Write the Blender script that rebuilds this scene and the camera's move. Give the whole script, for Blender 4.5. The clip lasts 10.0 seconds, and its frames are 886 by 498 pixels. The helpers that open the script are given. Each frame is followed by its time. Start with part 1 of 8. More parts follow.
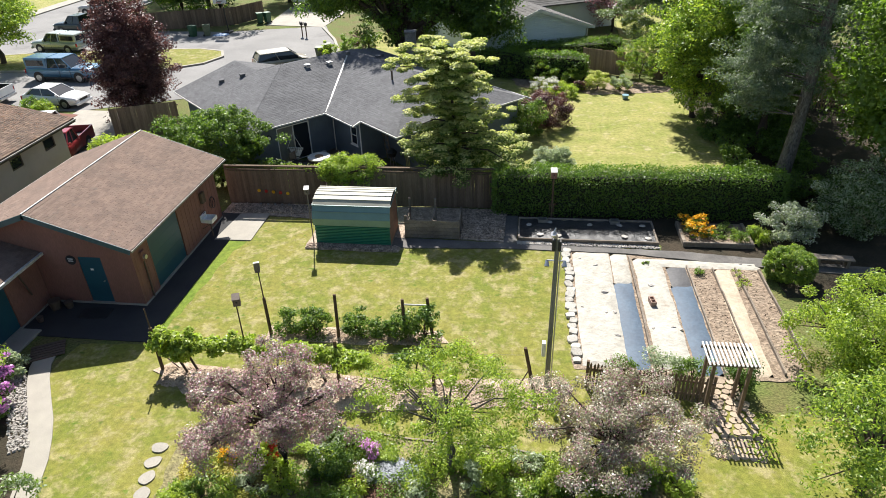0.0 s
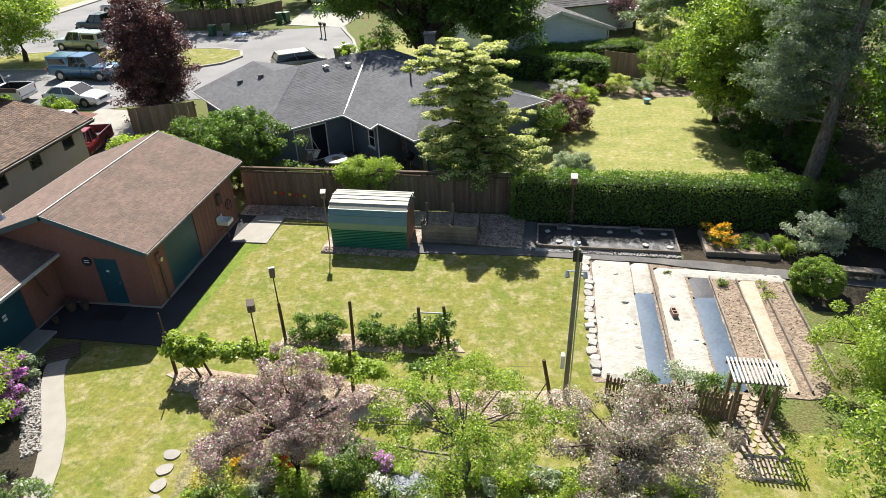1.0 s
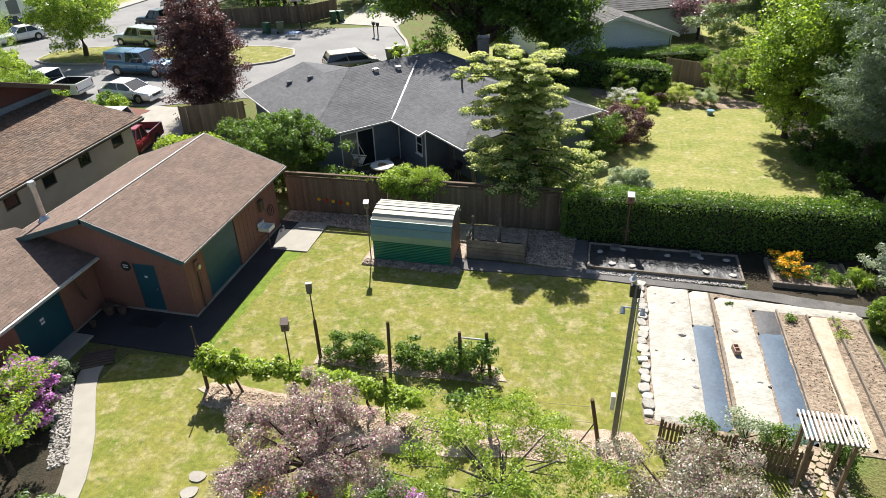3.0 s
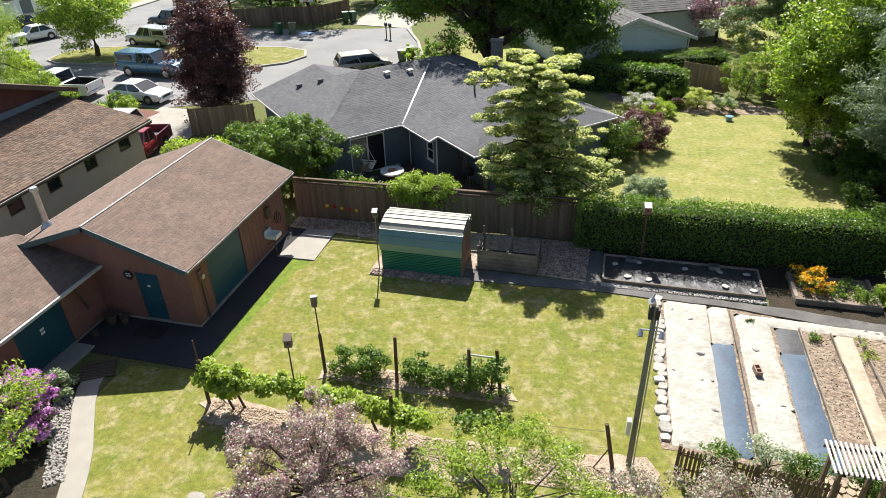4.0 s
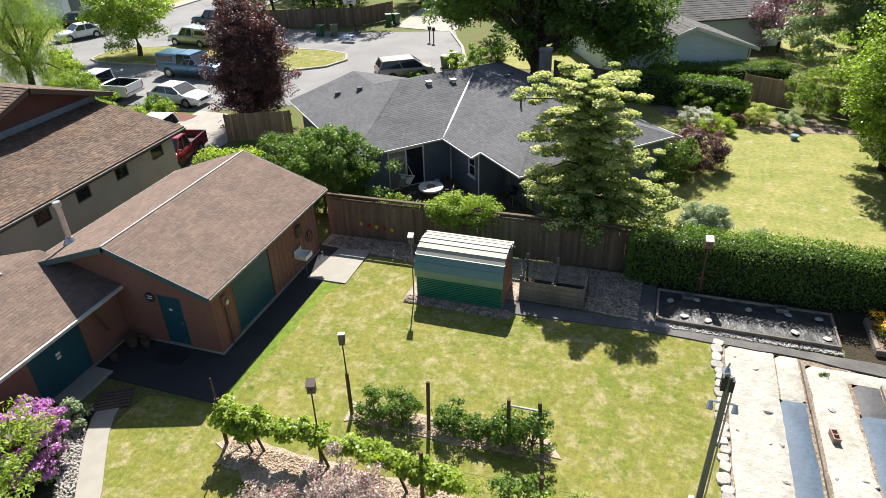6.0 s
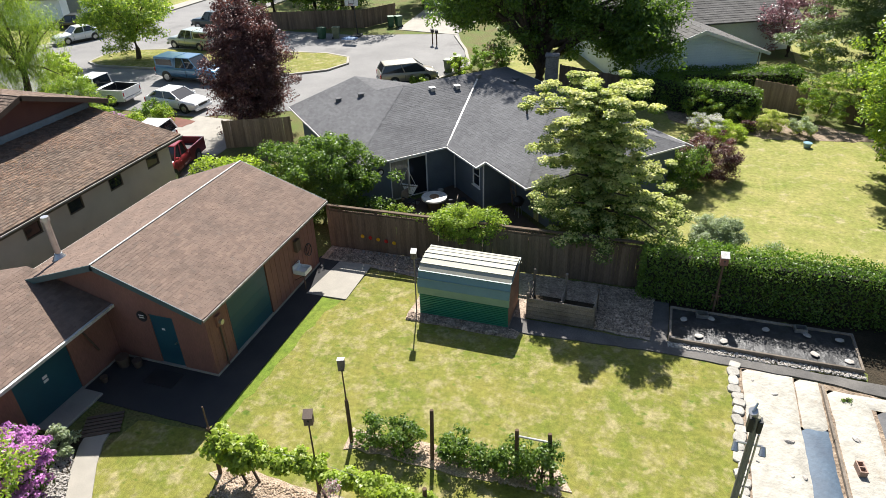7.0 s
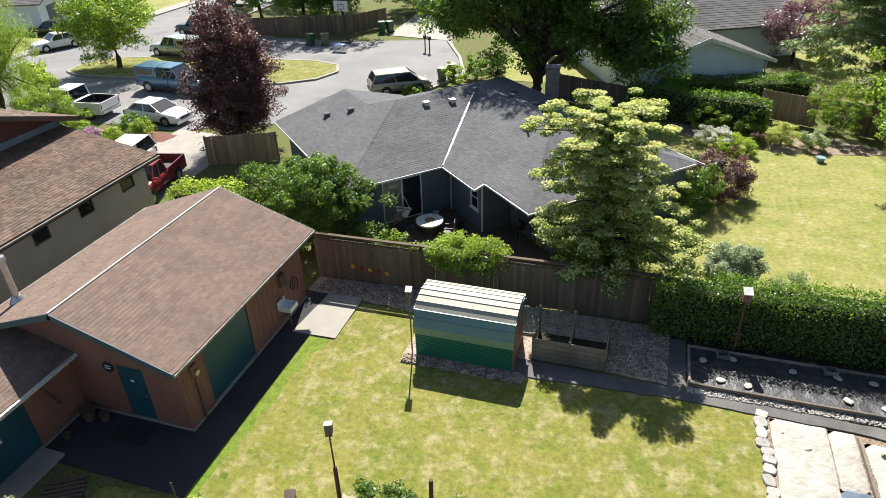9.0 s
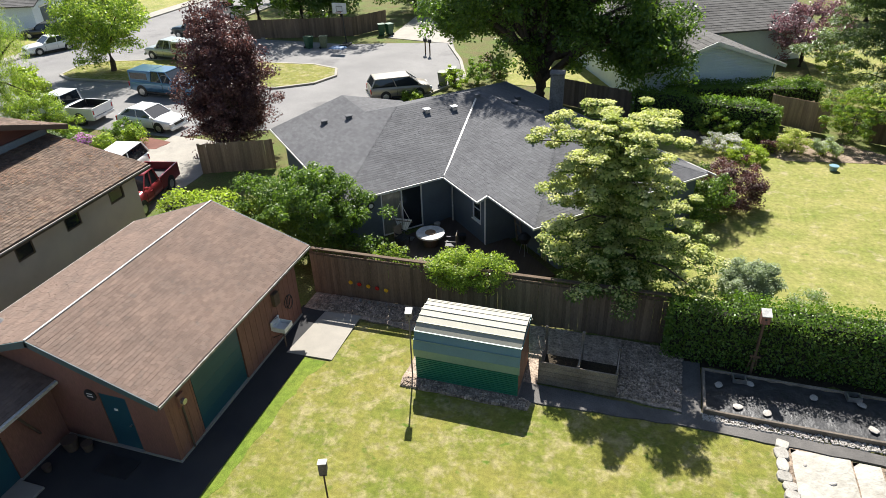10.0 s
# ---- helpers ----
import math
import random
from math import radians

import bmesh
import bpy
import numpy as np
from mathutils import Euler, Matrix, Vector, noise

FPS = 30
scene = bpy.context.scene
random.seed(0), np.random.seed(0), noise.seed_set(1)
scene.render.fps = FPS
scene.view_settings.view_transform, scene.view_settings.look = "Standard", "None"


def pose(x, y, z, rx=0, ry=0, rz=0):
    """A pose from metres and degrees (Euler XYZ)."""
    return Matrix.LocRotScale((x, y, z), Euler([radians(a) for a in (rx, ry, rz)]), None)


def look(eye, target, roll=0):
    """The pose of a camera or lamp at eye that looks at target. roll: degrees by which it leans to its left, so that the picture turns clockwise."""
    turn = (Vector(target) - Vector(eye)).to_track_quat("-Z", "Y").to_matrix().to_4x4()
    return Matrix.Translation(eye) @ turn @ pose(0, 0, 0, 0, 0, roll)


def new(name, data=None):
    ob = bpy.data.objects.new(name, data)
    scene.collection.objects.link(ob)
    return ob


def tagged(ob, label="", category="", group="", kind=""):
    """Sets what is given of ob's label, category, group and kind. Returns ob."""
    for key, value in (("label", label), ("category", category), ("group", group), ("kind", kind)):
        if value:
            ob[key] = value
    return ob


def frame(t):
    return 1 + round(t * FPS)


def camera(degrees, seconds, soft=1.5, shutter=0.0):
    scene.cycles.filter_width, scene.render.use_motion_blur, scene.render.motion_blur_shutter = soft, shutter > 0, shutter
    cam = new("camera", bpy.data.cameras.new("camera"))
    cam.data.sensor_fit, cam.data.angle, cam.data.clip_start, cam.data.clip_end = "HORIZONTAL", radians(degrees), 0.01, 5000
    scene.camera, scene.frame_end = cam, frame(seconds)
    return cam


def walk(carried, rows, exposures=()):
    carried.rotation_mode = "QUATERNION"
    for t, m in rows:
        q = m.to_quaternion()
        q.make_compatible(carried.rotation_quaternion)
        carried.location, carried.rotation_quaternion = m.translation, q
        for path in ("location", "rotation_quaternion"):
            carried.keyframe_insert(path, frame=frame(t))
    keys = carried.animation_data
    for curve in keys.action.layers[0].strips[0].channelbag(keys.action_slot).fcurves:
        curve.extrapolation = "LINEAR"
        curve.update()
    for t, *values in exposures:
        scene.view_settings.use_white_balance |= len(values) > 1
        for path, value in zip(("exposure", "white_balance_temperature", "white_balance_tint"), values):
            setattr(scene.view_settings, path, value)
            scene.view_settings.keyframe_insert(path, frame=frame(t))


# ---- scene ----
cam = camera(68.5, 10.0, soft=0.4)
METRES, EYE, TILT, LEAN, TURN = 9.5, 14.49, 0.0, 0.0, 7.8
ROWS = [
    (0.0, 0.0, 0.0, 0.0, -0.99, -31.04, 1.64),
    (0.5, -0.0047, 0.0208, 0.0017, -0.48, -31.03, 1.62),
    (1.0, -0.0077, 0.0491, 0.0026, 0.58, -31.02, 1.63),
    (1.5, -0.0091, 0.0832, 0.0032, 1.22, -31.04, 1.64),
    (2.0, -0.0118, 0.1186, 0.0039, 2.23, -31.05, 1.63),
    (2.5, -0.0128, 0.1586, 0.004, 3.94, -31.05, 1.64),
    (4.0, -0.0161, 0.2883, 0.0044, 6.37, -31.07, 1.64),
    (4.5, -0.0234, 0.3409, 0.0052, 6.93, -31.07, 1.64),
    (5.0, -0.0347, 0.3942, 0.005, 8.22, -31.06, 1.63),
    (5.5, -0.0463, 0.4511, 0.0052, 9.6, -31.04, 1.62),
    (7.0, -0.0873, 0.6193, 0.0087, 10.26, -31.07, 1.65),
    (7.5, -0.1013, 0.6789, 0.0091, 10.17, -31.08, 1.66),
    (8.0, -0.1157, 0.7358, 0.0102, 9.49, -31.1, 1.66),
    (8.5, -0.1314, 0.7966, 0.0103, 9.5, -31.1, 1.67),
    (9.0, -0.1461, 0.8551, 0.0116, 9.5, -31.1, 1.68),
    (9.5, -0.1605, 0.9182, 0.0119, 9.5, -31.12, 1.69),
    (10.0, -0.1734, 0.9807, 0.0059, 9.49, -31.09, 1.69),
]
walk(cam, [(t, pose(0, 0, EYE, TILT, LEAN, TURN) @ pose(METRES * x, METRES * y, METRES * z, 90 + pitch, roll, yaw)) for t, x, y, z, yaw, pitch, roll in ROWS])

# ---- light ----
SUN_DIR = Vector((-0.67, 2.33, 2.65)).normalized()
world = bpy.data.worlds.new("sky")
scene.world = world
world.use_nodes = True
wn, wl = world.node_tree.nodes, world.node_tree.links
sky = wn.new("ShaderNodeTexSky")
sky.sky_type = "NISHITA"
sky.sun_disc = False
sky.sun_elevation = math.asin(SUN_DIR.z)
sky.sun_rotation = math.atan2(SUN_DIR.x, SUN_DIR.y)
wn["Background"].inputs["Strength"].default_value = 0.064
wl.new(sky.outputs[0], wn["Background"].inputs["Color"])
sun_data = bpy.data.lights.new("sun", "SUN")
sun_data.energy, sun_data.angle, sun_data.color = 5.0, radians(0.55), (1.0, 0.96, 0.9)
sun = new("sun", sun_data)
sun.matrix_world = look(SUN_DIR * 120, (0, 0, 0))
scene.view_settings.exposure = 1.12


# ---- materials ----
def mix_rgb(nt, fac, a, b, mode="MIX"):
    n = nt.nodes.new("ShaderNodeMix")
    n.data_type, n.blend_type = "RGBA", mode
    for sock, v in ((n.inputs[0], fac), (n.inputs[6], a), (n.inputs[7], b)):
        if isinstance(v, (int, float)):
            sock.default_value = v
        elif isinstance(v, tuple):
            sock.default_value = (*v[:3], 1)
        else:
            nt.links.new(v, sock)
    return n.outputs[2]


def noise_tex(nt, vec, scale, detail=4.0, rough=0.55, stretch=None):
    if stretch:
        m = nt.nodes.new("ShaderNodeMapping")
        m.inputs["Scale"].default_value = stretch
        nt.links.new(vec, m.inputs[0])
        vec = m.outputs[0]
    n = nt.nodes.new("ShaderNodeTexNoise")
    n.inputs["Scale"].default_value, n.inputs["Detail"].default_value, n.inputs["Roughness"].default_value = scale, detail, rough
    nt.links.new(vec, n.inputs["Vector"])
    return n.outputs["Fac"]


def ramp(nt, fac, lo, hi):
    n = nt.nodes.new("ShaderNodeMapRange")
    n.inputs[1].default_value, n.inputs[2].default_value = lo, hi
    nt.links.new(fac, n.inputs[0])
    return n.outputs[0]


def surface(name, base, second=None, scale=3.0, fine=40.0, rough=0.8, metal=0.0, bump=0.3, bump_size=0.01, vary=0.25,
            stretch=None, stain=None, island=0.0, objects=0.0, coat=0.0, band=(0.35, 0.65), world_space=True, spec=0.5):
    """A worn surface: two colours in large patches, fine grain, optional stains, piece-to-piece variation and relief."""
    m = bpy.data.materials.new(name)
    m.use_nodes = True
    nt = m.node_tree
    bsdf = nt.nodes["Principled BSDF"]
    if world_space:
        vec = nt.nodes.new("ShaderNodeNewGeometry").outputs["Position"]
    else:
        vec = nt.nodes.new("ShaderNodeTexCoord").outputs["Object"]
    second = second or tuple(c * 0.7 for c in base)
    big = ramp(nt, noise_tex(nt, vec, scale, 5, 0.6, stretch), *band)
    col = mix_rgb(nt, big, base, second)
    grain = noise_tex(nt, vec, fine, 3, 0.6, stretch)
    col = mix_rgb(nt, vary, col, mix_rgb(nt, ramp(nt, grain, 0.3, 0.7), (0.25, 0.25, 0.25), (1.6, 1.6, 1.6)), "MULTIPLY")
    if stain:
        spots = ramp(nt, noise_tex(nt, vec, stain[1], 6, 0.65), stain[2], stain[2] + 0.12)
        col = mix_rgb(nt, spots, col, stain[0])
    if island:
        r = nt.nodes.new("ShaderNodeNewGeometry").outputs["Random Per Island"]
        col = mix_rgb(nt, 1.0, col, mix_rgb(nt, r, (1 - island,) * 3, (1 + island,) * 3), "MULTIPLY")
    if objects:
        r = nt.nodes.new("ShaderNodeObjectInfo").outputs["Random"]
        col = mix_rgb(nt, 1.0, col, mix_rgb(nt, r, (1 - objects,) * 3, (1 + objects,) * 3), "MULTIPLY")
    nt.links.new(col, bsdf.inputs["Base Color"])
    bsdf.inputs["Roughness"].default_value, bsdf.inputs["Metallic"].default_value = rough, metal
    bsdf.inputs["Coat Weight"].default_value = coat
    bsdf.inputs["Specular IOR Level"].default_value = spec
    if bump:
        b = nt.nodes.new("ShaderNodeBump")
        b.inputs["Strength"].default_value, b.inputs["Distance"].default_value = bump, bump_size
        nt.links.new(grain, b.inputs["Height"])
        nt.links.new(b.outputs[0], bsdf.inputs["Normal"])
    return m


def leafy(name, a, b, tip=None, through_light=0.45, gloss=0.35, tint=(1.25, 1.35, 0.6)):
    """Leaves: colour from leaf to leaf, light shining through the blade."""
    m = bpy.data.materials.new(name)
    m.use_nodes = True
    nt = m.node_tree
    bsdf, out = nt.nodes["Principled BSDF"], nt.nodes["Material Output"]
    geo = nt.nodes.new("ShaderNodeNewGeometry")
    col = mix_rgb(nt, geo.outputs["Random Per Island"], a, b)
    big = ramp(nt, noise_tex(nt, geo.outputs["Position"], 1.3, 3), 0.4, 0.62)
    col = mix_rgb(nt, big, col, tip or b)
    col = mix_rgb(nt, 0.35, col, mix_rgb(nt, ramp(nt, noise_tex(nt, geo.outputs["Position"], 9.0, 2), 0.3, 0.7), (0.5,) * 3, (1.45,) * 3), "MULTIPLY")
    nt.links.new(col, bsdf.inputs["Base Color"])
    bsdf.inputs["Roughness"].default_value = gloss
    tr = nt.nodes.new("ShaderNodeBsdfTranslucent")
    nt.links.new(mix_rgb(nt, 1.0, col, tint, "MULTIPLY"), tr.inputs[0])
    mx = nt.nodes.new("ShaderNodeMixShader")
    mx.inputs[0].default_value = through_light
    nt.links.new(bsdf.outputs[0], mx.inputs[1])
    nt.links.new(tr.outputs[0], mx.inputs[2])
    nt.links.new(mx.outputs[0], out.inputs[0])
    return m


def turf(name, green, pale, straw, lush, dry=0.56):
    """Mown grass: pale and green drifts, straw patches, scattered darker tufts, short blades in the relief."""
    m = bpy.data.materials.new(name)
    m.use_nodes = True
    nt = m.node_tree
    bsdf = nt.nodes["Principled BSDF"]
    vec = nt.nodes.new("ShaderNodeNewGeometry").outputs["Position"]
    col = mix_rgb(nt, ramp(nt, noise_tex(nt, vec, 0.55, 4, 0.6), 0.36, 0.64), green, pale)
    col = mix_rgb(nt, ramp(nt, noise_tex(nt, vec, 1.5, 6, 0.72), dry, dry + 0.16), col, straw)
    col = mix_rgb(nt, ramp(nt, noise_tex(nt, vec, 2.3, 3, 0.5, (1.0, 1.3, 1.0)), 0.63, 0.74), col, lush)
    clumps = ramp(nt, noise_tex(nt, vec, 5.0, 5, 0.75), 0.34, 0.66)
    col = mix_rgb(nt, 0.5, col, mix_rgb(nt, clumps, (0.45,) * 3, (1.5,) * 3), "MULTIPLY")
    blades = noise_tex(nt, vec, 45.0, 2, 0.6)
    col = mix_rgb(nt, 0.35, col, mix_rgb(nt, ramp(nt, blades, 0.3, 0.7), (0.4,) * 3, (1.55,) * 3), "MULTIPLY")
    nt.links.new(col, bsdf.inputs["Base Color"])
    bsdf.inputs["Roughness"].default_value, bsdf.inputs["Specular IOR Level"].default_value = 0.9, 0.2
    b = nt.nodes.new("ShaderNodeBump")
    b.inputs["Strength"].default_value, b.inputs["Distance"].default_value = 0.8, 0.03
    nt.links.new(blades, b.inputs["Height"])
    nt.links.new(b.outputs[0], bsdf.inputs["Normal"])
    return m


GRASS = turf("lawn grass", (0.145, 0.168, 0.026), (0.215, 0.20, 0.046), (0.305, 0.266, 0.125), (0.10, 0.15, 0.018), 0.485)
# Yellower lawns; their full sun is also put into this paler tone.
GRASS_SUN = turf("lawn grass in a sunlit tone", (0.20, 0.22, 0.05), (0.29, 0.27, 0.09), (0.37, 0.32, 0.18), (0.16, 0.21, 0.035), 0.54)
GRASS_LUSH = turf("lush green grass", (0.12, 0.185, 0.02), (0.16, 0.205, 0.028), (0.19, 0.21, 0.05), (0.10, 0.165, 0.015), 0.6)

GRASS_ROUGH = surface("rough grass and litter", (0.11, 0.15, 0.035), (0.14, 0.12, 0.05), 0.7, 12, 0.95, bump=1.0, bump_size=0.06, vary=0.6, spec=0.2)
SOIL = surface("garden soil", (0.30, 0.235, 0.175), (0.22, 0.165, 0.12), 1.6, 9, 0.95, bump=1.0, bump_size=0.09, vary=0.6, spec=0.2)
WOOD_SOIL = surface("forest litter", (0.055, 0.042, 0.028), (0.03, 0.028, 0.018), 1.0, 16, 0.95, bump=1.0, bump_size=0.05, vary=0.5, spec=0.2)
MULCH = surface("bark mulch", (0.54, 0.43, 0.33), (0.36, 0.27, 0.19), 2.2, 26, 0.95, bump=1.0, bump_size=0.05, vary=0.7, spec=0.2)
ASPHALT = surface("asphalt drive", (0.034, 0.034, 0.037), (0.045, 0.044, 0.044), 0.8, 60, 0.9, bump=0.5, vary=0.4, stain=((0.03, 0.03, 0.03), 0.5, 0.62), spec=0.3)
STREET = surface("street asphalt", (0.235, 0.228, 0.22), (0.185, 0.18, 0.175), 0.22, 25, 0.9, bump=0.3, vary=0.3, stain=((0.125, 0.12, 0.118), 0.18, 0.56), spec=0.3)
PATH_DARK = surface("tarred path", (0.15, 0.14, 0.13), (0.095, 0.09, 0.085), 1.1, 30, 0.85, bump=0.5, vary=0.35, stain=((0.075, 0.07, 0.068), 0.9, 0.58), spec=0.3)
CONCRETE = surface("concrete", (0.32, 0.295, 0.25), (0.265, 0.245, 0.21), 1.2, 40, 0.85, bump=0.3, vary=0.25, stain=((0.22, 0.20, 0.17), 1.5, 0.64))
GRAVEL = surface("gravel bed", (0.46, 0.365, 0.285), (0.27, 0.215, 0.17), 3.5, 14, 0.95, bump=1.0, bump_size=0.06, vary=0.8, island=0.45, spec=0.2)
FABRIC = surface("weathered white ground cloth", (0.405, 0.385, 0.335), (0.34, 0.32, 0.275), 1.3, 5, 0.9, bump=1.0, bump_size=0.05, vary=0.2, stain=((0.29, 0.25, 0.195), 1.6, 0.60))
FABRIC_BLUE = surface("blue grey weed cloth", (0.068, 0.105, 0.15), (0.055, 0.082, 0.12), 1.5, 8, 0.7, bump=0.5, bump_size=0.03, vary=0.2)
PLASTIC_BLACK = surface("black plastic sheet", (0.022, 0.022, 0.024), (0.05, 0.05, 0.052), 2.0, 7, 0.5, bump=0.5, bump_size=0.06, vary=0.3)


# ---- building helpers ----
def link_mesh(name, bm, material, parent=None, label="", smooth=False):
    me = bpy.data.meshes.new(name)
    bmesh.ops.recalc_face_normals(bm, faces=bm.faces)
    bm.to_mesh(me)
    bm.free()
    for mt in (material if isinstance(material, (list, tuple)) else [material]):
        me.materials.append(mt)
    if smooth:
        me.polygons.foreach_set("use_smooth", [True] * len(me.polygons))
    ob = new(name, me)
    if parent:
        ob.parent = parent
    if label:
        ob["label"] = label
    return ob


def part(name, bm, material, parent, label="", smooth=False):
    return link_mesh(name, bm, material, parent, label, smooth)


def thing(name, m, label, category, group="", kind=""):
    ob = new(name)
    ob.empty_display_size = 0.2
    ob.matrix_world = m if isinstance(m, Matrix) else pose(*m)
    return tagged(ob, label, category, group, kind)


def share(name, mesh, m, parent, material=None):
    """One more object on a mesh that exists already."""
    ob = new(name, mesh)
    ob.parent = parent
    ob.matrix_basis = m
    return ob


def box(bm, x0, x1, y0, y1, z0, z1, m=None, bevel=0.0):
    vs = [bm.verts.new(((x0, x1)[i & 1], (y0, y1)[i >> 1 & 1], (z0, z1)[i >> 2])) for i in range(8)]
    fs = [bm.faces.new([vs[i] for i in q]) for q in ((0, 2, 3, 1), (4, 5, 7, 6), (0, 1, 5, 4), (2, 6, 7, 3), (0, 4, 6, 2), (1, 3, 7, 5))]
    if bevel:
        es = list({e for f in fs for e in f.edges})
        r = bmesh.ops.bevel(bm, geom=es, offset=bevel, segments=1, affect="EDGES")
        vs = list({v for f in r["faces"] for v in f.verts} | {v for v in vs if v.is_valid})
    if m is not None:
        bmesh.ops.transform(bm, matrix=m, verts=vs)
    return bm


def new_box(*a, **k):
    return box(bmesh.new(), *a, **k)


def rod(bm, p, q, r0, r1=None, n=8, cap=True):
    """A tapered round bar from p to q."""
    p, q = Vector(p), Vector(q)
    r1 = r0 if r1 is None else r1
    turn = (q - p).to_track_quat("Z", "Y").to_matrix()
    rings = []
    for c, r in ((p, r0), (q, r1)):
        rings.append([bm.verts.new(c + turn @ Vector((r * math.cos(a), r * math.sin(a), 0))) for a in (2 * math.pi * k / n for k in range(n))])
    for k in range(n):
        bm.faces.new((rings[0][k], rings[0][(k + 1) % n], rings[1][(k + 1) % n], rings[1][k]))
    if cap:
        bm.faces.new(rings[0][::-1])
        bm.faces.new(rings[1])
    return bm


def new_rod(*a, **k):
    return rod(bmesh.new(), *a, **k)


def limb(bm, pts, radii, n=7):
    """A bent, tapering tube through the points."""
    rings = []
    for i, p in enumerate(pts):
        d = (pts[min(i + 1, len(pts) - 1)] - pts[max(i - 1, 0)]).normalized()
        turn = d.to_track_quat("Z", "Y").to_matrix()
        rings.append([bm.verts.new(p + turn @ Vector((radii[i] * math.cos(a), radii[i] * math.sin(a), 0))) for a in (2 * math.pi * k / n for k in range(n))])
    for a, b in zip(rings, rings[1:]):
        for k in range(n):
            bm.faces.new((a[k], a[(k + 1) % n], b[(k + 1) % n], b[k]))
    bm.faces.new(rings[-1])
    return bm


def prism(bm, outline, z0, z1):
    """An upright slab over a plan outline."""
    lo = [bm.verts.new((x, y, z0)) for x, y in outline]
    hi = [bm.verts.new((x, y, z1)) for x, y in outline]
    bm.faces.new(lo[::-1])
    bm.faces.new(hi)
    for k in range(len(lo)):
        j = (k + 1) % len(lo)
        bm.faces.new((lo[k], lo[j], hi[j], hi[k]))
    return bm


def sheet(name, outline, z0, z1, material, label, category="", kind="structure"):
    ob = link_mesh(name, prism(bmesh.new(), outline, z0, z1), material)
    return tagged(ob, label, category or name.split("_")[0], "", kind)


def patch(name, outline, top, material, label, category="", wobble=0.0, step=0.4, seed=1, hump=0.0):
    """A ground layer with a wandering edge: outline resampled and jittered."""
    rng = random.Random(seed)
    pts = []
    for (ax, ay), (bx_, by_) in zip(outline, outline[1:] + outline[:1]):
        n = max(1, int(math.hypot(bx_ - ax, by_ - ay) / step))
        for k in range(n):
            f = k / n
            pts.append((ax + (bx_ - ax) * f + rng.uniform(-wobble, wobble), ay + (by_ - ay) * f + rng.uniform(-wobble, wobble)))
    return sheet(name, pts, -0.12, top, material, label, category)


def rect(x0, x1, y0, y1):
    return [(x0, y0), (x1, y0), (x1, y1), (x0, y1)]


def leaf_mesh(name, centres, normals, sizes, slim, rng, material, droop=0.0, fold=0.12):
    """Many leaves in one mesh, each a four-sided folded blade of its own."""
    n = len(centres)
    d = rng.normal(size=(n, 3))
    d[:, 2] -= droop
    d -= normals * np.sum(d * normals, axis=1, keepdims=True)
    d /= np.linalg.norm(d, axis=1, keepdims=True) + 1e-9
    s = np.cross(normals, d)
    L, W = sizes[:, None], (sizes * slim)[:, None]
    tip, base = centres + d * L * 0.5, centres - d * L * 0.5
    up = normals * W * fold * 2
    mid = centres - d * L * 0.08
    v = np.stack((base, mid + s * W * 0.5 + up, tip, mid - s * W * 0.5 + up), axis=1).reshape(-1, 3)
    me = bpy.data.meshes.new(name)
    me.vertices.add(4 * n)
    me.vertices.foreach_set("co", v.astype(np.float32).ravel())
    me.loops.add(4 * n)
    me.loops.foreach_set("vertex_index", np.arange(4 * n, dtype=np.int32))
    me.polygons.add(n)
    me.polygons.foreach_set("loop_start", np.arange(0, 4 * n, 4, dtype=np.int32))
    me.polygons.foreach_set("loop_total", np.full(n, 4, dtype=np.int32))
    me.update(calc_edges=True)
    me.materials.append(material)
    return me


def clump_points(rng, clumps, radii, per, flat=0.7, upright=0.6):
    """Leaves on the outside of many small clumps."""
    c = np.repeat(clumps, per, axis=0)
    r = np.repeat(radii, per)[:, None]
    d = rng.normal(size=c.shape)
    d /= np.linalg.norm(d, axis=1, keepdims=True)
    pos = c + d * r * (rng.random((len(c), 1)) ** 0.45) * np.array([1, 1, flat])
    nrm = d * 0.6 + rng.normal(size=c.shape) * 0.55 + np.array([0, 0, upright])
    nrm /= np.linalg.norm(nrm, axis=1, keepdims=True)
    return pos, nrm


def crown_clumps(rng, n, size, centre, hollow=0.45, jitter=0.12, taper=0.0):
    """Clump centres in the outer part of an uneven ellipsoid; taper narrows it towards the top."""
    d = rng.normal(size=(n, 3))
    d /= np.linalg.norm(d, axis=1, keepdims=True)
    r = hollow + (1 - hollow) * rng.random((n, 1)) ** 0.7
    lump = 1 + 0.22 * np.sin(3.1 * d[:, :1] + 1.3 * n) * np.cos(2.7 * d[:, 1:2]) + rng.normal(size=(n, 1)) * jitter
    p = d * r * lump
    if taper:
        p[:, :2] *= np.clip(1 - taper * (p[:, 2:3] * 0.5 + 0.5), 0.06, 2)
    return p * np.array(size) + np.array(centre)

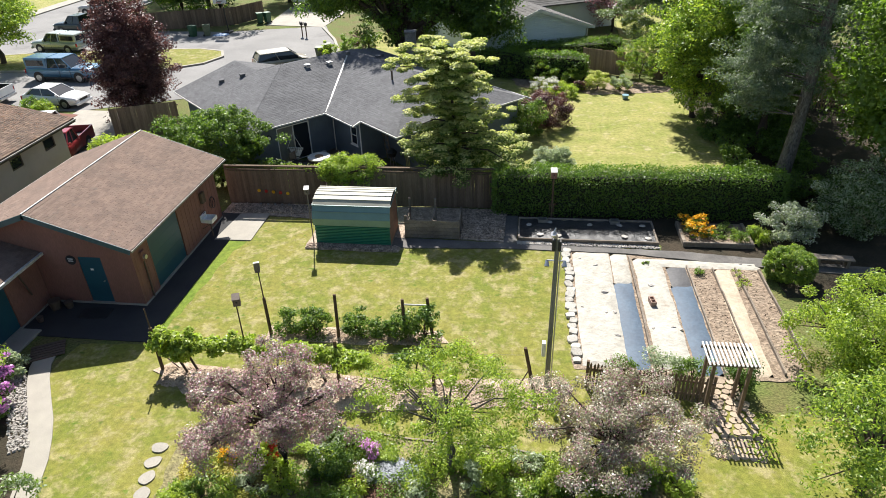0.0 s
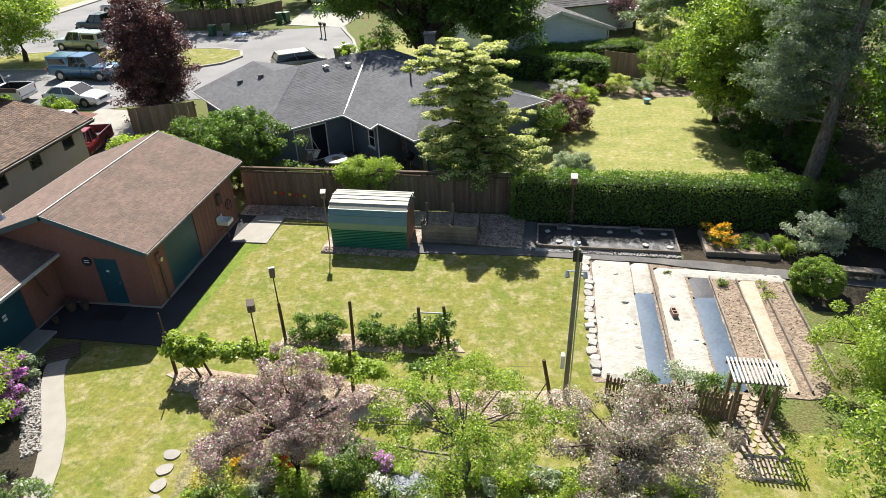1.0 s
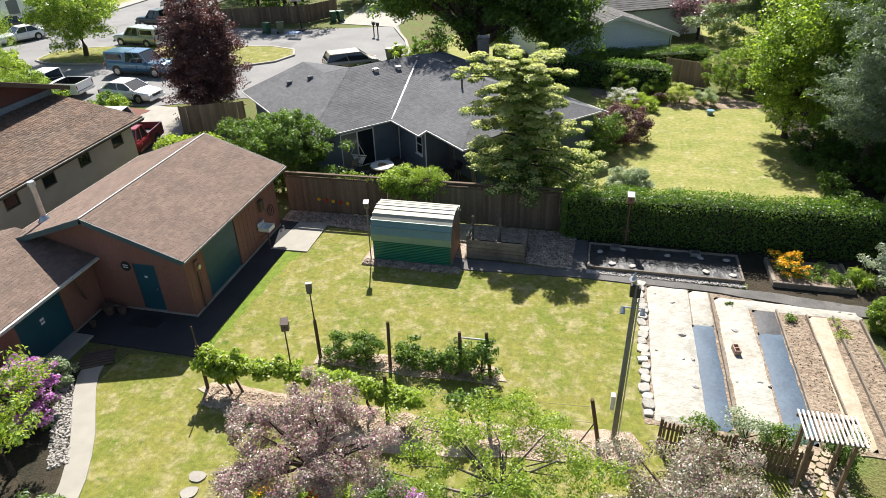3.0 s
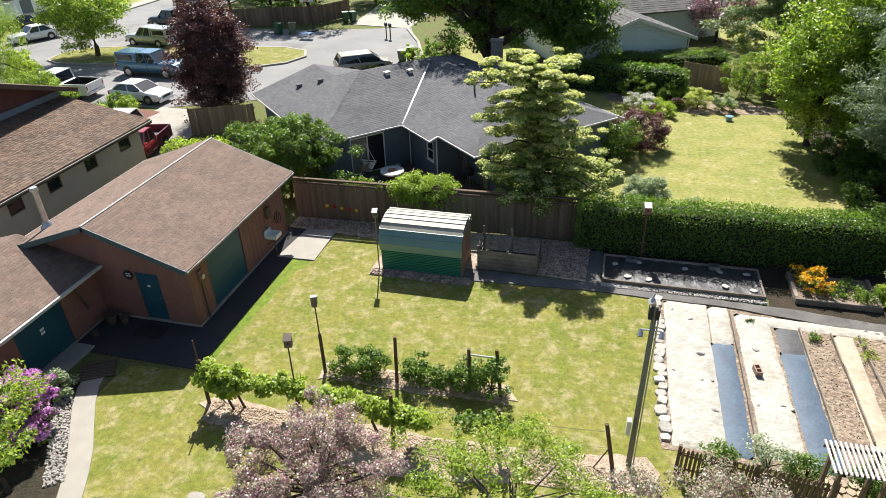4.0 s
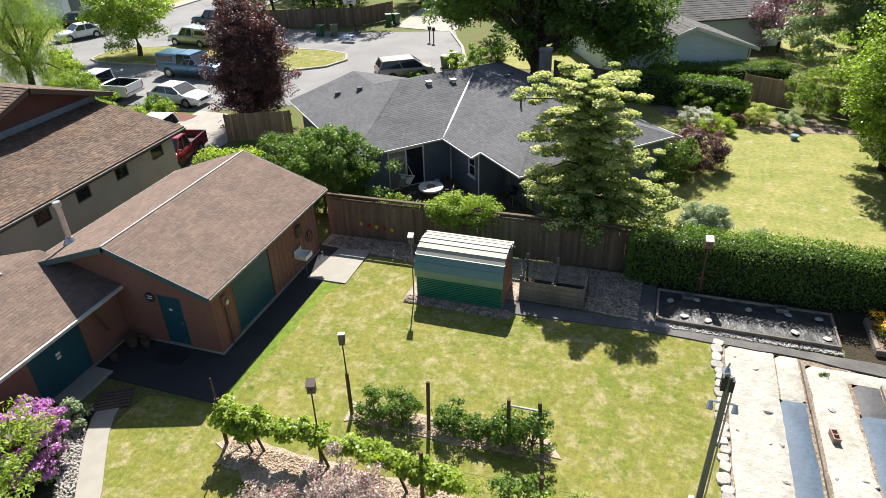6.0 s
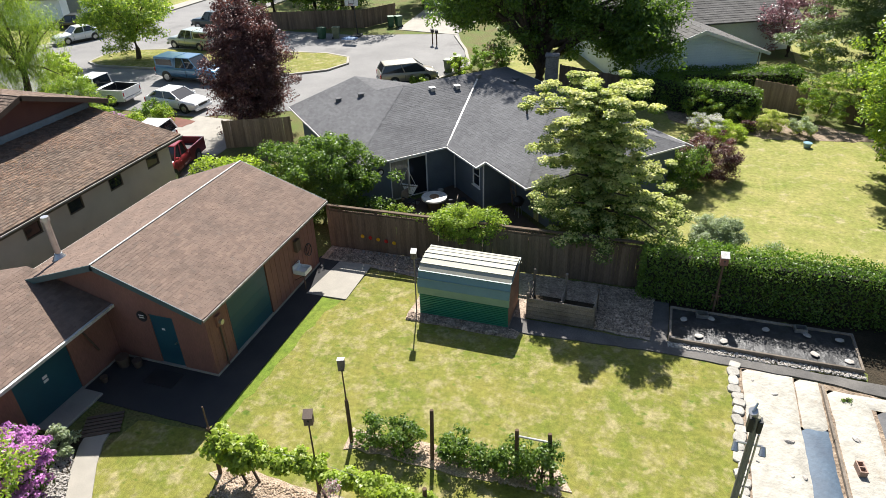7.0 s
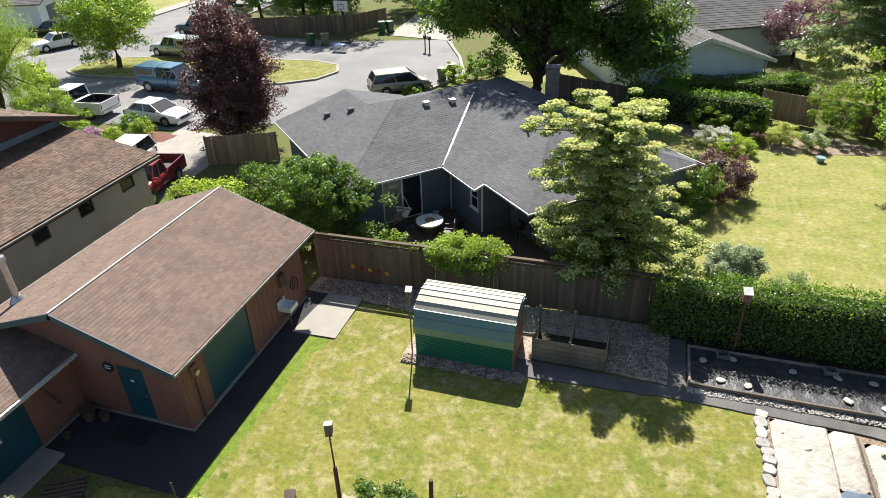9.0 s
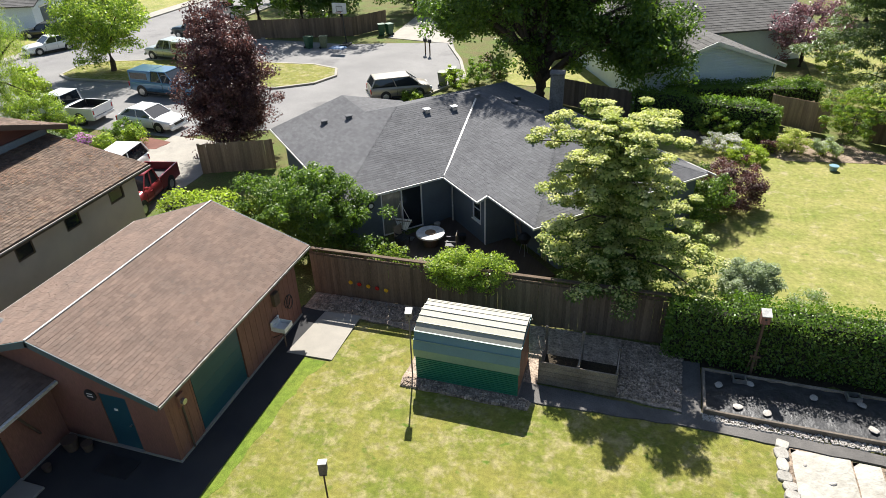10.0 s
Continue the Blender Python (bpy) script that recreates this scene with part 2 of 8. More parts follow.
# ---- more materials ----
SHINGLE_BROWN = surface("brown asphalt shingles", (0.205, 0.145, 0.115), (0.16, 0.118, 0.096), 1.1, 60, 0.95, bump=0.6, vary=0.4, island=0.13, objects=0.13, stain=((0.15, 0.118, 0.098), 3.2, 0.58), spec=0.2)
SHINGLE_GREY = surface("grey asphalt shingles", (0.135, 0.135, 0.14), (0.11, 0.11, 0.115), 0.6, 60, 0.95, bump=0.6, vary=0.4, island=0.12, spec=0.25)
SHAKE = surface("weathered cedar shakes", (0.20, 0.14, 0.105), (0.13, 0.10, 0.08), 0.9, 25, 0.95, bump=0.9, bump_size=0.03, vary=0.5, island=0.3, stain=((0.22, 0.115, 0.05), 1.3, 0.60), spec=0.2)
ROOF_FAR = surface("far grey roof", (0.13, 0.125, 0.12), (0.11, 0.105, 0.10), 0.6, 20, 0.95, bump=0.4, vary=0.3, island=0.15, spec=0.25)
SIDING_RED = surface("brown red plywood siding", (0.235, 0.11, 0.08), (0.20, 0.092, 0.068), 1.0, 30, 0.8, bump=0.3, vary=0.25, stretch=(1, 1, 0.15))
TEAL = surface("dark teal paint", (0.017, 0.082, 0.108), (0.014, 0.066, 0.09), 1.0, 30, 0.45, bump=0.15, vary=0.2)
TRIM_TEAL = surface("teal fascia paint", (0.05, 0.10, 0.105), (0.04, 0.08, 0.085), 1.5, 30, 0.6, bump=0.1, vary=0.15)
WHITE = surface("white paint", (0.78, 0.77, 0.74), (0.68, 0.66, 0.62), 1.5, 30, 0.55, bump=0.1, vary=0.1)
GUTTER = surface("white gutter metal", (0.58, 0.57, 0.54), (0.40, 0.39, 0.36), 3.0, 14, 0.5, bump=0.05, vary=0.35)
EAVE_METAL = surface("dull eaves metal", (0.34, 0.32, 0.28), (0.18, 0.165, 0.145), 4.0, 12, 0.6, bump=0.1, vary=0.5)
SIDING_SLATE = surface("dark slate siding", (0.125, 0.15, 0.172), (0.10, 0.122, 0.142), 1.0, 30, 0.75, bump=0.2, vary=0.2)
SIDING_PALE = surface("pale blue grey siding", (0.74, 0.80, 0.84), (0.68, 0.74, 0.79), 0.8, 20, 0.75, bump=0.2, vary=0.15)
SIDING_TAN = surface("grey tan stucco", (0.52, 0.435, 0.375), (0.45, 0.375, 0.325), 0.8, 40, 0.9, bump=0.4, vary=0.2, stain=((0.28, 0.25, 0.22), 0.9, 0.63))
FASCIA_DARK = surface("dark brown fascia", (0.10, 0.07, 0.05), (0.08, 0.055, 0.04), 1.5, 30, 0.7, bump=0.2, vary=0.2)
FENCE_WOOD = surface("weathered fence boards", (0.19, 0.135, 0.095), (0.13, 0.095, 0.07), 1.6, 30, 0.9, bump=0.5, vary=0.4, stretch=(3, 3, 0.25), objects=0.25, spec=0.2)
# Lighter copy of the fence boards, with sunlight put into the colour.
FENCE_SUNLIT = surface("cedar fence in a sunlit tone", (0.34, 0.25, 0.16), (0.25, 0.18, 0.12), 1.6, 30, 0.9, bump=0.4, vary=0.3, stretch=(3, 3, 0.25), objects=0.2, spec=0.2)
TIMBER = surface("old grey timber", (0.25, 0.21, 0.17), (0.15, 0.125, 0.10), 1.8, 30, 0.9, bump=0.5, vary=0.4, objects=0.2, spec=0.2)
POST_WOOD = surface("dark treated post", (0.13, 0.085, 0.055), (0.09, 0.06, 0.04), 3, 40, 0.85, bump=0.5, vary=0.4, stretch=(2, 2, 0.3), spec=0.2)
POLE_WOOD = surface("grey green utility pole", (0.23, 0.215, 0.165), (0.17, 0.16, 0.125), 2, 40, 0.85, bump=0.5, vary=0.4, stretch=(2, 2, 0.15), spec=0.2)
METAL_GREEN = surface("green ribbed steel", (0.025, 0.19, 0.115), (0.02, 0.16, 0.10), 1.2, 30, 0.42, bump=0.05, vary=0.12)
METAL_ROOF = surface("pale cream roof steel", (0.34, 0.325, 0.25), (0.28, 0.27, 0.215), 1.4, 30, 0.6, bump=0.05, vary=0.15)
METAL_BAND = surface("blue grey roof steel", (0.13, 0.235, 0.24), (0.11, 0.20, 0.21), 1.4, 30, 0.45, bump=0.05, vary=0.12)
STEEL = surface("galvanised steel", (0.55, 0.55, 0.54), (0.42, 0.42, 0.42), 4, 40, 0.35, metal=0.85, bump=0.05, vary=0.2)
BLACK = surface("black rubber", (0.015, 0.015, 0.016), (0.022, 0.022, 0.022), 4, 40, 0.6, bump=0.1, vary=0.2)
BARK = surface("grey brown bark", (0.10, 0.075, 0.055), (0.06, 0.045, 0.035), 4, 30, 0.95, bump=1.0, bump_size=0.02, vary=0.5, stretch=(2, 2, 0.3), spec=0.2)
BARK_PALE = surface("lichened grey bark", (0.19, 0.17, 0.145), (0.095, 0.08, 0.068), 4, 12, 0.95, bump=1.0, bump_size=0.04, vary=0.7, stretch=(2, 2, 0.6), spec=0.2)
LAMP_RED = surface("red plastic", (0.45, 0.02, 0.015), None, 5, 40, 0.25, bump=0)
STONE = surface("pale garden stone", (0.44, 0.41, 0.37), (0.34, 0.31, 0.28), 3, 30, 0.9, bump=0.5, vary=0.3, objects=0.12)

GLASS = bpy.data.materials.new("window glass")
GLASS.use_nodes = True
_b = GLASS.node_tree.nodes["Principled BSDF"]
_b.inputs["Base Color"].default_value = (0.02, 0.025, 0.03, 1)
_b.inputs["Roughness"].default_value = 0.04
_b.inputs["Specular IOR Level"].default_value = 0.8

LEAF_GREEN = leafy("fresh green leaves", (0.11, 0.19, 0.03), (0.20, 0.29, 0.055), (0.15, 0.24, 0.045), 0.5, 0.42)
LEAF_LIME = leafy("lime green leaves", (0.27, 0.36, 0.05), (0.42, 0.48, 0.10), (0.33, 0.42, 0.07), 0.52, 0.42)
LEAF_DARK = leafy("dark green leaves", (0.06, 0.12, 0.026), (0.12, 0.19, 0.044), (0.085, 0.15, 0.034), 0.45, 0.42)
LEAF_DOGWOOD = leafy("dogwood leaves", (0.085, 0.15, 0.03), (0.17, 0.245, 0.06), (0.12, 0.19, 0.04), 0.5, 0.45)
LEAF_HEDGE = leafy("hedge leaves", (0.08, 0.16, 0.025), (0.17, 0.27, 0.045), (0.12, 0.20, 0.03), 0.45, 0.42)
LEAF_PLUM = leafy("purple plum leaves", (0.30, 0.145, 0.18), (0.54, 0.39, 0.41), (0.40, 0.215, 0.255), 0.32, 0.33, tint=(1.2, 0.95, 1.0))
LEAF_PLUM_GREY = leafy("bronze grey plum leaves", (0.24, 0.24, 0.17), (0.58, 0.54, 0.45), (0.30, 0.30, 0.19), 0.34, 0.33, tint=(1.15, 1.12, 0.8))
LEAF_RED = leafy("dark maroon leaves", (0.085, 0.034, 0.036), (0.27, 0.14, 0.12), (0.06, 0.026, 0.028), 0.32, 0.5, tint=(1.2, 0.95, 0.85))
LEAF_CREAM = leafy("cream dogwood bracts", (0.54, 0.55, 0.21), (0.72, 0.69, 0.37), (0.46, 0.50, 0.15), 0.45, 0.6, tint=(1.15, 1.22, 0.7))
LEAF_SPRUCE = leafy("blue grey needles", (0.12, 0.165, 0.12), (0.22, 0.27, 0.21), (0.10, 0.145, 0.10), 0.35, 0.5)
LEAF_GREY = leafy("silver green leaves", (0.32, 0.38, 0.26), (0.50, 0.55, 0.42), (0.30, 0.36, 0.23), 0.45, 0.45, tint=(1.15, 1.2, 0.8))
LEAF_PINE = leafy("soft pine needles", (0.14, 0.20, 0.08), (0.25, 0.31, 0.15), (0.12, 0.18, 0.075), 0.4, 0.45)
PETAL_PINK = leafy("pink purple petals", (0.58, 0.22, 0.55), (0.74, 0.40, 0.68), (0.60, 0.26, 0.60), 0.35, 0.5, tint=(1.1, 1.0, 1.1))
PETAL_YELLOW = leafy("orange yellow petals", (0.75, 0.38, 0.01), (0.85, 0.55, 0.03), (0.80, 0.45, 0.02), 0.35, 0.5, tint=(1.1, 1.05, 0.9))
PETAL_WHITE = leafy("white petals", (0.7, 0.7, 0.66), (0.8, 0.78, 0.75), (0.72, 0.70, 0.66), 0.3, 0.5, tint=(1.0, 1.0, 0.9))

# ---- ground ----
ground = link_mesh("ground", prism(bmesh.new(), rect(-700, 700, -300, 1200), -0.5, 0.0), GRASS_ROUGH)
tagged(ground, "rough grass and leaf litter ground reaching the horizon", "ground", "", "structure")
patch("lawn", [(-15.5, 3), (9.8, 3), (9.8, 15), (5.9, 15.2), (2.2, 16.6), (2.1, 24.0), (-5.2, 24.2), (-5.2, 23.4), (-9.2, 23.4), (-9.3, 26.2), (-11.9, 26.2), (-12.0, 23.9), (-13.0, 23.7), (-13.0, 16.6), (-15.4, 16.4), (-15.55, 15.0), (-15.2, 13.4), (-13.4, 11.6)], 0.02, GRASS, "mown green lawn with dry yellow patches", "lawn", 0.03, seed=3)
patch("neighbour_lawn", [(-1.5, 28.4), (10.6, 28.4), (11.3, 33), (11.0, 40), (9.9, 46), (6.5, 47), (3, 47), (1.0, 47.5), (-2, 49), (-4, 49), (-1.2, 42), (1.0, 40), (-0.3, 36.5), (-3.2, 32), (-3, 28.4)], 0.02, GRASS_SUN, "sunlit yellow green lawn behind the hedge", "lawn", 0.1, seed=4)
# Shade under the trees is put into this litter's dark colour.
patch("forest_floor", [(10.0, 21.2), (40, 19), (60, 60), (20, 60), (11, 46), (9.6, 43.8), (10.7, 38), (10.9, 33), (10.3, 28.6), (-1.6, 28.3), (-1.4, 26.9), (5.9, 26.9), (5.9, 24.3), (10.0, 23.8)], 0.012, WOOD_SOIL, "leaf litter under the trees, coloured dark for their shade", "ground", 0.15, seed=5)
patch("driveway", [(-18.3, 16.7), (-13.0, 16.7), (-12.95, 24.0), (-12.0, 26.6), (-14.4, 26.6), (-14.4, 18.9), (-18.3, 18.9)], 0.035, ASPHALT, "dark asphalt drive beside the garage", "driveway", 0.02, seed=6)
patch("lush_strip", [(-13.0, 16.75), (-12.75, 16.8), (-12.55, 20.0), (-12.35, 23.0), (-12.1, 23.85), (-12.98, 23.95)], 0.024, GRASS_LUSH, "lush bright green grass along the drive", "lawn", 0.09, step=0.3, seed=61)
patch("concrete_slab", [(-13.65, 23.9), (-11.95, 23.95), (-11.97, 26.5), (-13.4, 26.4)], 0.05, CONCRETE, "pale poured concrete slab at the drive's end", "slab", 0.0)
patch("gravel_strip", [(-14.3, 26.5), (-9.3, 26.15), (-9.3, 23.4), (-5.1, 23.4), (-5.1, 24.8), (-2.7, 24.75), (-0.6, 24.6), (-0.6, 27.6), (-14.3, 27.6)], 0.045, GRAVEL, "grey brown gravel strip along the fence", "gravel", 0.05, seed=7)
patch("garden_path", [(-5.6, 23.75), (-0.5, 24.02), (4.5, 23.95), (9.6, 23.3), (14, 22.9), (14, 23.6), (9.7, 23.95), (6.7, 24.3), (-5.6, 24.62)], 0.06, PATH_DARK, "dark tarred garden path", "path", 0.03, seed=8)
CURVE = [(-16.25, 15.8), (-16.05, 15.15), (-15.62, 14.42), (-14.97, 13.55), (-14.33, 12.72), (-13.88, 12.0), (-13.48, 11.25), (-13.0, 10.0), (-12.8, 6.5)]
left, right = [], []
for i, (x, y) in enumerate(CURVE):
    (ax, ay), (bx_, by_) = CURVE[max(i - 1, 0)], CURVE[min(i + 1, len(CURVE) - 1)]
    d = Vector((bx_ - ax, by_ - ay)).normalized()
    left.append((x + d.y * -0.34, y + d.x * 0.34))
    right.append((x + d.y * 0.34, y - d.x * 0.34))
sheet("footpath", left + right[::-1], -0.1, 0.05, CONCRETE, "curving pale concrete footpath", "path")
patch("street", [(-120, 60), (-58, 47), (-46, 40.6), (-31, 40.6), (-24.5, 43.5), (-18.6, 50), (-16.2, 56), (-18, 61), (-20.5, 67), (-30, 64.5), (-38.7, 64.8), (-46.5, 70), (-46.5, 160), (-57, 160), (-57.2, 64), (-120, 72)], 0.03, STREET, "sunlit grey asphalt street and turning circle", "street", 0.05, step=3, seed=9)
patch("neighbour_drive", [(-31, 31), (-25.5, 31), (-25.6, 36), (-26.6, 40.5), (-31, 40.8)], 0.04, CONCRETE, "pale concrete drive beside the fence", "driveway", 0.02, seed=10)
patch("path_end", [(-0.68, 24.4), (-0.1, 24.4), (-0.1, 27.0), (-0.68, 27.0)], 0.055, PATH_DARK, "dark tarred path between gravel and bed", "path", 0.02, seed=12)


# ---- plants ----
def plant(name, x, y, spec, label, category="tree", group="", z=0.0, turn=0.0):
    """A tree or shrub: trunk with limbs that reach into the clumps, and a crown of separate leaves."""
    rng = np.random.default_rng(spec.get("seed", 1))
    top = thing(name, pose(x, y, z, 0, 0, turn), label, category, group)
    size, mid = spec["size"], spec["mid"]
    lean = spec.get("lean", (0, 0))
    clumps = crown_clumps(rng, spec["n"], size, (lean[0] + spec.get("crown_off", (0, 0))[0], lean[1] + spec.get("crown_off", (0, 0))[1], mid), spec.get("hollow", 0.45), spec.get("jitter", 0.12), spec.get("taper", 0))
    for ex_, ey, ez_, rx, ry, rz, count in spec.get("extra", ()):
        clumps = np.concatenate((clumps, crown_clumps(rng, count, (rx, ry, rz), (ex_, ey, ez_), 0.3)))
    if spec.get("tiers"):
        # flat layered branches: clumps strung along level limbs
        rows_ = []
        for z, reach, shift in spec["tiers"]:
            arms = int(5 + reach * 1.9)
            for k in range(arms):
                a = 2 * math.pi * (k + rng.random() * 0.7) / arms
                out = reach * rng.uniform(0.55, 1.15)
                for f in np.arange(0.15, 1.01, 0.42 / max(out, 0.5)):
                    rows_.append((shift + math.cos(a) * out * f + rng.normal() * 0.12, math.sin(a) * out * f + rng.normal() * 0.12, z + 0.3 * f * out / 2 + rng.normal() * 0.14))
        clumps = np.array(rows_)
    clumps = clumps[clumps[:, 2] > spec.get("floor", 0.15)]
    r = spec.get("trunk", 0.0)
    if r:
        bm = bmesh.new()
        fork = spec.get("fork", mid * 0.45)
        peak = Vector((lean[0] * 0.8, lean[1] * 0.8, mid + size[2] * (0.85 if spec.get("spire") else 0.2)))
        bend = Vector((rng.normal() * 0.06, rng.normal() * 0.06, 0)) * fork
        stem = [Vector((0, 0, -0.05)), Vector((0, 0, fork * 0.5)) + bend, Vector((lean[0] * 0.3, lean[1] * 0.3, fork)), peak * 0.55 + Vector((lean[0] * 0.3, lean[1] * 0.3, fork)) * 0.45, peak]
        limb(bm, stem, [r * 1.25, r, r * 0.85, r * 0.5, r * 0.12], 9)
        picks = rng.permutation(len(clumps))[:spec.get("limbs", 16)]
        for i in picks:
            q = Vector(clumps[i])
            f = rng.uniform(0.0, 0.8) if spec.get("spire") else rng.uniform(0, 0.35)
            p = stem[2].lerp(peak, f)
            if spec.get("spire"):
                p = Vector((peak.x * f, peak.y * f, min(max(q.z - 0.3, fork * 0.7), peak.z)))
            c = p.lerp(q, 0.5) + Vector((rng.normal() * 0.08, rng.normal() * 0.08, spec.get("arch", 0.12))) * (q - p).length
            rr = r * spec.get("limb_r", 0.42) * (1 - 0.6 * f)
            limb(bm, [p, p.lerp(c, 0.6), c, c.lerp(q, 0.6), q], [rr, rr * 0.8, rr * 0.6, rr * 0.4, rr * 0.15], 6)
        part("trunk", bm, spec.get("bark", BARK), top, smooth=True)
    radii = rng.uniform(*spec["clump"], size=len(clumps))
    for layer, (mat, share_, leaf, slim) in enumerate(spec["leaves"]):
        per = max(1, int(spec["per"] * share_))
        pos, nrm = clump_points(rng, clumps, radii, per, spec.get("flat", 0.7), spec.get("upright", 0.5))
        if spec.get("tops") and layer == 1:
            cz = clumps[:, 2].repeat(per)
            pos[:, 2] = cz + np.abs(pos[:, 2] - cz) * 0.8 + radii.repeat(per) * spec["tops"]
        keep = pos[:, 2] > 0.02
        if spec.get("tiers") and layer == 1:
            keep &= rng.random(len(pos)) < np.clip((pos[:, 2] - 0.8) / 4.0, 0.1, 1)
        pos, nrm = pos[keep], nrm[keep]
        me = leaf_mesh("crown", pos, nrm, leaf * rng.uniform(0.7, 1.3, size=len(pos)), slim, rng, mat, spec.get("droop", 0.0))
        ob = new("crown" if layer == 0 else spec.get("second", "blossom"), me)
        ob.parent = top
    return top


def shrub(name, x, y, rx, ry, h, mats, label, seed=1, n=40, per=60, leaf=0.08, slim=0.6, category="shrub", clump=(0.18, 0.3), group="", floor=0.05, hollow=0.5, **more):
    spec = dict(size=(rx, ry, h * 0.5), mid=h * 0.5, n=n, per=per, clump=clump, leaves=[(m, s, leaf, slim) for m, s in mats], seed=seed, floor=floor, hollow=hollow, trunk=0.04, limbs=7, fork=0.12, limb_r=0.6)
    spec.update(more)
    return plant(name, x, y, spec, label, category, group)


# ---- buildings ----
def shingles(bm, poly, course, width, thick, rng, lift=0.006, skip=None):
    """Lay overlapping shingles over a sloped polygon, course by course from the eave up. Returns places left out of the mesh."""
    poly = [Vector(p) for p in poly]
    n = (poly[1] - poly[0]).cross(poly[2] - poly[0]).normalized()
    if n.z < 0:
        n = -n
    w = Vector((0, 0, 1)).cross(n).normalized()
    s = n.cross(w)
    o = poly[0]
    flat = [((p - o).dot(w), (p - o).dot(s)) for p in poly]
    lo, hi = min(f[1] for f in flat), max(f[1] for f in flat)
    k, out = 0, []
    while lo + k * course < hi - 0.02:
        at = lo + (k + 0.5) * course
        cuts = []
        for (ax, ay), (bx_, by_) in zip(flat, flat[1:] + flat[:1]):
            if (ay - at) * (by_ - at) < 0:
                cuts.append(ax + (bx_ - ax) * (at - ay) / (by_ - ay))
        if len(cuts) >= 2:
            a, b = min(cuts), max(cuts)
            x = a - rng.uniform(0, width * 0.9)
            while x < b:
                ww = width * rng.uniform(0.6, 1.4)
                x0, x1 = max(x, a), min(x + ww - 0.006, b)
                if x1 - x0 > 0.03:
                    base = lo + k * course
                    t = thick * rng.uniform(0.7, 1.4)
                    dy = rng.uniform(-0.008, 0.008)
                    corner = o + w * x0 + s * (base + dy) + n * lift
                    if skip and skip(corner):
                        out.append(Matrix((( *(w * (x1 - x0)), 0), (*s, 0), (*(n * t / thick), 0), (*corner, 1))).transposed())
                    else:
                        add_shingle(bm, corner, w * (x1 - x0), s * (course * 1.15), n * t)
                x += ww
        k += 1
    return out


def add_shingle(bm, c, w, s, n):
    v = [bm.verts.new(p) for p in (c, c + w, c + w + s, c + s, c + n, c + w + n, c + w + s + n * 0.1, c + s + n * 0.1)]
    for q in ((4, 5, 6, 7), (0, 1, 5, 4), (1, 2, 6, 5), (3, 0, 4, 7)):
        bm.faces.new([v[i] for i in q])


def slab(bm, poly, thick):
    """A sloped roof deck: the polygon and a copy straight below it."""
    a = [bm.verts.new(p) for p in poly]
    b = [bm.verts.new((p[0], p[1], p[2] - thick)) for p in poly]
    bm.faces.new(a)
    bm.faces.new(b[::-1])
    for k in range(len(a)):
        j = (k + 1) % len(a)
        bm.faces.new((a[j], a[k], b[k], b[j]))
    return bm


def bar(bm, p, q, w, h):
    """A square-edged bar from p to q, w wide and h high, hanging below the line."""
    p, q = Vector(p), Vector(q)
    d = (q - p).normalized()
    side = Vector((0, 0, 1)).cross(d)
    side = side.normalized() * w / 2 if side.length > 1e-4 else Vector((w / 2, 0, 0))
    up = d.cross(side).normalized() * h
    if up.z > 0:
        up = -up
    v = [bm.verts.new(c) for c in (p - side, p + side, p + side + up, p - side + up, q - side, q + side, q + side + up, q - side + up)]
    for f in ((3, 2, 1, 0), (4, 5, 6, 7), (0, 1, 5, 4), (1, 2, 6, 5), (2, 3, 7, 6), (3, 0, 4, 7)):
        bm.faces.new([v[i] for i in f])
    return bm


def roof(parent, polys, deck, tile, course, width, thick, seed, label=""):
    """A roof part with its deck, and its courses of shingles under it."""
    bm = bmesh.new()
    for p in polys:
        slab(bm, p, deck)
    top = part("roof", bm, tile, parent, label)
    bm = bmesh.new()
    rng = random.Random(seed)
    for p in polys:
        shingles(bm, p, course, width, thick, rng)
    tagged(part("shingle_layer", bm, tile, top), "overlapping roof shingles", "", "", "stuff")
    return top


def wall(parent, x0, x1, y0, y1, z0, z1, mat, name="wall"):
    return part(name, new_box(x0, x1, y0, y1, z0, z1), mat, parent)


def window(parent, m, w, h, frame_mat=None, bars=1, sill=True):
    """A window set in a wall: frame, pane, sill. m: its middle, x along the wall, -y outwards."""
    f = frame_mat or WHITE
    bm = bmesh.new()
    t = 0.06
    box(bm, -w / 2, w / 2, -0.05, 0.05, h / 2 - t, h / 2, m)
    box(bm, -w / 2, w / 2, -0.05, 0.05, -h / 2, -h / 2 + t, m)
    box(bm, -w / 2, -w / 2 + t, -0.05, 0.05, -h / 2 + t, h / 2 - t, m)
    box(bm, w / 2 - t, w / 2, -0.05, 0.05, -h / 2 + t, h / 2 - t, m)
    for k in range(bars):
        z = -h / 2 + h * (k + 1) / (bars + 1)
        box(bm, -w / 2 + t, w / 2 - t, -0.035, 0.03, z - 0.02, z + 0.02, m)
    win = part("window", bm, f, parent, "white framed window" if f is WHITE else "")
    part("pane", new_box(-w / 2 + t, w / 2 - t, -0.015, 0.0, -h / 2 + t, h / 2 - t, m), GLASS, win)
    if sill:
        part("sill", new_box(-w / 2 - 0.04, w / 2 + 0.04, -0.1, -0.052, -h / 2 - 0.05, -h / 2 - 0.004, m), f, win)
    return win


